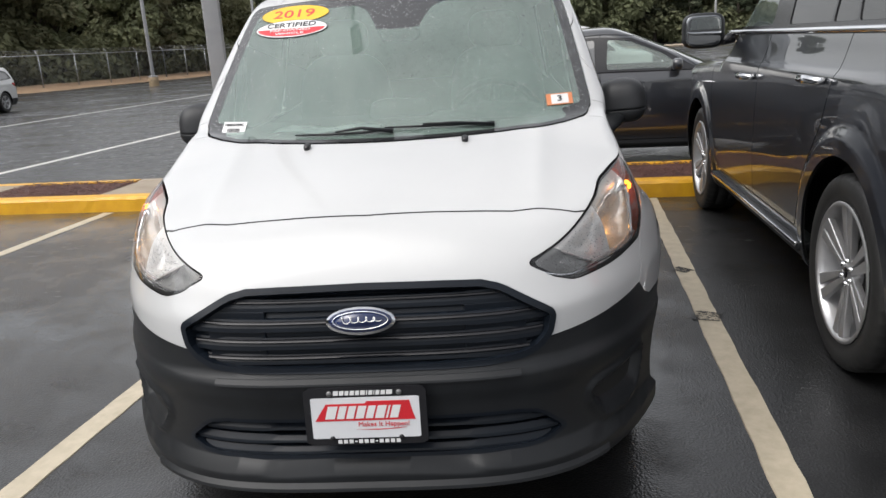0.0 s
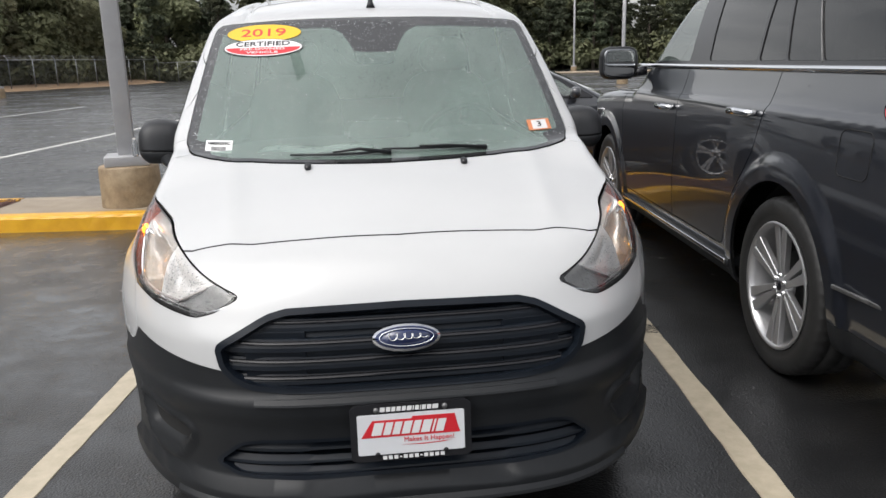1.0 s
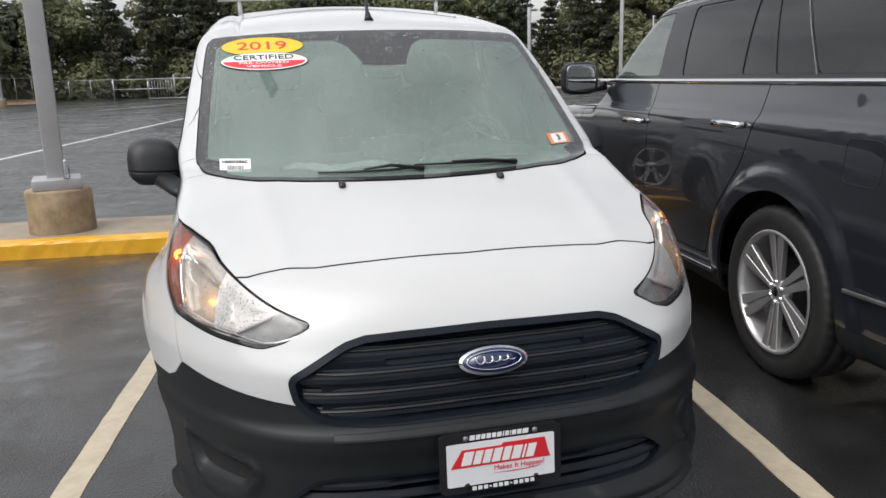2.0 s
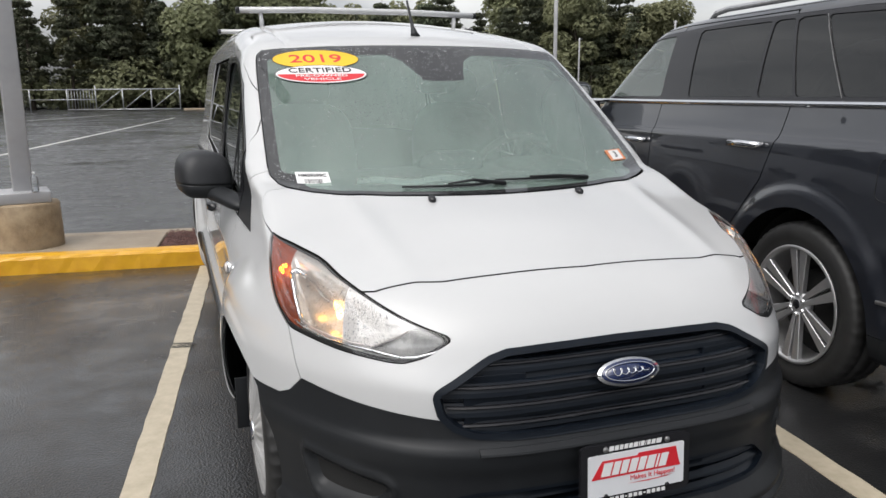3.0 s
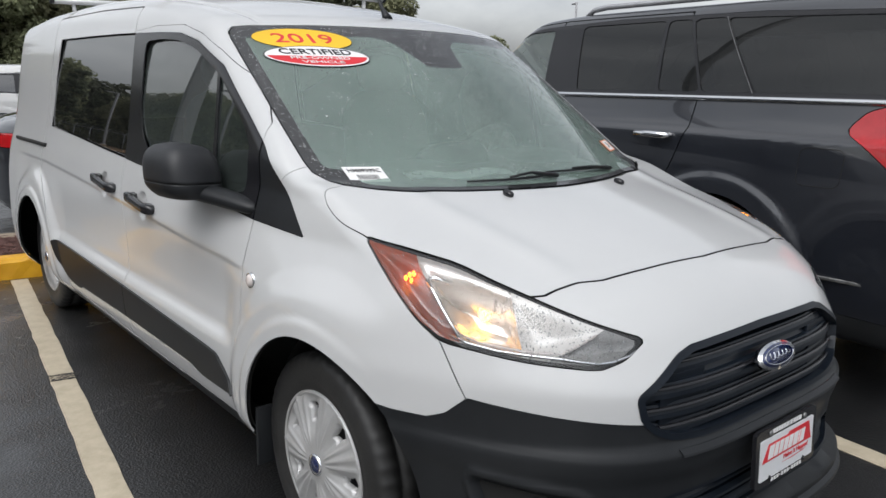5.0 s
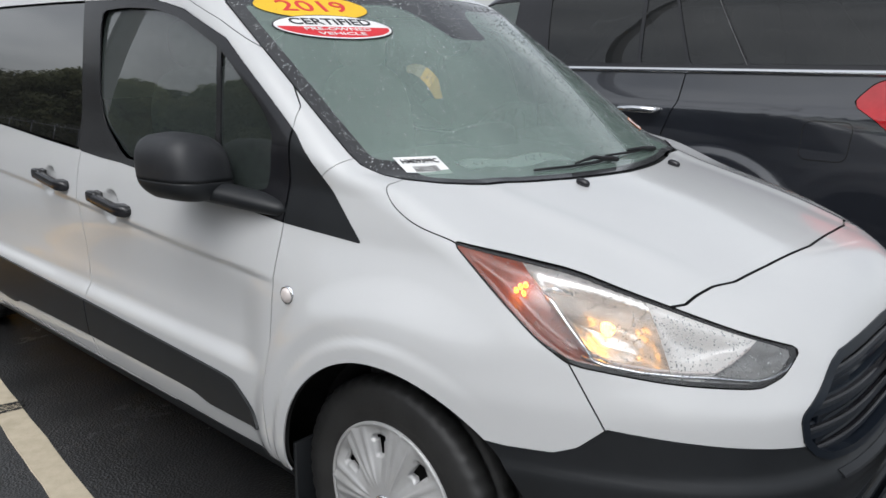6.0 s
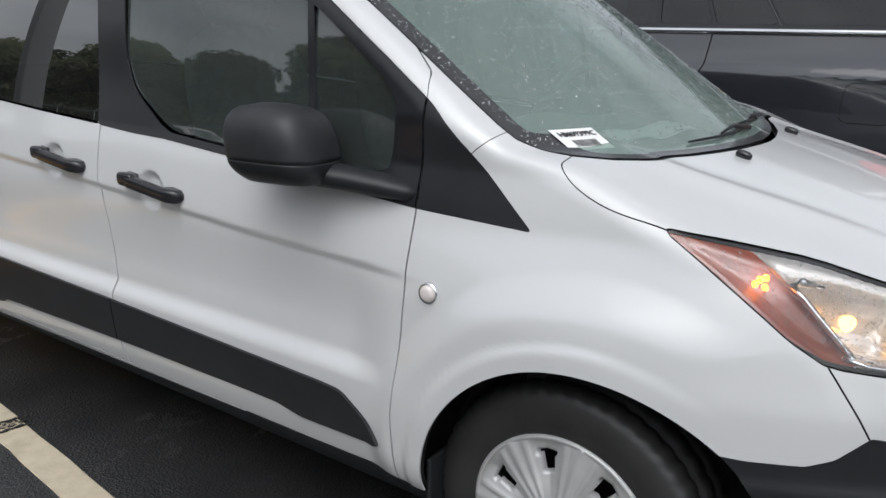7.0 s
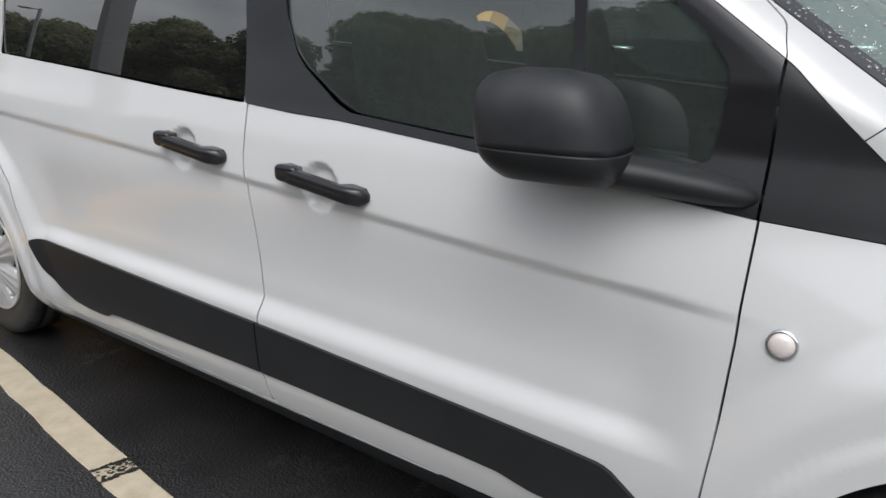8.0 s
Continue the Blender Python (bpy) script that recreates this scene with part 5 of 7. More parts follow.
def build_rain():
    rng = np.random.default_rng(31)
    # on the windshield: dense along the edges, thinner where the wipers pass
    x, z = rng.uniform(-0.715, 0.715, 16000), rng.uniform(1.112, 1.612, 16000)
    edge = np.maximum(np.abs(x) / 0.715, (z - 1.12) / 0.50)
    ok = (rng.uniform(size=16000) < np.where(edge > 0.93, 0.85, 0.30)) & (poly_sd(np.abs(x), z, WINDSHIELD) < -0.006)
    x, z = x[ok], z[ok]
    n = np.stack([2 * GLASS_BOW * x, np.full(len(x), -1.0), np.full(len(x), 1.6)], 1)
    n /= np.linalg.norm(n, axis=1, keepdims=True)
    p = np.stack([x, van_glass_y(z) + GLASS_BOW * x * x, z], 1) + n * 0.0008
    bead_field("rain_water", p, n, 0.0013 + 0.0030 * rng.uniform(size=len(x)) ** 3, "fine rain beads on the windshield")
    # on the lamps
    u, z = rng.uniform(0.58, 1.50, 5200), rng.uniform(0.79, 1.02, 5200)
    ok = poly_sd(u, z, HEADLAMP) < -0.008
    u, z = u[ok], z[ok]
    p = corner_points(u, z, 0.0004) * np.where(rng.uniform(size=(len(u), 1)) < 0.6, (-1.0, 1.0, 1.0), (1.0, 1.0, 1.0))
    bead_field("rain_water", p, normals_of(van_field, p), 0.0011 + 0.0015 * rng.uniform(size=len(u)) ** 2, "fine rain beads on the lamp lenses")


build_headlamps()
build_grille()
build_badge_and_plate()
build_van_stickers()
build_van_small()
build_van_inside()
build_rain()

# ---- other vehicles ----
class CarForm:
    """A car's outer form from a few curves. The nose is at y = 0 and looks to -y."""

    def __init__(self, length, widths, hood, glass, roof, rear, nose=0.55, clear=0.24, wheels=(0.95, 3.7), radius=0.34, arch=0.40, flare=0.012, bow=0.10):
        self.length, self.widths, self.hood, self.glass, self.roof, self.rear = length, widths, hood, glass, roof, rear
        self.nose, self.clear, self.wheels, self.radius, self.arch, self.flare, self.bow = nose, clear, wheels, radius, arch, flare, bow

    def side(self, y, z):
        w = curve(*self.widths, z)
        for c in self.wheels:
            r = np.hypot(y - c, np.maximum(z - self.radius, -0.15))
            w = w + self.flare * (1 - ease(self.arch + 0.06, self.arch + 0.13, r))
        return w

    def field(self, x, y, z):
        ax = np.abs(x)
        wide = max(self.widths[1])
        side = ax - self.side(y, z)
        lean = 0.10 * ease(0.55, 1.0, z) + 0.05 * (1 - ease(0.25, 0.5, z))
        front = (lean + self.nose * (ax / wide) ** 4 - y) * 0.8
        back = (y - curve(*self.rear, z) + 0.35 * self.nose * (ax / wide) ** 4) * 0.85
        glass = (curve(*self.glass, z) + 0.25 * ax * ax - y) * 0.6
        roof = z - curve(*self.roof, y) + self.bow * ax * ax
        hood = z - curve(*self.hood, y) + 0.06 * ax * ax
        top = smin(hood, smax(glass, roof, 0.06), 0.02)
        f = smax(smax(side, smax(front, back, 0.05), 0.08), top, 0.09)
        return smax(f, self.clear - z, 0.05)


def simple_wheel(parent, form, x, y, s, rim, spokes, bright, dark, label):
    """A tyre with an alloy rim of paired spokes; its face looks along s * x."""
    r = form.radius
    w = tagged(empty("wheel"), label)
    w.parent = parent
    w.matrix_local = pose(x, y, r, 0, 0, 180 if s > 0 else 0)
    part("tyre", tyre_bm(r, 0.25, rim), M_RUBBER, w, "black wet tyre")
    part("rim", lathe([(rim + 0.004, -0.118), (rim - 0.004, -0.125), (rim - 0.014, -0.118), (rim - 0.022, -0.09), (rim - 0.03, 0.04)], 60), bright, w, "bright machined rim edge")
    part("rim_well", lathe([(rim - 0.02, -0.02), (rim - 0.03, 0.05), (0.05, 0.05), (0.0, 0.05)], 40), M_DARK, w, "dark rim well")
    part("brake_disc", lathe([(0.0, 0.0), (0.16, 0.0), (0.165, 0.012), (0.165, 0.03)], 32), M_DARK, w, "brake disc")
    for i in range(spokes):
        for d in (-1, 1):
            a = 360 * i / spokes
            bm = bmesh.new()
            r0, r1 = 0.045, rim - 0.012
            prof = []
            for t in (0, 0.35, 0.7, 1.0):
                rr = r0 + (r1 - r0) * t
                mid = d * (0.013 + 0.023 * t) * rim / 0.29
                half = (0.0110 + 0.0155 * t) * rim / 0.29
                out = -0.092 - 0.020 * t
                prof.append([(out, mid - half, rr), (out, mid + half, rr), (out + 0.03, mid + half * 0.8, rr), (out + 0.03, mid - half * 0.8, rr)])
            rings = [[bm.verts.new(p) for p in ring] for ring in prof]
            for p, q in zip(rings, rings[1:]):
                for k in range(4):
                    bm.faces.new((p[k], p[(k + 1) % 4], q[(k + 1) % 4], q[k]))
            bm.faces.new(rings[0])
            bm.faces.new(rings[-1][::-1])
            bmesh.ops.recalc_face_normals(bm, faces=bm.faces)
            bmesh.ops.bevel(bm, geom=bm.edges[:], offset=0.003, segments=1, affect="EDGES")
            part("spoke", bm, bright, w, smooth=False).matrix_local = pose(0, 0, 0, a)
    part("hub_cap", lathe([(0.0, -0.098), (0.028, -0.097), (0.034, -0.090), (0.060, -0.086), (0.064, -0.05)], 28), bright, w, "hub centre")
    part("hub_badge", lathe([(0.0, -0.101), (0.022, -0.100), (0.026, -0.094)], 24), M_GLOSS_BLACK, w, "dark hub cap")
    for i in range(6):
        a = 2 * math.pi * (i + 0.5) / 6
        part("lug_nut", lathe([(0.0, -0.104), (0.009, -0.103), (0.011, -0.085)], 8), M_CHROME, w).location = (0, 0.048 * math.cos(a), 0.048 * math.sin(a))
    return w


def glass_band(form, sh, outline, lift=-0.004):
    return sh.take(lambda x, y, z: np.maximum(poly_sd(y, z, eased(outline, 0.022)), 0.35 - x), 0.002)


def make_car(name, form, paint, label, category, windows, doors, panes, lamp_f, lamp_r, screen, back_screen, fine=1.0, wheel_kind=(0.24, 5, M_ALLOY, M_ALLOY_DARK), dark_low=0.34, sill_mat=None):
    """A whole car: body, glass, lamps, doors by their joints, wheels. Outlines: windows and doors in y, z; screens in x, z."""
    car = tagged(empty(name), label, category)
    L = form.length
    v, t = skin(form.field, 1.5, L - 1.2, 0.75, int(70 * fine), int(90 * fine), int(60 * fine), int(150 * fine))
    sh = Shell(form.field, v, t)
    for c in form.wheels:
        sh.take(lambda x, y, z, c=c: np.maximum(np.hypot(y - c, np.maximum(z - form.radius, 0)) - form.arch, 0.5 - x))
    scr = sh.take(lambda x, y, z: np.maximum(poly_sd(x, z, screen), y - 0.5 * L), 0.002)
    bscr = sh.take(lambda x, y, z: np.maximum(poly_sd(x, z, back_screen), 0.6 * L - y), 0.002)
    lf = sh.take(lambda x, y, z: np.maximum(poly_sd(x + y, z, lamp_f), y - 0.3 * L), 0.004)
    lr = sh.take(lambda x, y, z: np.maximum(poly_sd(x + (L - y), z, lamp_r), 0.7 * L - y), 0.004)
    trim = sh.take(lambda x, y, z: np.maximum(poly_sd(y, z, eased(windows, 0.03)), 0.35 - x), 0.002)
    frame_t = sh.t.copy()
    fr = Shell(form.field, sh.v, frame_t)
    build_panel("inner_frame", fr, frame_t, M_DARK, car, flange=0, lift=-0.016)
    low = sh.take(lambda x, y, z: z - dark_low, 0.003)
    got = [sh.take(lambda x, y, z, d=d: np.maximum(poly_sd(y, z, d), 0.35 - x), 0.007) for d in doors]
    build_panel("body_shell", sh, sh.t, paint, car)
    build_panel("lower_trim", sh, low, sill_mat or M_BLACK_PLASTIC, car, "black lower body trim")
    door_obs = []
    for d in got:
        door_obs.append(pair("door", sh, d, paint, car))
    build_panel("windshield", sh, scr, M_CAR_GLASS, car, "windshield glass", flange=0)
    build_panel("rear_window", sh, bscr, M_DARK_GLASS, car, "dark rear window", flange=0)
    pair("headlamp", sh, lf, M_LENS, car, "clear headlamp", flange=0.01)
    build_panel("lamp_bowl", sh, lf, M_REFLECTOR, car, "headlamp bowl", lift=-0.03, flange=0)
    pair("tail_lamp", sh, lr, M_RED_LENS, car, "red tail lamp", flange=0.01)
    g = Shell(form.field, sh.v, trim)
    for outline, mat, lab in panes:
        p = glass_band(form, g, outline)
        pair("window_glass", g, p, mat, car, lab, lift=-0.005, flange=0.003)
    pair("window_trim", g, g.t, M_GLOSS_BLACK, car, "black window surround")
    rim, n, bright, dark = wheel_kind
    for y in form.wheels:
        for s in (-1, 1):
            simple_wheel(car, form, s * (float(form.side(np.array([y]), np.array([form.radius + form.arch]))[0]) - 0.155), y, s, rim, n, bright, dark, "wheel with alloy rim and wet tyre")
    part("underbody", box_bm(1.2, L - 1.0, 0.25, 0.04, m=pose(0, L / 2, form.clear + 0.20)), M_DARK, car, "dark underbody")
    part("cabin_floor", box_bm(1.3, 2.6, 0.30, 0.05, m=pose(0, 0.55 * L, 0.68)), M_TRIM, car, "dark cabin")
    for y in form.wheels:
        for s in (-1, 1):
            bm = bmesh.new()
            rows = []
            for i in range(17):
                a = math.radians(-20 + 220 * i / 16)
                rows.append([bm.verts.new((s * x, y + form.arch * 0.99 * math.cos(a), form.radius + form.arch * 0.99 * math.sin(a))) for x in (0.5, 0.9 * max(form.widths[1]))] + [bm.verts.new((s * 0.5, y, form.radius))])
            for p, q in zip(rows, rows[1:]):
                bm.faces.new((p[0], p[1], q[1], q[0]))
                bm.faces.new((p[0], q[0], p[2]))
            part("wheel_housing", bm, M_DARK, car, "dark wheel housing")
    return car, sh, door_obs


def add_seats(car, rows, z=0.62, h=0.60, gap=0.40):
    for y in rows:
        for s in (-1, 1):
            bm = superbox(0.24, 0.08, h * 0.5, 3.4, 20, 12)
            bmesh.ops.transform(bm, matrix=pose(s * gap, y, z + h * 0.5, -12), verts=bm.verts)
            seat = part("seat_back", bm, M_CLOTH, car, "grey seat back")
            bm = superbox(0.13, 0.05, 0.09, 3, 16, 10)
            bmesh.ops.transform(bm, matrix=pose(s * gap, y + 0.10, z + h + 0.12, -8), verts=bm.verts)
            part("headrest", bm, M_CLOTH, car, "headrest")


def side_bar(car, name, form, pts, height, proud, material, label="", s=1, thick=0.012):
    """A trim strip that follows the car's side through points y, z."""
    bm = bmesh.new()
    rings = []
    for i, (y, z) in enumerate(pts):
        x = float(form.side(np.array([y]), np.array([z]))[0])
        rings.append([bm.verts.new((s * (x + o), y, z + k)) for o, k in ((-thick, -height / 2), (proud, -height / 2 + 0.003), (proud, height / 2 - 0.003), (-thick, height / 2))])
    for a, b in zip(rings, rings[1:]):
        for k in range(4):
            bm.faces.new((a[k], a[(k + 1) % 4], b[(k + 1) % 4], b[k]))
    bm.faces.new(rings[0])
    bm.faces.new(rings[-1][::-1])
    bmesh.ops.recalc_face_normals(bm, faces=bm.faces)
    return part(name, bm, material, car, label, smooth=False)


def build_black_suv():
    form = CarForm(5.33, ([0.22, 0.36, 0.50, 0.75, 0.95, 1.10, 1.17, 1.21, 1.36, 1.60, 1.80, 1.95], [0.90, 0.965, 0.985, 1.000, 1.000, 0.995, 0.990, 0.968, 0.926, 0.864, 0.79, 0.69]),
                   ([-0.1, 0.2, 0.5, 1.5, 2.4], [0.95, 1.10, 1.17, 1.24, 1.27]),
                   ([1.0, 1.2, 1.5, 1.8, 2.0], [1.20, 1.45, 1.83, 2.24, 2.55]),
                   ([1.8, 2.3, 3.0, 4.0, 4.9, 5.3], [1.78, 1.855, 1.895, 1.895, 1.865, 1.82]),
                   ([0.2, 0.4, 0.6, 1.1, 1.4, 1.8, 2.0], [5.20, 5.32, 5.33, 5.30, 5.24, 5.10, 5.02]),
                   nose=0.42, clear=0.26, wheels=(1.0, 4.12), radius=0.405, arch=0.475, flare=0.020, bow=0.06)
    belt = 1.375
    win = [(1.62, belt), (2.4, belt), (3.3, belt), (4.2, belt), (5.06, belt), (4.99, 1.68), (4.87, 1.765), (4.2, 1.80), (3.2, 1.81), (2.5, 1.785), (2.15, 1.705), (1.85, 1.535)]
    panes = [([(1.70, 1.395), (2.68, 1.395), (2.66, 1.768), (2.42, 1.76), (2.15, 1.688), (1.88, 1.525)], M_CAR_GLASS, "tinted front side window"),
             ([(2.99, 1.395), (3.615, 1.395), (3.572, 1.782), (2.92, 1.782)], M_SUV_GLASS, "dark privacy glass"),
             ([(3.64, 1.395), (3.915, 1.395), (3.75, 1.782), (3.597, 1.782)], M_SUV_GLASS, "dark privacy glass"),
             ([(3.935, 1.395), (4.236, 1.395), (3.968, 1.782), (3.77, 1.782)], M_SUV_GLASS, "dark privacy glass"),
             ([(4.250, 1.395), (5.00, 1.395), (4.94, 1.66), (4.84, 1.745), (3.982, 1.778)], M_SUV_GLASS, "dark privacy glass")]
    front_door = [(1.50, 0.45), (2.66, 0.45), (2.70, 0.95), (2.72, 1.36), (2.72, 1.825), (2.35, 1.80), (2.10, 1.725), (1.80, 1.54), (1.56, 1.36), (1.46, 1.05)]
    rear_door = [(2.66, 0.45), (3.48, 0.45), (3.60, 0.72), (3.82, 0.98), (3.91, 1.20), (3.925, 1.37), (3.735, 1.825), (2.72, 1.825), (2.72, 1.36), (2.70, 0.95)]
    suv, sh, doors = make_car("large_suv", form, M_BLACK_PAINT, "large glossy black suv with chrome trim, wet", "suv", win, [front_door, rear_door], panes,
                              [(0.45, 0.90), (0.9, 0.86), (1.35, 0.92), (1.45, 1.04), (0.9, 1.05), (0.45, 1.02)],
                              [(0.82, 0.90), (1.12, 0.95), (1.33, 1.066), (1.515, 1.215), (1.52, 1.245), (1.43, 1.322), (1.30, 1.36), (1.05, 1.38), (0.82, 1.38)],
                              [(-0.5, 1.27), (0.62, 1.27), (0.70, 1.30), (0.62, 1.76), (0.55, 1.79), (-0.5, 1.80)],
                              [(-0.5, 1.40), (0.66, 1.40), (0.62, 1.74), (-0.5, 1.76)], fine=1.35,
                              wheel_kind=(0.288, 6, M_ALLOY, M_ALLOY_DARK), dark_low=0.40)
    for s in (-1, 1):
        part("belt_moulding", tube([(s * (float(form.side(np.array([y]), np.array([1.362]))[0]) + 0.004), y, 1.362) for y in np.linspace(1.64, 5.06, 36)], 0.0155, 10), M_CHROME, suv, "chrome belt moulding")
        side_bar(suv, "window_divider", form, [(4.243 - 0.268 * t, 1.39 + 0.39 * t) for t in np.linspace(0, 1, 8)], 0.010, 0.004, M_STEEL, "thin metal divider", s)
        side_bar(suv, "body_crease", form, [(y, 1.178 + 0.012 * (y - 1.3)) for y in np.linspace(1.3, 4.7, 24)], 0.014, -0.002, M_GLOSS_BLACK, "", s)
        # running board
        bm = box_bm(0.11, 2.05, 0.050, 0.015, m=pose(s * 0.945, 2.58, 0.375))
        part("running_board", bm, M_BLACK_PLASTIC, suv, "black running board")
        part("board_strip", box_bm(0.014, 2.03, 0.022, 0.004, m=pose(s * 1.003, 2.58, 0.385)), M_CHROME, suv, "chrome running board strip")
        # handles
        for k, (y, z) in enumerate(((2.53, 1.118), (3.70, 1.158))):
            x = float(form.side(np.array([y]), np.array([z]))[0])
            h = part("handle", tube([(s * (x + 0.004), y - 0.125, z), (s * (x + 0.042), y - 0.10, z), (s * (x + 0.048), y, z + 0.002), (s * (x + 0.042), y + 0.10, z), (s * (x + 0.004), y + 0.125, z)], [0.013, 0.016, 0.017, 0.016, 0.013], 12, 1.15), M_CHROME, doors[k][1 if s > 0 else 0], "chrome door handle")
        # mirror
        mir = tagged(empty("door_mirror"), "black door mirror")
        mir.parent = suv
        bm = superbox(0.135, 0.07, 0.115, 3.8, 32, 20)
        bmesh.ops.transform(bm, matrix=pose(s * 1.13, 1.80, 1.385, 0, 0, 10 * s), verts=bm.verts)
        part("mirror_shell", bm, M_BLACK_PLASTIC, mir)
        bm = superbox(0.118, 0.012, 0.098, 5, 28, 12)
        bmesh.ops.transform(bm, matrix=pose(s * 1.14, 1.866, 1.385, 0, 0, 10 * s), verts=bm.verts)
        part("mirror_glass", bm, M_MIRROR, mir, "mirror glass")
        part("mirror_arm", tube([(s * 0.93, 1.80, 1.33), (s * 1.03, 1.80, 1.31)], [0.035, 0.03], 10), M_GLOSS_BLACK, mir)
        # roof rail
        part("roof_rail", tube([(s * 0.66, 2.80, 1.86), (s * 0.665, 2.86, 1.893), (s * 0.665, 2.98, 1.905), (s * 0.665, 4.3, 1.905), (s * 0.66, 4.75, 1.885), (s * 0.655, 4.95, 1.82)], [0.016, 0.017, 0.017, 0.017, 0.017, 0.016], 10), M_ALLOY, suv, "satin roof rail")
        # fuel flap joint and wheel arch lips
        fx = form.side
        flap = rounded([(4.565, 0.975), (4.775, 0.975), (4.79, 1.15), (4.575, 1.15)], 0.12, 2)
        pts = [(s * (float(fx(np.array([y]), np.array([z]))[0]) + 0.0005), y, z) for y, z in flap + flap[:1]]
        if s > 0:
            part("fuel_flap_joint", tube(pts, 0.0022, 5), M_DARK, suv, "fuel flap joint")
        part("bumper_strip", box_bm(0.012, 0.55, 0.016, 0.003, m=pose(s * 0.985, 4.92, 0.56, 0, 0, 6 * s)), M_STEEL, suv)
    add_seats(suv, (2.75, 3.65), 0.75, 0.65, 0.42)
    part("steering_wheel", tube([pose(0.42, 2.0, 1.22, -60) @ Vector((0.19 * math.cos(a), 0.19 * math.sin(a), 0)) for a in np.linspace(0, 2 * math.pi, 33)], 0.017, 8), M_TRIM, suv, "dark steering wheel")
    suv.matrix_world = pose(3.09, 5.29, 0, 0, 0, 180 - 5)
    return suv


def crossover_form():
    return CarForm(4.6, ([0.2, 0.32, 0.5, 0.75, 0.95, 1.05, 1.3, 1.5, 1.62, 1.75], [0.80, 0.87, 0.905, 0.92, 0.915, 0.89, 0.80, 0.71, 0.64, 0.55]),
                   ([-0.1, 0.2, 0.45, 1.3, 2.2], [0.80, 0.93, 0.98, 1.08, 1.12]),
                   ([0.95, 1.08, 1.3, 1.5, 1.7], [1.02, 1.22, 1.55, 1.86, 2.2]),
                   ([1.6, 2.0, 2.7, 3.5, 4.2, 4.6], [1.50, 1.60, 1.66, 1.655, 1.61, 1.56]),
                   ([0.2, 0.4, 0.6, 0.95, 1.2, 1.55, 1.75], [4.50, 4.60, 4.60, 4.58, 4.53, 4.38, 4.22]), nose=0.5, clear=0.22, wheels=(0.92, 3.62), radius=0.35, arch=0.405)


def build_crossover(name, paint, label, m):
    belt = 1.05
    win = [(1.45, belt), (2.4, belt + 0.02), (3.4, belt + 0.06), (4.30, 1.16), (4.18, 1.40), (3.9, 1.47), (2.6, 1.51), (2.05, 1.47), (1.75, 1.32)]
    panes = [([(1.60, 1.08), (2.40, 1.09), (2.40, 1.475), (2.08, 1.44), (1.80, 1.30)], M_DARK_GLASS, "dark side window"), ([(2.50, 1.09), (3.30, 1.12), (3.28, 1.46), (2.48, 1.478)], M_DARK_GLASS, "dark side window"),
             ([(3.38, 1.13), (4.20, 1.19), (4.10, 1.37), (3.86, 1.44), (3.37, 1.455)], M_DARK_GLASS, "dark side window")]
    d1 = [(1.38, 0.36), (2.42, 0.36), (2.45, 1.03), (2.45, 1.52), (2.0, 1.49), (1.7, 1.33), (1.40, 1.05)]
    d2 = [(2.42, 0.36), (3.15, 0.36), (3.25, 0.75), (3.36, 1.06), (3.34, 1.50), (2.45, 1.52), (2.45, 1.03)]
    car, sh, _ = make_car(name, crossover_form(), paint, label, "car", win, [d1, d2], panes, [(0.5, 0.78), (1.0, 0.76), (1.35, 0.86), (1.0, 0.90), (0.5, 0.86)],
                          [(0.45, 0.86), (1.0, 0.84), (1.25, 0.90), (1.40, 1.00), (1.1, 1.04), (0.45, 0.98)], [(-0.5, 1.09), (0.60, 1.10), (0.64, 1.14), (0.52, 1.50), (-0.5, 1.54)],
                          [(-0.5, 1.10), (0.60, 1.10), (0.56, 1.16), (0.48, 1.42), (-0.5, 1.46)], fine=0.7, wheel_kind=(0.235, 5, M_ALLOY, M_ALLOY_DARK), dark_low=0.47)
    for s in (-1, 1):
        bm = superbox(0.10, 0.055, 0.065, 3.2, 20, 12)
        bmesh.ops.transform(bm, matrix=pose(s * 0.99, 1.72, 1.10), verts=bm.verts)
        part("door_mirror", bm, paint, car, "door mirror")
    part("plate_blank", box_bm(0.32, 0.01, 0.16, 0.003, m=pose(0, 4.60, 0.80)), M_WHITE_PLATE, car, "pale number plate")
    part("grille", box_bm(0.9, 0.03, 0.22, 0.02, m=pose(0, 0.04, 0.66)), M_GRILLE, car, "dark front grille")
    add_seats(car, (2.3, 3.2), 0.55, 0.58)
    car.matrix_world = m
    return car


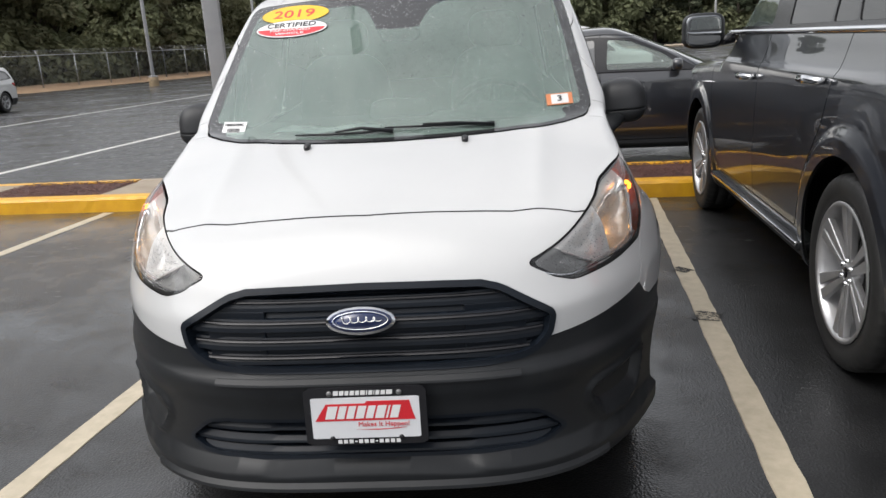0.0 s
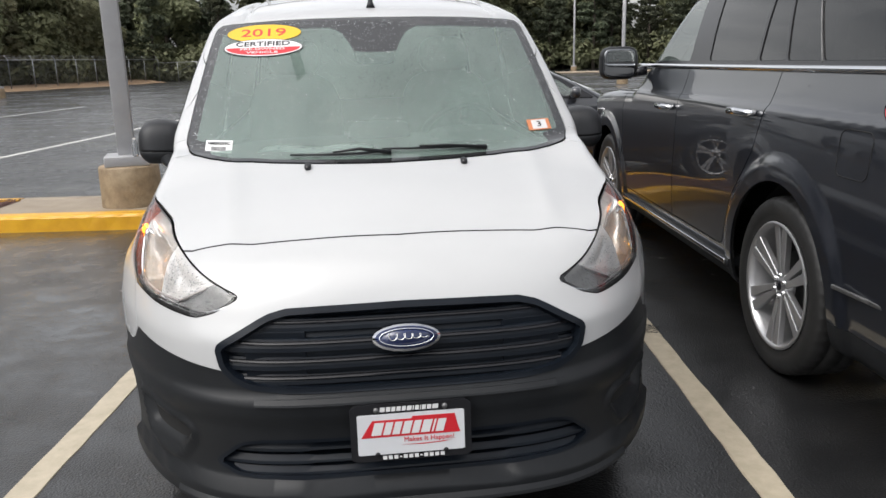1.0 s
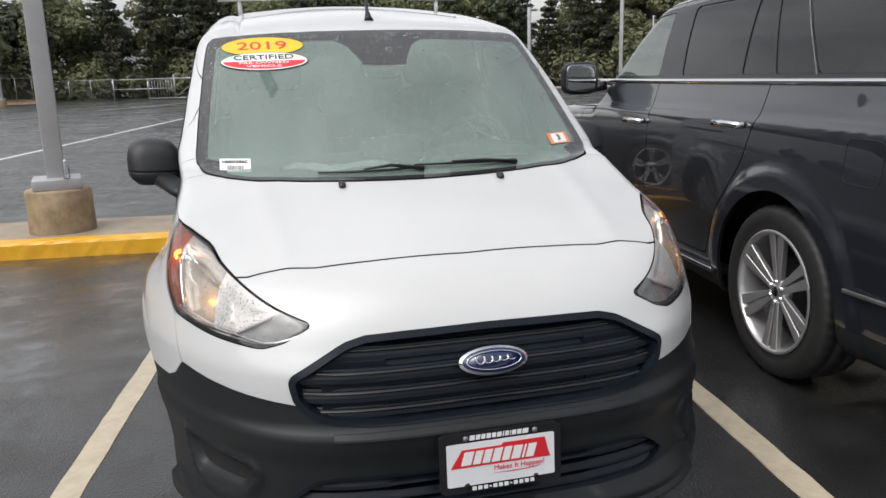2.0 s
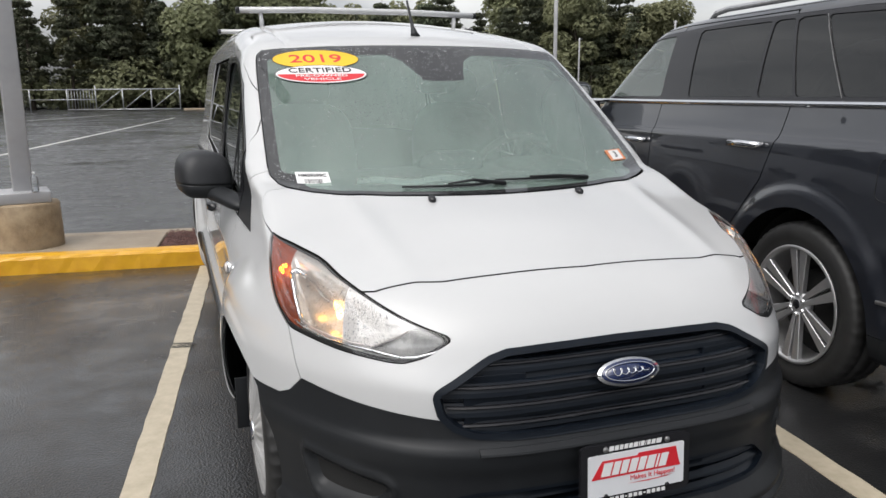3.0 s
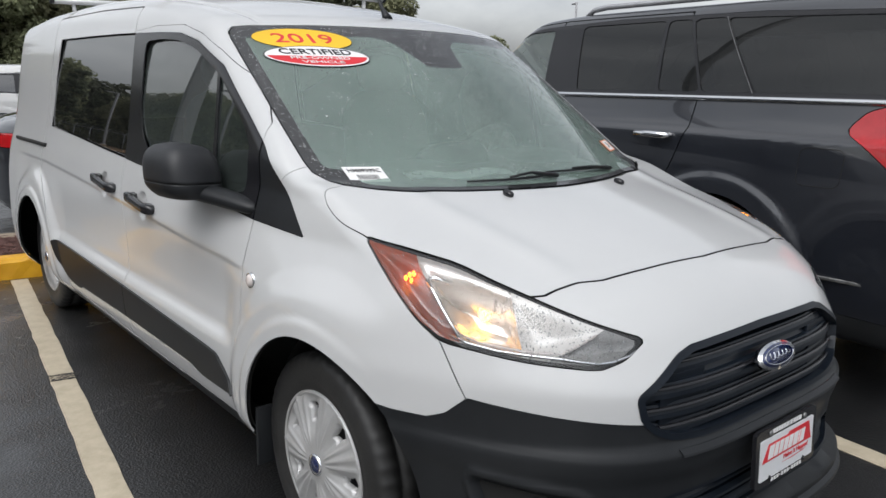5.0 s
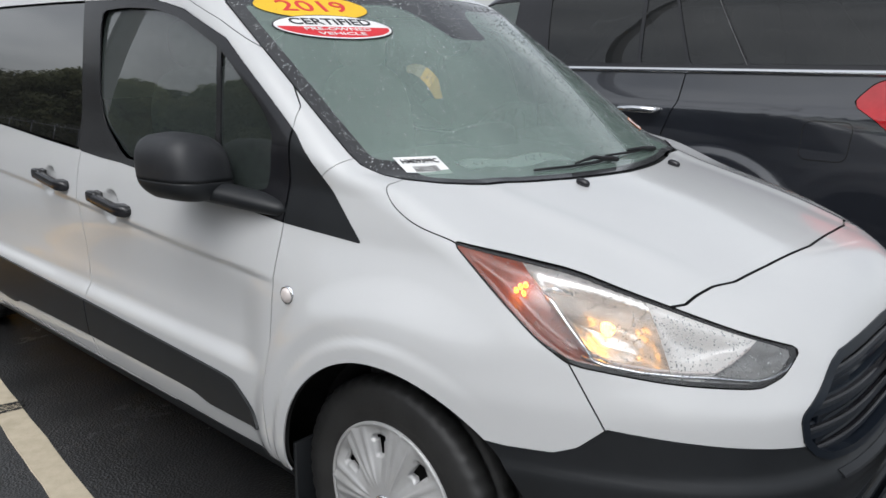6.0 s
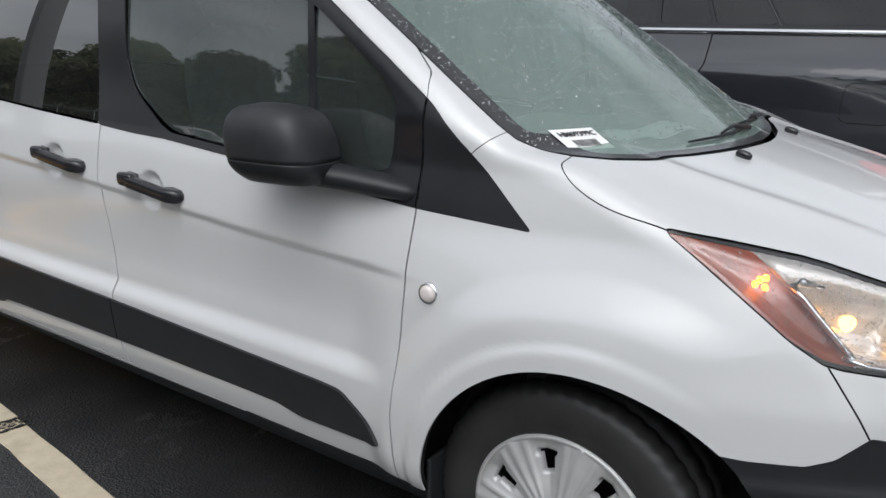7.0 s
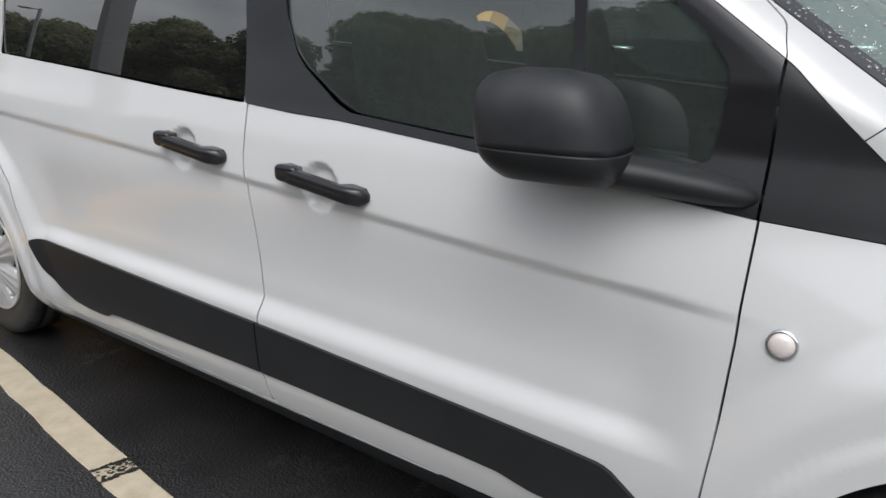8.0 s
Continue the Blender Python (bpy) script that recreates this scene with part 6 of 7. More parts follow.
def build_black_sedan():
    form = CarForm(4.85, ([0.18, 0.30, 0.45, 0.70, 0.90, 1.0, 1.2, 1.38, 1.5], [0.80, 0.87, 0.90, 0.915, 0.905, 0.875, 0.775, 0.67, 0.58]),
                   ([-0.1, 0.2, 0.5, 1.4, 2.2], [0.66, 0.80, 0.86, 0.98, 1.02]),
                   ([0.85, 0.98, 1.2, 1.4, 1.6], [1.05, 1.30, 1.78, 2.25, 2.75]),
                   ([1.7, 2.1, 2.6, 3.2, 3.9, 4.4, 4.85], [1.34, 1.445, 1.485, 1.465, 1.32, 1.12, 1.02]),
                   ([0.2, 0.35, 0.6, 0.95, 1.1, 1.5], [4.74, 4.85, 4.85, 4.80, 4.72, 4.5]), nose=0.55, clear=0.19, wheels=(0.95, 3.75), radius=0.335, arch=0.385)
    win = [(1.62, 1.0), (2.4, 1.015), (3.3, 1.03), (3.75, 1.06), (3.55, 1.22), (3.2, 1.335), (2.7, 1.375), (2.3, 1.35), (1.95, 1.20)]
    panes = [([(1.78, 1.03), (2.56, 1.04), (2.54, 1.345), (2.32, 1.325), (1.99, 1.185)], M_CAR_GLASS, "tinted side window"), ([(2.68, 1.045), (3.38, 1.055), (3.34, 1.24), (3.14, 1.325), (2.68, 1.35)], M_DARK_GLASS, "dark side window")]
    d1 = [(1.55, 0.30), (2.60, 0.30), (2.63, 0.98), (2.62, 1.40), (2.27, 1.375), (1.90, 1.22), (1.58, 0.99)]
    d2 = [(2.60, 0.30), (3.30, 0.30), (3.38, 0.70), (3.55, 0.98), (3.48, 1.24), (3.2, 1.36), (2.62, 1.40), (2.63, 0.98)]
    car, sh, doors = make_car("sedan", form, M_BLACK_PAINT, "glossy black sedan parked beyond the island, wet", "car", win, [d1, d2], panes, [(0.5, 0.62), (1.0, 0.62), (1.4, 0.74), (1.0, 0.76), (0.5, 0.70)],
                              [(0.5, 0.80), (1.0, 0.80), (1.3, 0.86), (1.0, 0.93), (0.5, 0.92)], [(-0.5, 0.99), (0.58, 1.0), (0.62, 1.04), (0.48, 1.35), (-0.5, 1.39)],
                              [(-0.5, 1.05), (0.58, 1.06), (0.45, 1.32), (-0.5, 1.36)], fine=1.0, wheel_kind=(0.235, 5, M_ALLOY, M_ALLOY_DARK), dark_low=0.25)
    for s in (-1, 1):
        bm = superbox(0.10, 0.055, 0.060, 3.2, 24, 14)
        bmesh.ops.transform(bm, matrix=pose(s * 0.995, 1.86, 1.065), verts=bm.verts)
        part("door_mirror", bm, M_BLACK_PAINT, car, "black door mirror")
        part("mirror_arm", tube([(s * 0.86, 1.85, 1.02), (s * 0.95, 1.86, 1.045)], 0.02, 8), M_GLOSS_BLACK, car)
        side_bar(car, "belt_moulding", form, [(y, 1.0 + 0.012 * (y - 1.65)) for y in np.linspace(1.65, 3.72, 18)], 0.014, 0.006, M_GLOSS_BLACK, "", s)
        for k, y in enumerate((2.42, 3.32)):
            x = float(form.side(np.array([y]), np.array([0.90]))[0])
            part("handle", tube([(s * (x + 0.002), y - 0.10, 0.90), (s * (x + 0.03), y - 0.07, 0.90), (s * (x + 0.03), y + 0.07, 0.902), (s * (x + 0.002), y + 0.10, 0.902)], 0.012, 8), M_CHROME if k == 0 else M_BLACK_PAINT, car, "door handle")
    add_seats(car, (2.55, 3.3), 0.45, 0.58)
    # it stands across, nose to the right of the row
    car.matrix_world = pose(4.26, 7.13, 0, 0, 0, LOT + 90)
    return car


build_black_suv()
build_black_sedan()
M_PEARL = surface("white_pearl_paint", (0.52, 0.52, 0.515), (0.57, 0.57, 0.565), rough=(0.3, 0.4), scale=3, bump=0.01, coat=0.8)
M_SILVER = surface("silver_paint", (0.40, 0.41, 0.42), (0.46, 0.47, 0.48), rough=(0.3, 0.4), metal=0.5, scale=3, bump=0.01, coat=0.8)
M_GREY = surface("dark_grey_paint", (0.05, 0.052, 0.056), (0.07, 0.072, 0.076), rough=(0.3, 0.4), metal=0.3, scale=3, bump=0.01, coat=0.8)


def repaint(ob, old, paint, label):
    """Gives a copied car another paint."""
    for o in (ob, *ob.children_recursive):
        if o.type == "MESH" and o.data.materials[0] == old:
            o.data = o.data.copy()
            o.data.materials[0] = paint
    tagged(ob, label)


row = lambda x, y: pose(x + 4.72, y, 0, 0, 0, 90 + LOT)
white_car = build_crossover("crossover", M_PEARL, "white crossover car parked in a row", row(0.0, 16.1))
copy_thing(white_car, row(0.12, 18.9))
copy_thing(white_car, pose(-17.6, 21.6, 0, 0, 0, LOT + 8))
silver_car = copy_thing(white_car, row(0.3, 21.7))
repaint(silver_car, M_PEARL, M_SILVER, "silver crossover car parked in a row")
copy_thing(silver_car, pose(-13.2, 9.0, 0, 0, 0, 90 + LOT))
grey_car = copy_thing(white_car, row(0.45, 24.6))
repaint(grey_car, M_PEARL, M_GREY, "dark grey crossover car parked in a row")
copy_thing(grey_car, row(0.65, 27.5))

# ---- ground, kerbs, markings ----
def asphalt():
    """Wet asphalt: dark stones under a film of water that is thicker in some patches."""
    m, nt, p, out = base_mat("wet_asphalt")
    tc = nt.nodes.new("ShaderNodeTexCoord")
    mp = nt.nodes.new("ShaderNodeMapping")
    mp.inputs["Rotation"].default_value = (0, 0, radians(8))
    mp.inputs["Scale"].default_value = (0.22, 1.0, 1.0)
    streak = node(nt, "ShaderNodeTexNoise", Scale=0.9, Detail=7.0, Roughness=0.65, Distortion=0.8)
    big = node(nt, "ShaderNodeTexNoise", Scale=0.28, Detail=6.0, Roughness=0.6, Distortion=0.6)
    mid = node(nt, "ShaderNodeTexNoise", Scale=2.6, Detail=6.0, Roughness=0.65)
    grit = node(nt, "ShaderNodeTexVoronoi", Scale=115.0)
    fine = node(nt, "ShaderNodeTexNoise", Scale=150.0, Detail=3.0)
    cr = ramp_node(nt, (0.006, 0.0063, 0.007), (0.021, 0.021, 0.0215), 0.37, 0.64)

    def span(a0, a1, b0, b1):
        n = nt.nodes.new("ShaderNodeMapRange")
        n.inputs["From Min"].default_value, n.inputs["From Max"].default_value = a0, a1
        n.inputs["To Min"].default_value, n.inputs["To Max"].default_value = b0, b1
        return n
    speck = span(0.35, 0.72, 0.35, 1.8)
    film = span(0.42, 0.58, 1.0, 0.50)
    film_rough = span(0.42, 0.58, 0.09, 0.32)
    film_relief = span(0.40, 0.60, 0.15, 0.70)
    stone_relief = span(0.38, 0.58, 0.15, 0.8)
    tint = nt.nodes.new("ShaderNodeMix")
    tint.data_type, tint.blend_type = "RGBA", "MULTIPLY"
    tint.inputs[0].default_value = 1.0
    add, add2, third = (nt.nodes.new("ShaderNodeMath") for _ in range(3))
    add.operation = add2.operation = "ADD"
    third.operation = "MULTIPLY"
    third.inputs[1].default_value = 1 / 3
    b = node(nt, "ShaderNodeBump", Strength=0.5, Distance=0.005)
    b2 = node(nt, "ShaderNodeBump", Strength=0.10, Distance=0.03)
    b3 = node(nt, "ShaderNodeBump", Strength=0.1, Distance=0.004)
    for n in (big, mid, grit, fine):
        links(nt, (tc.outputs["Object"], n.inputs["Vector"]))
    links(nt, (tc.outputs["Object"], mp.inputs["Vector"]), (mp.outputs["Vector"], streak.inputs["Vector"]), (big.outputs["Fac"], add.inputs[0]), (mid.outputs["Fac"], add.inputs[1]),
          (add.outputs[0], add2.inputs[0]), (streak.outputs["Fac"], add2.inputs[1]), (add2.outputs[0], third.inputs[0]), (third.outputs[0], cr.inputs["Fac"]))
    for n in (film, film_rough, film_relief, stone_relief):
        links(nt, (third.outputs[0], n.inputs["Value"]))
    links(nt, (film.outputs["Result"], p.inputs["Coat Weight"]), (film_rough.outputs["Result"], p.inputs["Coat Roughness"]), (film_relief.outputs["Result"], b3.inputs["Strength"]), (stone_relief.outputs["Result"], b.inputs["Strength"]),
          (fine.outputs["Fac"], speck.inputs["Value"]), (cr.outputs["Color"], tint.inputs[6]), (speck.outputs["Result"], tint.inputs[7]), (tint.outputs[2], p.inputs["Base Color"]),
          (grit.outputs["Distance"], b.inputs["Height"]), (grit.outputs["Distance"], b3.inputs["Height"]), (mid.outputs["Fac"], b2.inputs["Height"]), (b2.outputs["Normal"], b.inputs["Normal"]),
          (b2.outputs["Normal"], b3.inputs["Normal"]), (b.outputs["Normal"], p.inputs["Normal"]), (b3.outputs["Normal"], p.inputs["Coat Normal"]))
    p.inputs["Roughness"].default_value = 0.5
    p.inputs["Specular IOR Level"].default_value = 0.35
    p.inputs["Coat IOR"].default_value = 1.52
    return m


M_ASPHALT = asphalt()
M_PAINT_LINE = surface("worn_line_paint", (0.36, 0.31, 0.225), (0.48, 0.42, 0.32), rough=(0.3, 0.5), scale=14, fine=150, bump=0.25, bump_dist=0.002)
M_YELLOW_KERB = surface("yellow_kerb_paint", (0.55, 0.27, 0.008), (0.68, 0.36, 0.012), rough=(0.3, 0.5), scale=7, fine=50, bump=0.4, bump_dist=0.004)
M_CONCRETE = surface("wet_concrete", (0.21, 0.165, 0.118), (0.30, 0.245, 0.18), rough=(0.45, 0.65), scale=5, fine=70, bump=0.35, bump_dist=0.003)
M_TAN = surface("tan_concrete_footing", (0.19, 0.135, 0.08), (0.33, 0.25, 0.155), rough=(0.55, 0.75), scale=9, fine=45, bump=0.9, bump_dist=0.006)
M_MULCH = surface("red_mulch", (0.045, 0.016, 0.012), (0.11, 0.038, 0.026), rough=(0.5, 0.8), scale=40, fine=90, bump=0.8, bump_dist=0.01)
M_CRACK = surface("crack_filler", (0.010, 0.010, 0.010), (0.02, 0.02, 0.02), rough=(0.3, 0.5), scale=20, fine=90, bump=0.4)
M_VERGE = surface("sandy_verge", (0.16, 0.10, 0.055), (0.30, 0.20, 0.12), rough=(0.8, 0.95), scale=1.5, fine=12, bump=0.6, bump_dist=0.03)
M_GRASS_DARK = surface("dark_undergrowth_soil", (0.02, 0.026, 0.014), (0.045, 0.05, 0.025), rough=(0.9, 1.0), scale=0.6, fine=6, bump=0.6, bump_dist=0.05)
M_BOTTLE = clear_glass("thin_clear_plastic", (0.80, 0.83, 0.85), haze=0.22, haze_colour=(0.7, 0.72, 0.74))
M_POLE = surface("grey_painted_pole", (0.33, 0.33, 0.34), (0.40, 0.40, 0.41), rough=(0.35, 0.5), metal=0.3, scale=4, fine=120, bump=0.05)
M_GALV = surface("galvanised_steel", (0.34, 0.35, 0.36), (0.46, 0.47, 0.48), rough=(0.4, 0.55), metal=0.8, scale=20, bump=0.05)


def ragged_bar(length, width, z, seed, n=60):
    """A flat painted bar with slightly worn edges."""
    rng = random.Random(seed)
    bm = bmesh.new()
    rows = []
    for i in range(n + 1):
        y = -length / 2 + length * i / n
        a, b = -width / 2 + rng.uniform(-0.003, 0.004), width / 2 + rng.uniform(-0.004, 0.003)
        rows.append([bm.verts.new((a, y, 0)), bm.verts.new((a + 0.002, y, z)), bm.verts.new((b - 0.002, y, z)), bm.verts.new((b, y, 0))])
    for p, q in zip(rows, rows[1:]):
        for k in range(3):
            bm.faces.new((p[k], p[k + 1], q[k + 1], q[k]))
    bmesh.ops.recalc_face_normals(bm, faces=bm.faces)
    return bm


def line(u0, v0, u1, v1, width, seed, label, world=False, paint=M_PAINT_LINE):
    a, b = (Vector((u0, v0, 0)), Vector((u1, v1, 0))) if world else (LOT_M @ Vector((u0, v0, 0)), LOT_M @ Vector((u1, v1, 0)))
    d = b - a
    ob = part("stall_line", ragged_bar(d.length, width, 0.004, seed, max(8, int(d.length * 9))), paint, smooth=False)
    ob.matrix_world = Matrix.Translation((a + b) / 2) @ pose(0, 0, 0, 0, 0, math.degrees(math.atan2(-d.x, d.y)))
    tagged(ob, label, "parking line", group="parking lines", kind="structure")


def kerb(u0, u1, v, seed, face=-1):
    """A worn yellow kerb with chipped edges."""
    rng = random.Random(seed)
    bm = bmesh.new()
    n = max(6, int((u1 - u0) * 14))
    rows = []
    for i in range(n + 1):
        u = u0 + (u1 - u0) * i / n
        j = lambda k: rng.uniform(-k, k)
        prof = [(0.0, -0.05), (0.004 + j(0.004), 0.02 + j(0.006)), (0.010 + j(0.003), 0.120 + j(0.003)), (0.026 + j(0.004), 0.144 + j(0.003)), (0.045 + j(0.003), 0.151 + j(0.0015)), (0.15, 0.152), (0.16, 0.148), (0.16, -0.05)]
        rows.append([bm.verts.new((u, v + (p if face < 0 else -p), z)) for p, z in prof])
    for p, q in zip(rows, rows[1:]):
        for k in range(len(p) - 1):
            bm.faces.new((p[k], p[k + 1], q[k + 1], q[k]))
    bm.faces.new(rows[0])
    bm.faces.new(rows[-1][::-1])
    bmesh.ops.recalc_face_normals(bm, faces=bm.faces)
    ob = part("kerb", bm, M_YELLOW_KERB, smooth=False)
    ob.matrix_world = LOT_M
    tagged(ob, "yellow painted concrete kerb, chipped and wet", "kerb", kind="structure")


def island_slab(u0, u1, material, name, label, top):
    bm = box_bm(u1 - u0 - 0.006, 0.80, 0.30, 0.008, 1)
    ob = part(name, bm, material, smooth=False)
    ob.matrix_world = at_lot((u0 + u1) / 2, 5.58, top - 0.15)
    tagged(ob, label, "island", kind="structure")


def mulch_chips(u0, u1, seed, n):
    """Loose chips on a mulch bed, too many to count."""
    rng = np.random.default_rng(seed)
    v, f = [], []
    for _ in range(n):
        c = np.array([rng.uniform(u0 + 0.02, u1 - 0.02), rng.uniform(5.20, 5.97), 0.150 + rng.uniform(0, 0.012)])
        a = rng.uniform(0, np.pi)
        l, w, h = rng.uniform(0.012, 0.034), rng.uniform(0.004, 0.009), rng.uniform(0.003, 0.007)
        d, e = np.array([np.cos(a), np.sin(a), rng.uniform(-0.25, 0.25)]), np.array([-np.sin(a), np.cos(a), rng.uniform(-0.3, 0.3)])
        k = len(v)
        v += [c - d * l - e * w, c + d * l - e * w, c + d * l + e * w, c - d * l + e * w, c + np.array([0, 0, h])]
        f += [(k, k + 1, k + 4), (k + 1, k + 2, k + 4), (k + 2, k + 3, k + 4), (k + 3, k, k + 4)]
    ob = mesh_object("mulch_chips", np.array(v), np.array(f), M_MULCH, smooth=False)
    ob.matrix_world = LOT_M
    tagged(ob, "loose red-brown mulch chips on the island", "mulch", kind="stuff")


def build_ground():
    bm = bmesh.new()
    bmesh.ops.create_grid(bm, x_segments=1, y_segments=1, size=900)
    tagged(part("ground", bm, M_ASPHALT), "wet dark asphalt of a car park", "asphalt", kind="structure")
    lab = "cream painted parking line, worn and wet"
    for k, u in enumerate((-3.99, -1.389, 1.188, 3.77, -6.6)):
        line(u, -0.9, u, 4.99, 0.112, 3 + k, lab)
    # lines beyond the island
    white = surface("white_line_paint", (0.50, 0.49, 0.46), (0.62, 0.61, 0.58), rough=(0.35, 0.5), scale=10, fine=120, bump=0.2, bump_dist=0.002)
    far = "long white painted line, wet"
    line(-6.99, 6.4, -0.7, 50.5, 0.13, 20, far, True, white)
    line(-9.3, 48.2, -5.0, 61.0, 0.13, 21, far, True, white)
    line(-12.7, 17.0, -10.8, 31.0, 0.13, 22, far, True, white)
    kerb(-22.0, 14.0, 5.03, 2)
    kerb(-22.0, -4.25, 6.12, 3, face=1)
    kerb(-0.4, 14.0, 6.12, 4, face=1)
    for u0, u1, mat, name, label, top in ((-22.0, -5.6, M_CONCRETE, "island_slab", "beige wet concrete island slab", 0.148), (-5.6, -4.20, M_MULCH, "mulch_bed", "red-brown mulch bed in the island", 0.138),
                                          (-4.20, -1.80, M_CONCRETE, "island_slab", "beige wet concrete island slab", 0.148), (-1.80, 6.0, M_MULCH, "mulch_bed", "red-brown mulch bed in the island", 0.138),
                                          (6.0, 14.0, M_CONCRETE, "island_slab", "beige wet concrete island slab", 0.148)):
        island_slab(u0, u1, mat, name, label, top)
    ob = part("island_edge", box_bm(3.84, 0.13, 0.30, 0.012, 1), M_CONCRETE, smooth=False)
    ob.matrix_world = at_lot(-2.325, 6.05, 0.0)
    tagged(ob, "bare concrete island edge", "island", kind="structure")
    mulch_chips(-5.6, -4.20, 5, 900)
    mulch_chips(-1.80, 2.6, 6, 2600)
    # worn patches of crack filler across the lines: flakes of tar with paint left between
    for k, (x, y, a, n, wide) in enumerate(((-1.066, 2.952, 72, 0.135, 0.040), (1.399, 1.890, 62, 0.14, 0.060), (1.475, 2.69, 30, 0.11, 0.034))):
        rng = random.Random(k)
        bm = bmesh.new()
        for i in range(150):
            edge = i % 3 == 0
            cx = rng.uniform(-n / 2, n / 2)
            cy = (rng.choice((-1, 1)) * wide * rng.uniform(0.85, 1.0) if edge else rng.uniform(-wide, wide)) + 0.10 * cx
            r = rng.uniform(0.004, 0.009) * (1.3 if edge else 0.9)
            turn = rng.uniform(0, 6.28)
            ring = [bm.verts.new((cx + r * rng.uniform(0.5, 1.5) * math.cos(turn + q * 1.05), cy + 0.7 * r * rng.uniform(0.5, 1.4) * math.sin(turn + q * 1.05), 0.0054 + 0.00001 * i)) for q in range(6)]
            bm.faces.new(ring)
        ob = part("tar_patch", bm, M_CRACK, smooth=False)
        ob.matrix_world = pose(x, y, 0, 0, 0, a - 90)
        tagged(ob, "flaking black crack filler across the painted line", "crack", kind="structure")


build_ground()


# ---- lamp posts, fence, gate ----
def light_pole(name, x, y, h, label, square=0.15, base=None, turn=LOT, head=True, arms=1):
    pole = tagged(empty(name, pose(x, y, 0, 0, 0, turn)), label, "lamp post", group="lamp posts")
    z0 = 0.0
    if base:
        r, bz0, bz1 = base
        prof = [(0.0, bz0 - 0.05), (r, bz0 - 0.05), (r * 1.0, bz0 + 0.02), (r * 0.985, bz0 + 0.5 * (bz1 - bz0)), (r * 0.97, bz1 - 0.02), (r * 0.93, bz1), (0.0, bz1 + 0.004)]
        bm = lathe(prof, 40, "z")
        for v in bm.verts:
            n = noise.noise(v.co * 9.0)
            v.co.x *= 1 + 0.022 * n
            v.co.y *= 1 + 0.022 * n
        part("footing", bm, M_TAN, pole, "round tan concrete footing")
        part("base_cover", box_bm(0.40, 0.40, 0.10, 0.012, m=pose(0, 0, bz1 + 0.05)), M_POLE, pole, "square metal base cover")
        z0 = bz1 + 0.05
    bm = box_bm(square, square, h - z0, 0.012, 2, m=pose(0, 0, (h + z0) / 2))
    part("shaft", bm, M_POLE, pole, "square grey steel shaft")
    if head:
        part("arm", box_bm(0.06, 0.7, 0.06, 0.01, m=pose(0, -0.35, h - 0.08)), M_POLE, pole)
        part("lamp_head", box_bm(0.32, 0.75, 0.09, 0.03, m=pose(0, -0.85, h - 0.06)), M_POLE, pole, "flat lamp head")
        part("lamp_lens", box_bm(0.24, 0.5, 0.02, 0.004, m=pose(0, -0.88, h - 0.112)), M_WHITE_PLATE, pole, "pale lamp lens")
    return pole


def build_posts():
    near = light_pole("lamp_post", -2.28, 5.86, 8.6, "grey lamp post on a tan concrete footing", 0.155, (0.285, 0.148, 0.535), turn=LOT + 18)
    b = tagged(empty("plastic_bottle", pose(-2.16, 5.70, 0.63)), "clear white plastic bottle standing on the post's base", "bottle")
    part("bottle_body", lathe([(0.0, 0.0), (0.028, 0.002), (0.031, 0.02), (0.027, 0.05), (0.031, 0.08), (0.029, 0.115), (0.014, 0.145), (0.012, 0.158)], 20, "z"), M_BOTTLE, b)
    part("bottle_cap", lathe([(0.0, 0.172), (0.013, 0.171), (0.014, 0.158), (0.013, 0.153)], 16, "z"), M_WHITE_PRINT, b)
    for x, y, h, r in ((-19.9, 45.2, 7.8, 0.3), (-20.2, 69.2, 7.2, 0.3), (14.4, 38.7, 4.9, 0.3), (22.3, 75.0, 7.2, 0.3), (16.5, 32.1, 8.2, 0.3), (42.4, 76.1, 7.2, 0.3), (39.8, 55.2, 7.2, 0.3), (49.5, 44.0, 8.2, 0.3)):
        light_pole("lamp_post", x, y, h, "far grey lamp post on a concrete footing", 0.16, (r, 0.0, 0.55), turn=LOT + 150)


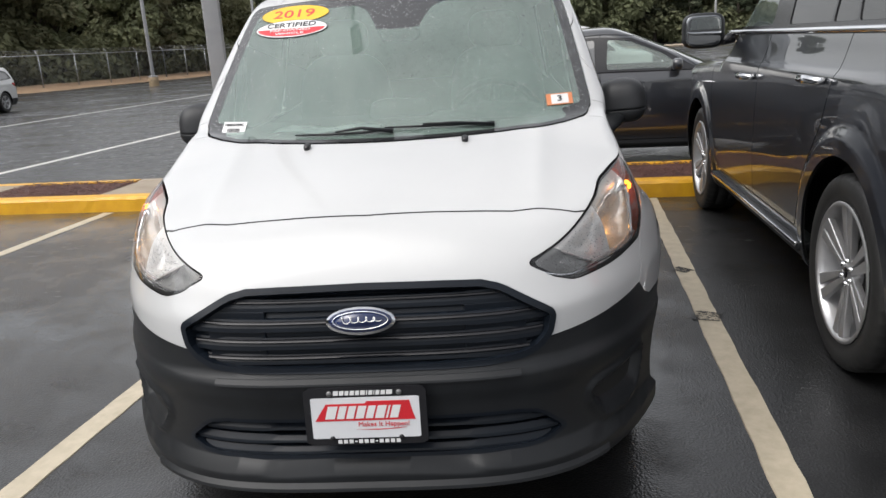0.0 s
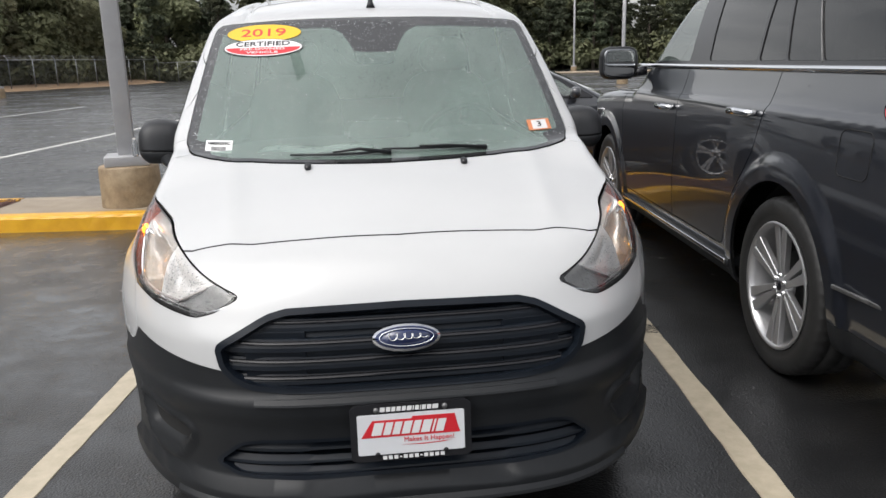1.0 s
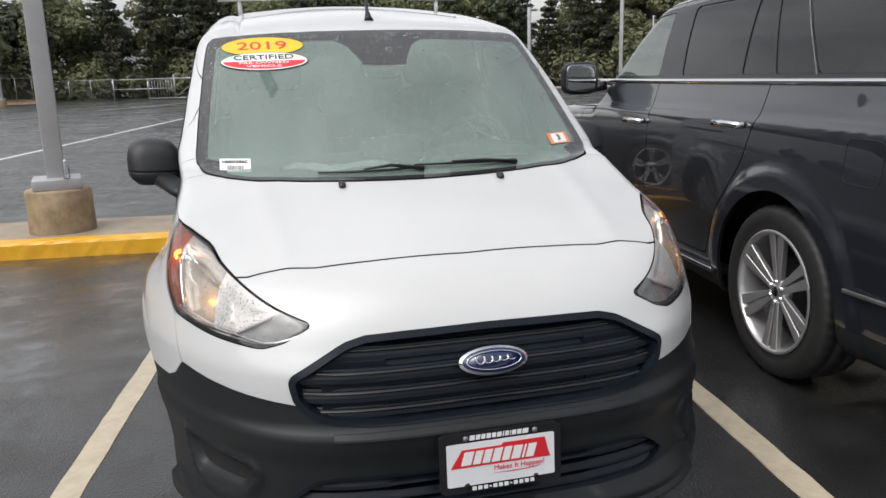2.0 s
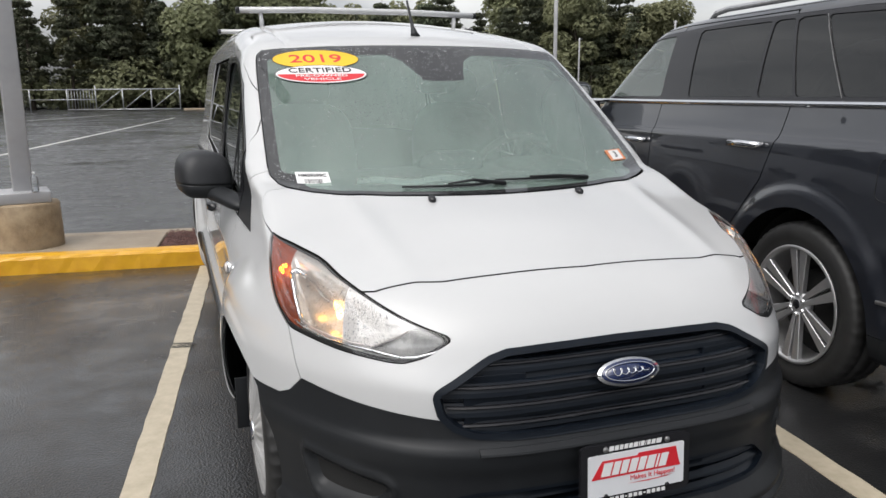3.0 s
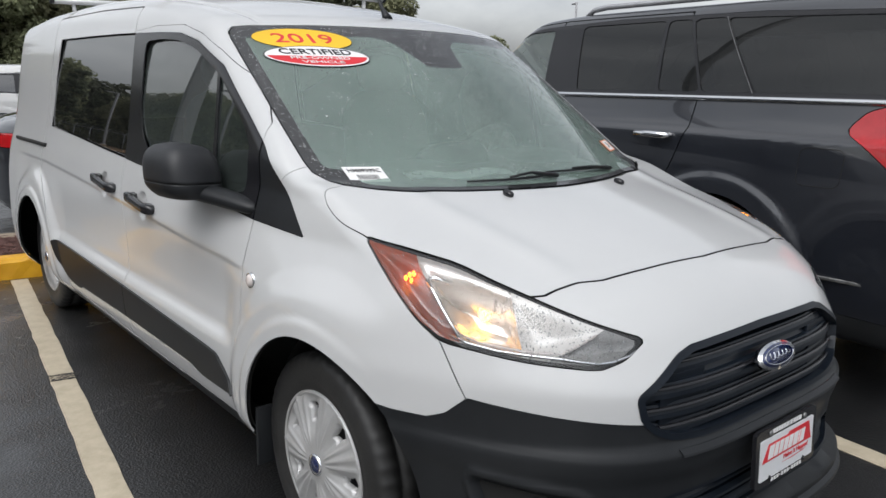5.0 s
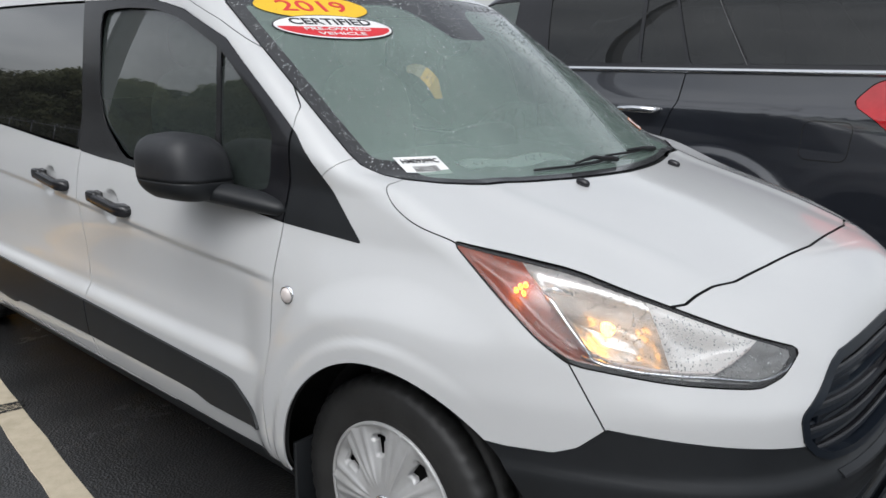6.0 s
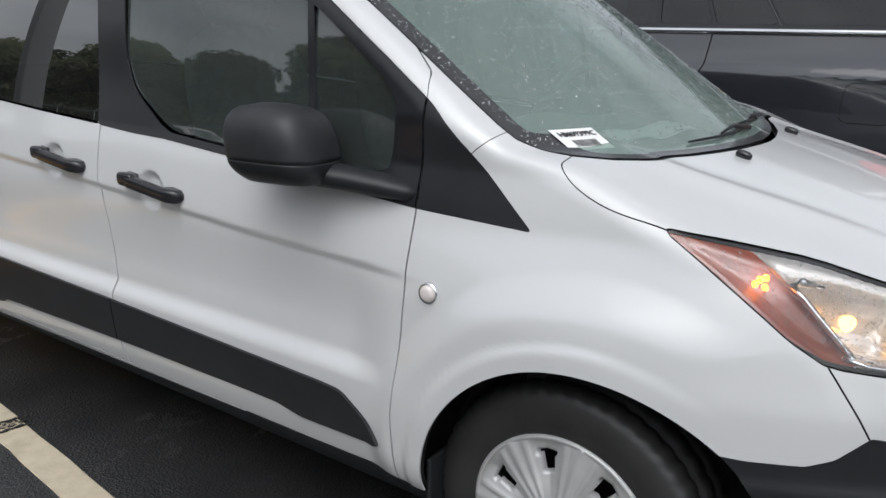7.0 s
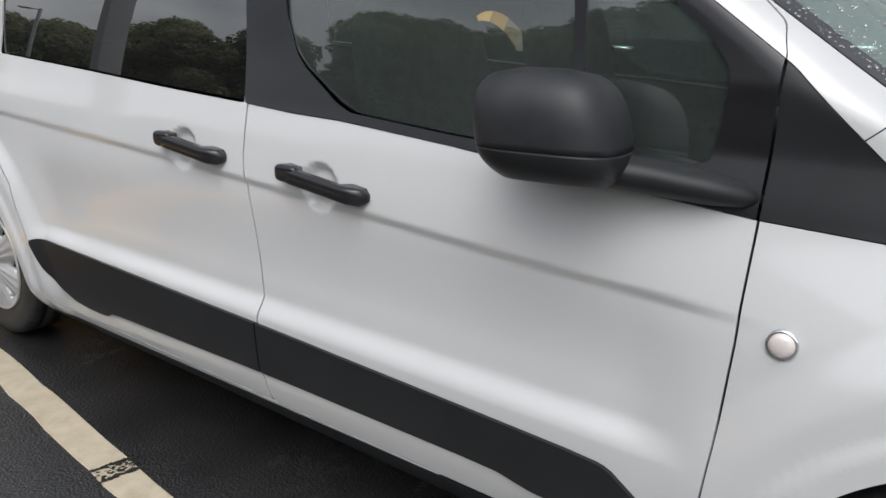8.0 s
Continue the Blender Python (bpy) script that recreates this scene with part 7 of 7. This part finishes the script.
def fence_run(x0, y0, x1, y1, h=2.35, arms=True, step=3.0, rails=(1.0,)):
    f = tagged(empty("chain_fence"), "tall galvanised chain link fence with barbed wire arms" if arms else "lower galvanised chain link fence", "fence", group="car park fence")
    a, b = Vector((x0, y0, 0)), Vector((x1, y1, 0))
    n = max(1, round((b - a).length / step))
    d = (b - a).normalized()
    side = Vector((-d.y, d.x, 0))
    for i in range(n + 1):
        p = a.lerp(b, i / n)
        part("post", tube([p, p + Vector((0, 0, h))], 0.035, 6), M_GALV, f)
        if arms:
            part("barb_arm", tube([p + Vector((0, 0, h)), p + side * 0.25 + Vector((0, 0, h + 0.33))], 0.022, 5), M_GALV, f)
    for k in rails:
        part("top_rail", tube([a + Vector((0, 0, h * k)), b + Vector((0, 0, h * k))], 0.03, 6), M_GALV, f)
    if arms:
        for t in (0.4, 0.7, 1.0):
            part("barbed_wire", tube([a + side * 0.25 * t + Vector((0, 0, h + 0.33 * t)), b + side * 0.25 * t + Vector((0, 0, h + 0.33 * t))], 0.006, 4), M_GALV, f)
    # mesh of thin diagonal wires
    v, t = [], []
    L = (b - a).length
    gap, w = 0.22, 0.006
    for s in (-1, 1):
        x = -h
        while x < L + h:
            lo, hi = (x, 0.0), (x + h, h)
            q0, q1 = max(0.0, -x / h) if s > 0 else max(0.0, (x + h - L) / h), min(1.0, (L - x) / h) if s > 0 else min(1.0, (x + h) / h)
            if q1 > q0:
                pts = []
                for q in (q0, q1):
                    xx = x + h * q if s > 0 else x + h * (1 - q)
                    pts.append(a + d * min(max(xx, 0), L) + Vector((0, 0, h * q)))
                k = len(v)
                e = Vector((0, 0, w))
                v += [pts[0] - e, pts[1] - e, pts[1] + e, pts[0] + e]
                t.append((k, k + 1, k + 2, k + 3))
            x += gap
    ob = mesh_object("wire_mesh", np.array([tuple(p) for p in v]), np.array(t), M_GALV, f, "fine wire mesh", smooth=False)
    tagged(ob, kind="stuff")
    return f


def build_gate():
    g = tagged(empty("cantilever_gate"), "pale cantilever sliding gate of steel tube with braces", "gate")
    p = lambda s, z: (-13.0 + 13.0 * s, 78.5 - 4.6 * s, z)
    h = 1.95
    for z in (0.15, h):
        part("gate_rail", tube([p(0.25, z), p(1.0, z)], 0.06, 6), M_GALV, g)
    for s in (0.25, 0.44, 0.62, 0.81, 1.0):
        part("gate_post", tube([p(s, 0.1), p(s, h + (0.35 if s in (0.44, 1.0) else 0))], 0.06, 6), M_GALV, g)
    for s in (0.44, 0.62, 0.81):
        part("gate_brace", tube([p(s, 0.15), p(s + 0.18, h)], 0.04, 6), M_GALV, g)
    for i in range(9):
        s = 0.26 + 0.18 * i / 9
        part("gate_bar", tube([p(s, 0.15), p(s, h)], 0.025, 5), M_GALV, g)
    part("gate_rail", tube([p(0.0, 1.05), p(0.44, 1.05)], 0.045, 6), M_GALV, g)
    part("gate_rail", tube([p(0.0, h), p(0.25, h)], 0.045, 6), M_GALV, g)
    part("gate_post", tube([p(0.0, 0), p(0.0, h)], 0.06, 6), M_GALV, g)
    ob = part("far_kerb", tube([(0.3, 73.5, 0.08), (30, 66, 0.08), (60, 52, 0.08)], 0.14, 6), M_CONCRETE)
    tagged(ob, "low pale concrete kerb at the far edge", "kerb", kind="structure")


def build_far_edge():
    build_posts()
    fence_run(-38.0, 33.0, -30.6, 47.0)
    fence_run(-30.6, 47.0, -26.0, 62.0)
    fence_run(-26.0, 62.0, -20.0, 84.0)
    fence_run(-20.0, 84.0, -13.0, 78.5, h=2.0, arms=False)
    build_gate()
    # sandy verge inside the fence and soil under the trees
    bm = bmesh.new()
    inner = [(-36.0, 33.0), (-28.2, 47.0), (-23.6, 62.0), (-18.4, 80.0)]
    outer = [(-40.5, 33.0), (-33.0, 47.0), (-29.0, 63.0), (-23.0, 88.0)]
    a = [bm.verts.new((x, y, 0.02)) for x, y in inner]
    b = [bm.verts.new((x, y, 0.35)) for x, y in outer]
    for i in range(3):
        bm.faces.new((a[i], a[i + 1], b[i + 1], b[i]))
    bmesh.ops.subdivide_edges(bm, edges=bm.edges[:], cuts=6, use_grid_fill=True)
    for v in bm.verts:
        v.co.z += 0.08 * noise.noise(v.co * 0.35)
    tagged(part("verge", bm, M_VERGE), "sandy verge along the fence", "verge", kind="structure")


build_far_edge()

# ---- trees ----
def foliage(name, dark, light):
    m, nt, p, out = base_mat(name)
    geo = nt.nodes.new("ShaderNodeNewGeometry")
    oi = nt.nodes.new("ShaderNodeObjectInfo")
    cr = ramp_node(nt, dark, light, 0.0, 1.0)
    hsv = nt.nodes.new("ShaderNodeHueSaturation")
    mr = nt.nodes.new("ShaderNodeMapRange")
    mr.inputs["To Min"].default_value, mr.inputs["To Max"].default_value = 0.475, 0.52
    mv = nt.nodes.new("ShaderNodeMapRange")
    mv.inputs["To Min"].default_value, mv.inputs["To Max"].default_value = 0.7, 1.25
    links(nt, (geo.outputs["Random Per Island"], cr.inputs["Fac"]), (cr.outputs["Color"], hsv.inputs["Color"]), (oi.outputs["Random"], mr.inputs["Value"]), (mr.outputs["Result"], hsv.inputs["Hue"]),
          (oi.outputs["Random"], mv.inputs["Value"]), (mv.outputs["Result"], hsv.inputs["Value"]), (hsv.outputs["Color"], p.inputs["Base Color"]))
    p.inputs["Roughness"].default_value = 0.6
    p.inputs["Specular IOR Level"].default_value = 0.3
    tl = nt.nodes.new("ShaderNodeBsdfTranslucent")
    ms = nt.nodes.new("ShaderNodeMixShader")
    ms.inputs["Fac"].default_value = 0.48
    links(nt, (hsv.outputs["Color"], tl.inputs["Color"]), (p.outputs[0], ms.inputs[1]), (tl.outputs[0], ms.inputs[2]), (ms.outputs[0], out.inputs["Surface"]))
    return m


M_LEAF = foliage("broad_leaves", (0.185, 0.195, 0.112), (0.250, 0.255, 0.148))
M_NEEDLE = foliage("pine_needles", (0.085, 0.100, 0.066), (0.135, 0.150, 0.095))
M_BARK = surface("grey_brown_bark", (0.05, 0.04, 0.03), (0.11, 0.09, 0.07), rough=(0.85, 0.95), scale=6, fine=25, bump=0.8, bump_dist=0.02)


def leaf_cloud(blobs, per, size, rng, droop=0.0):
    """Many small bent leaf clumps scattered through soft blobs (centre, radii)."""
    vs = []
    for c, r in blobs:
        n = int(per * (r[0] * r[1] * r[2]) ** (2 / 3))
        d = rng.normal(size=(n, 3))
        d /= np.linalg.norm(d, axis=1, keepdims=True)
        q = np.array(c) + d * np.array(r) * (rng.uniform(0.45, 1.0, (n, 1)) ** 0.5)
        s = size * rng.uniform(0.6, 1.4, (n, 1))
        nrm = d + rng.normal(size=(n, 3)) * 0.6 + np.array((0, 0, 0.8))
        nrm /= np.linalg.norm(nrm, axis=1, keepdims=True)
        a = np.cross(nrm, [0.3, 0.2, 1.0])
        a /= np.linalg.norm(a, axis=1, keepdims=True) + 1e-9
        b = np.cross(nrm, a)
        t = rng.uniform(0, 2 * np.pi, (n, 1))
        a, b = a * np.cos(t) + b * np.sin(t), b * np.cos(t) - a * np.sin(t)
        vs.append(np.stack([q - a * s, q - b * s * 0.55 + nrm * s * 0.2, q + a * s, q + b * s * 0.55 + nrm * s * 0.2], 1).reshape(-1, 3))
    v = np.concatenate(vs)
    return v, np.arange(len(v)).reshape(-1, 4)


def broad_tree(seed, h):
    rng = np.random.default_rng(seed)
    tree = empty("tree")
    trunk = tube([(0, 0, -0.2), (0.05, 0, h * 0.2), (0.0, 0.1, h * 0.45), (0.15, 0.05, h * 0.7), (0.2, 0, h * 0.86)], [0.24, 0.19, 0.15, 0.09, 0.04], 8)
    tr = part("trunk", trunk, M_BARK, tree, "grey-brown trunk and limbs")
    blobs = []
    for i in range(18):
        a, z = rng.uniform(0, 2 * np.pi), rng.uniform(0.16, 0.90)
        reach = h * 0.24 * (1.15 - abs(z - 0.5)) * rng.uniform(0.4, 1.0)
        c = (reach * np.cos(a), reach * np.sin(a), h * z)
        rr = h * rng.uniform(0.11, 0.18)
        blobs.append((c, (rr * 1.15, rr * 1.15, rr * 0.8)))
        part("limb", tube([(0.05, 0.03, h * z * 0.72), (c[0] * 0.55, c[1] * 0.55, h * z * 0.92), c], [0.07, 0.045, 0.015], 5), M_BARK, tree)
    blobs.append(((0.2, 0, h * 0.92), (h * 0.10, h * 0.10, h * 0.09)))
    v, f = leaf_cloud(blobs, 115, 0.29, rng)
    tagged(mesh_object("crown", v, f, M_LEAF, tree, "uneven green leaf crown", smooth=False), kind="stuff")
    return tree


def pine_tree(seed, h):
    rng = np.random.default_rng(seed)
    tree = empty("tree")
    part("trunk", tube([(0, 0, -0.2), (0.03, 0, h * 0.4), (0, 0.04, h * 0.75), (0, 0, h)], [0.22, 0.16, 0.09, 0.02], 8), M_BARK, tree, "tall straight pine trunk")
    blobs = []
    z = 0.26
    while z < 0.97:
        for _ in range(3):
            a = rng.uniform(0, 2 * np.pi)
            reach = h * 0.20 * (1.08 - z) ** 0.8 * rng.uniform(0.7, 1.15)
            for t in (0.45, 0.95):
                blobs.append(((reach * t * np.cos(a), reach * t * np.sin(a), h * z + 0.15 * t), (h * 0.050, h * 0.050, h * 0.026)))
            part("limb", tube([(0, 0, h * z - 0.1), (reach * np.cos(a), reach * np.sin(a), h * z + 0.12)], [0.045, 0.012], 5), M_BARK, tree)
        z += rng.uniform(0.045, 0.075)
    v, f = leaf_cloud(blobs, 220, 0.22, rng)
    tagged(mesh_object("crown", v, f, M_NEEDLE, tree, "dark needle crown", smooth=False), kind="stuff")
    return tree


def plant_woods():
    kinds = [broad_tree(1, 11.5), broad_tree(2, 10.0), pine_tree(3, 12.5), broad_tree(5, 12.5), pine_tree(6, 10.5)]
    labels = ["broad-leaved green tree at the edge of the car park"] * 2 + ["tall dark pine at the edge of the car park"] + ["broad-leaved green tree at the edge of the car park"] + ["dark pine at the edge of the car park"]
    used = [False] * len(kinds)
    rng = random.Random(8)
    spots = []
    # wood edge: behind the left fence, behind the gate, to the right, and round the far sides of the park
    edge = [(-84, -40), (-82, 0), (-72, 22), (-54, 38), (-37, 50), (-31, 64), (-26, 86), (-12, 90), (4, 88), (20, 92), (38, 90), (56, 78)]
    for row, shift, step in ((0, 0.0, 3.9), (1, 5.0, 4.6)):
        for (x0, y0), (x1, y1) in zip(edge, edge[1:]):
            L = math.hypot(x1 - x0, y1 - y0)
            n = max(1, int(L / (step if x0 < -20 else 0.8 * step)))
            nx, ny = -(y1 - y0) / L, (x1 - x0) / L
            for i in range(n):
                t = (i + rng.random() * 0.7) / n
                spots.append((x0 + (x1 - x0) * t + nx * (shift + rng.uniform(-1, 1)), y0 + (y1 - y0) * t + ny * (shift + rng.uniform(-1, 1)), rng.uniform(0.98, 1.28) * (1.10 if row else 1.0)))
    # lower, thinner trees farther right and behind the camera
    for k in range(12):
        spots.append((66 + 5 * k + rng.uniform(-2, 2), 84 - 4.5 * k + rng.uniform(-3, 3), rng.uniform(0.62, 0.8)))
    for k in range(26):
        a = math.radians(120 + 130 * k / 26)
        spots.append((75 * math.sin(a) + rng.uniform(-4, 4), 75 * math.cos(a) + rng.uniform(-4, 4), rng.uniform(0.7, 0.95)))
    # the wood beside the car park, nearer on the van's kerb side
    for k in range(17):
        spots.append((-56 + rng.uniform(-2, 2), -48 + 3.6 * k + rng.uniform(-1, 1), rng.uniform(1.35, 1.75)))
    for k in range(14):
        a = math.radians(2 + 40 * k / 13)
        r = 44 + rng.uniform(-2.5, 2.5)
        spots.append((-1 - r * math.cos(a), 2 + r * math.sin(a), rng.uniform(1.30, 1.62)))
    for x, y, s in spots:
        side = math.degrees(math.atan2(y - 2, -x))
        if x < -22 and 0 < side < 80:
            s = (math.hypot(x, y) * math.tan(math.radians(min(19.0, 6.5 + 0.21 * max(0.0, 74 - side)))) / 12.0) * (0.80 + 0.14 * s)
        else:
            s *= 0.80 if x < -48 else 0.94
        k = rng.choice((0, 0, 1, 1, 3, 3, 4) if x < -24 else (0, 1, 2, 2, 3, 4, 4))
        m = pose(x, y, 0, 0, 0, rng.uniform(0, 360)) @ Matrix.Diagonal((s, s, s, 1))
        if not used[k]:
            kinds[k].matrix_world = m
            tagged(kinds[k], labels[k], "tree", group="wood edge")
            used[k] = True
        else:
            c = copy_thing(kinds[k], pose(0, 0, 0))
            c.matrix_world = m
    # undergrowth between the trunks
    g = np.random.default_rng(12)
    blobs = []
    near_edge = [(-46, 2), (-45, 14), (-40, 24), (-34, 31)]
    pieces = list(zip(edge, edge[1:])) + list(zip(near_edge, near_edge[1:]))
    for (x0, y0), (x1, y1) in pieces:
        L = math.hypot(x1 - x0, y1 - y0)
        nx, ny = -(y1 - y0) / L, (x1 - x0) / L
        for i in range(int(L / 0.7)):
            t = g.uniform()
            d = g.uniform(-1.0, 4.5)
            r = g.uniform(1.0, 2.6)
            blobs.append(((x0 + (x1 - x0) * t + nx * d, y0 + (y1 - y0) * t + ny * d, r * 0.7 + g.uniform(0, 1.6)), (r * 1.2, r * 1.2, r)))
    v, f = leaf_cloud(blobs, 58, 0.30, g)
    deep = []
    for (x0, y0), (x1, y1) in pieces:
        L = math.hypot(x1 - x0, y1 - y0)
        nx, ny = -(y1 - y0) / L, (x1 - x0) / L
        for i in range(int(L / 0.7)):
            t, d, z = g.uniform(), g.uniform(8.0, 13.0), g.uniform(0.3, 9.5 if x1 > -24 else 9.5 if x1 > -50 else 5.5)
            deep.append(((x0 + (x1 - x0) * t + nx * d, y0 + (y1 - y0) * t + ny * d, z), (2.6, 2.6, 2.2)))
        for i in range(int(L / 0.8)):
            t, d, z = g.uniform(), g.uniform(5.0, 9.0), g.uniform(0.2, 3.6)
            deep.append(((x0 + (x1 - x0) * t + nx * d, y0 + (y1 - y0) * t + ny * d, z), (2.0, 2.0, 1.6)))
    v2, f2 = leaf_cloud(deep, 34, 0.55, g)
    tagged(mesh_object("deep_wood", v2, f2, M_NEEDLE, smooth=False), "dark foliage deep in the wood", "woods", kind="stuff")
    tagged(mesh_object("undergrowth", v, f, M_LEAF, smooth=False), "dense dark green shrubs below the trees", "shrubs", kind="stuff")
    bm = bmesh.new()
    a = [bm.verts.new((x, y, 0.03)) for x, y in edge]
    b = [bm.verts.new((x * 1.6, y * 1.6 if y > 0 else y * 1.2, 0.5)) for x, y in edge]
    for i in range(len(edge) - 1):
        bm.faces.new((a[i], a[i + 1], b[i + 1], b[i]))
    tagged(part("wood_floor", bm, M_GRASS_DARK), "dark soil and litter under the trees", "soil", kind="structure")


plant_woods()
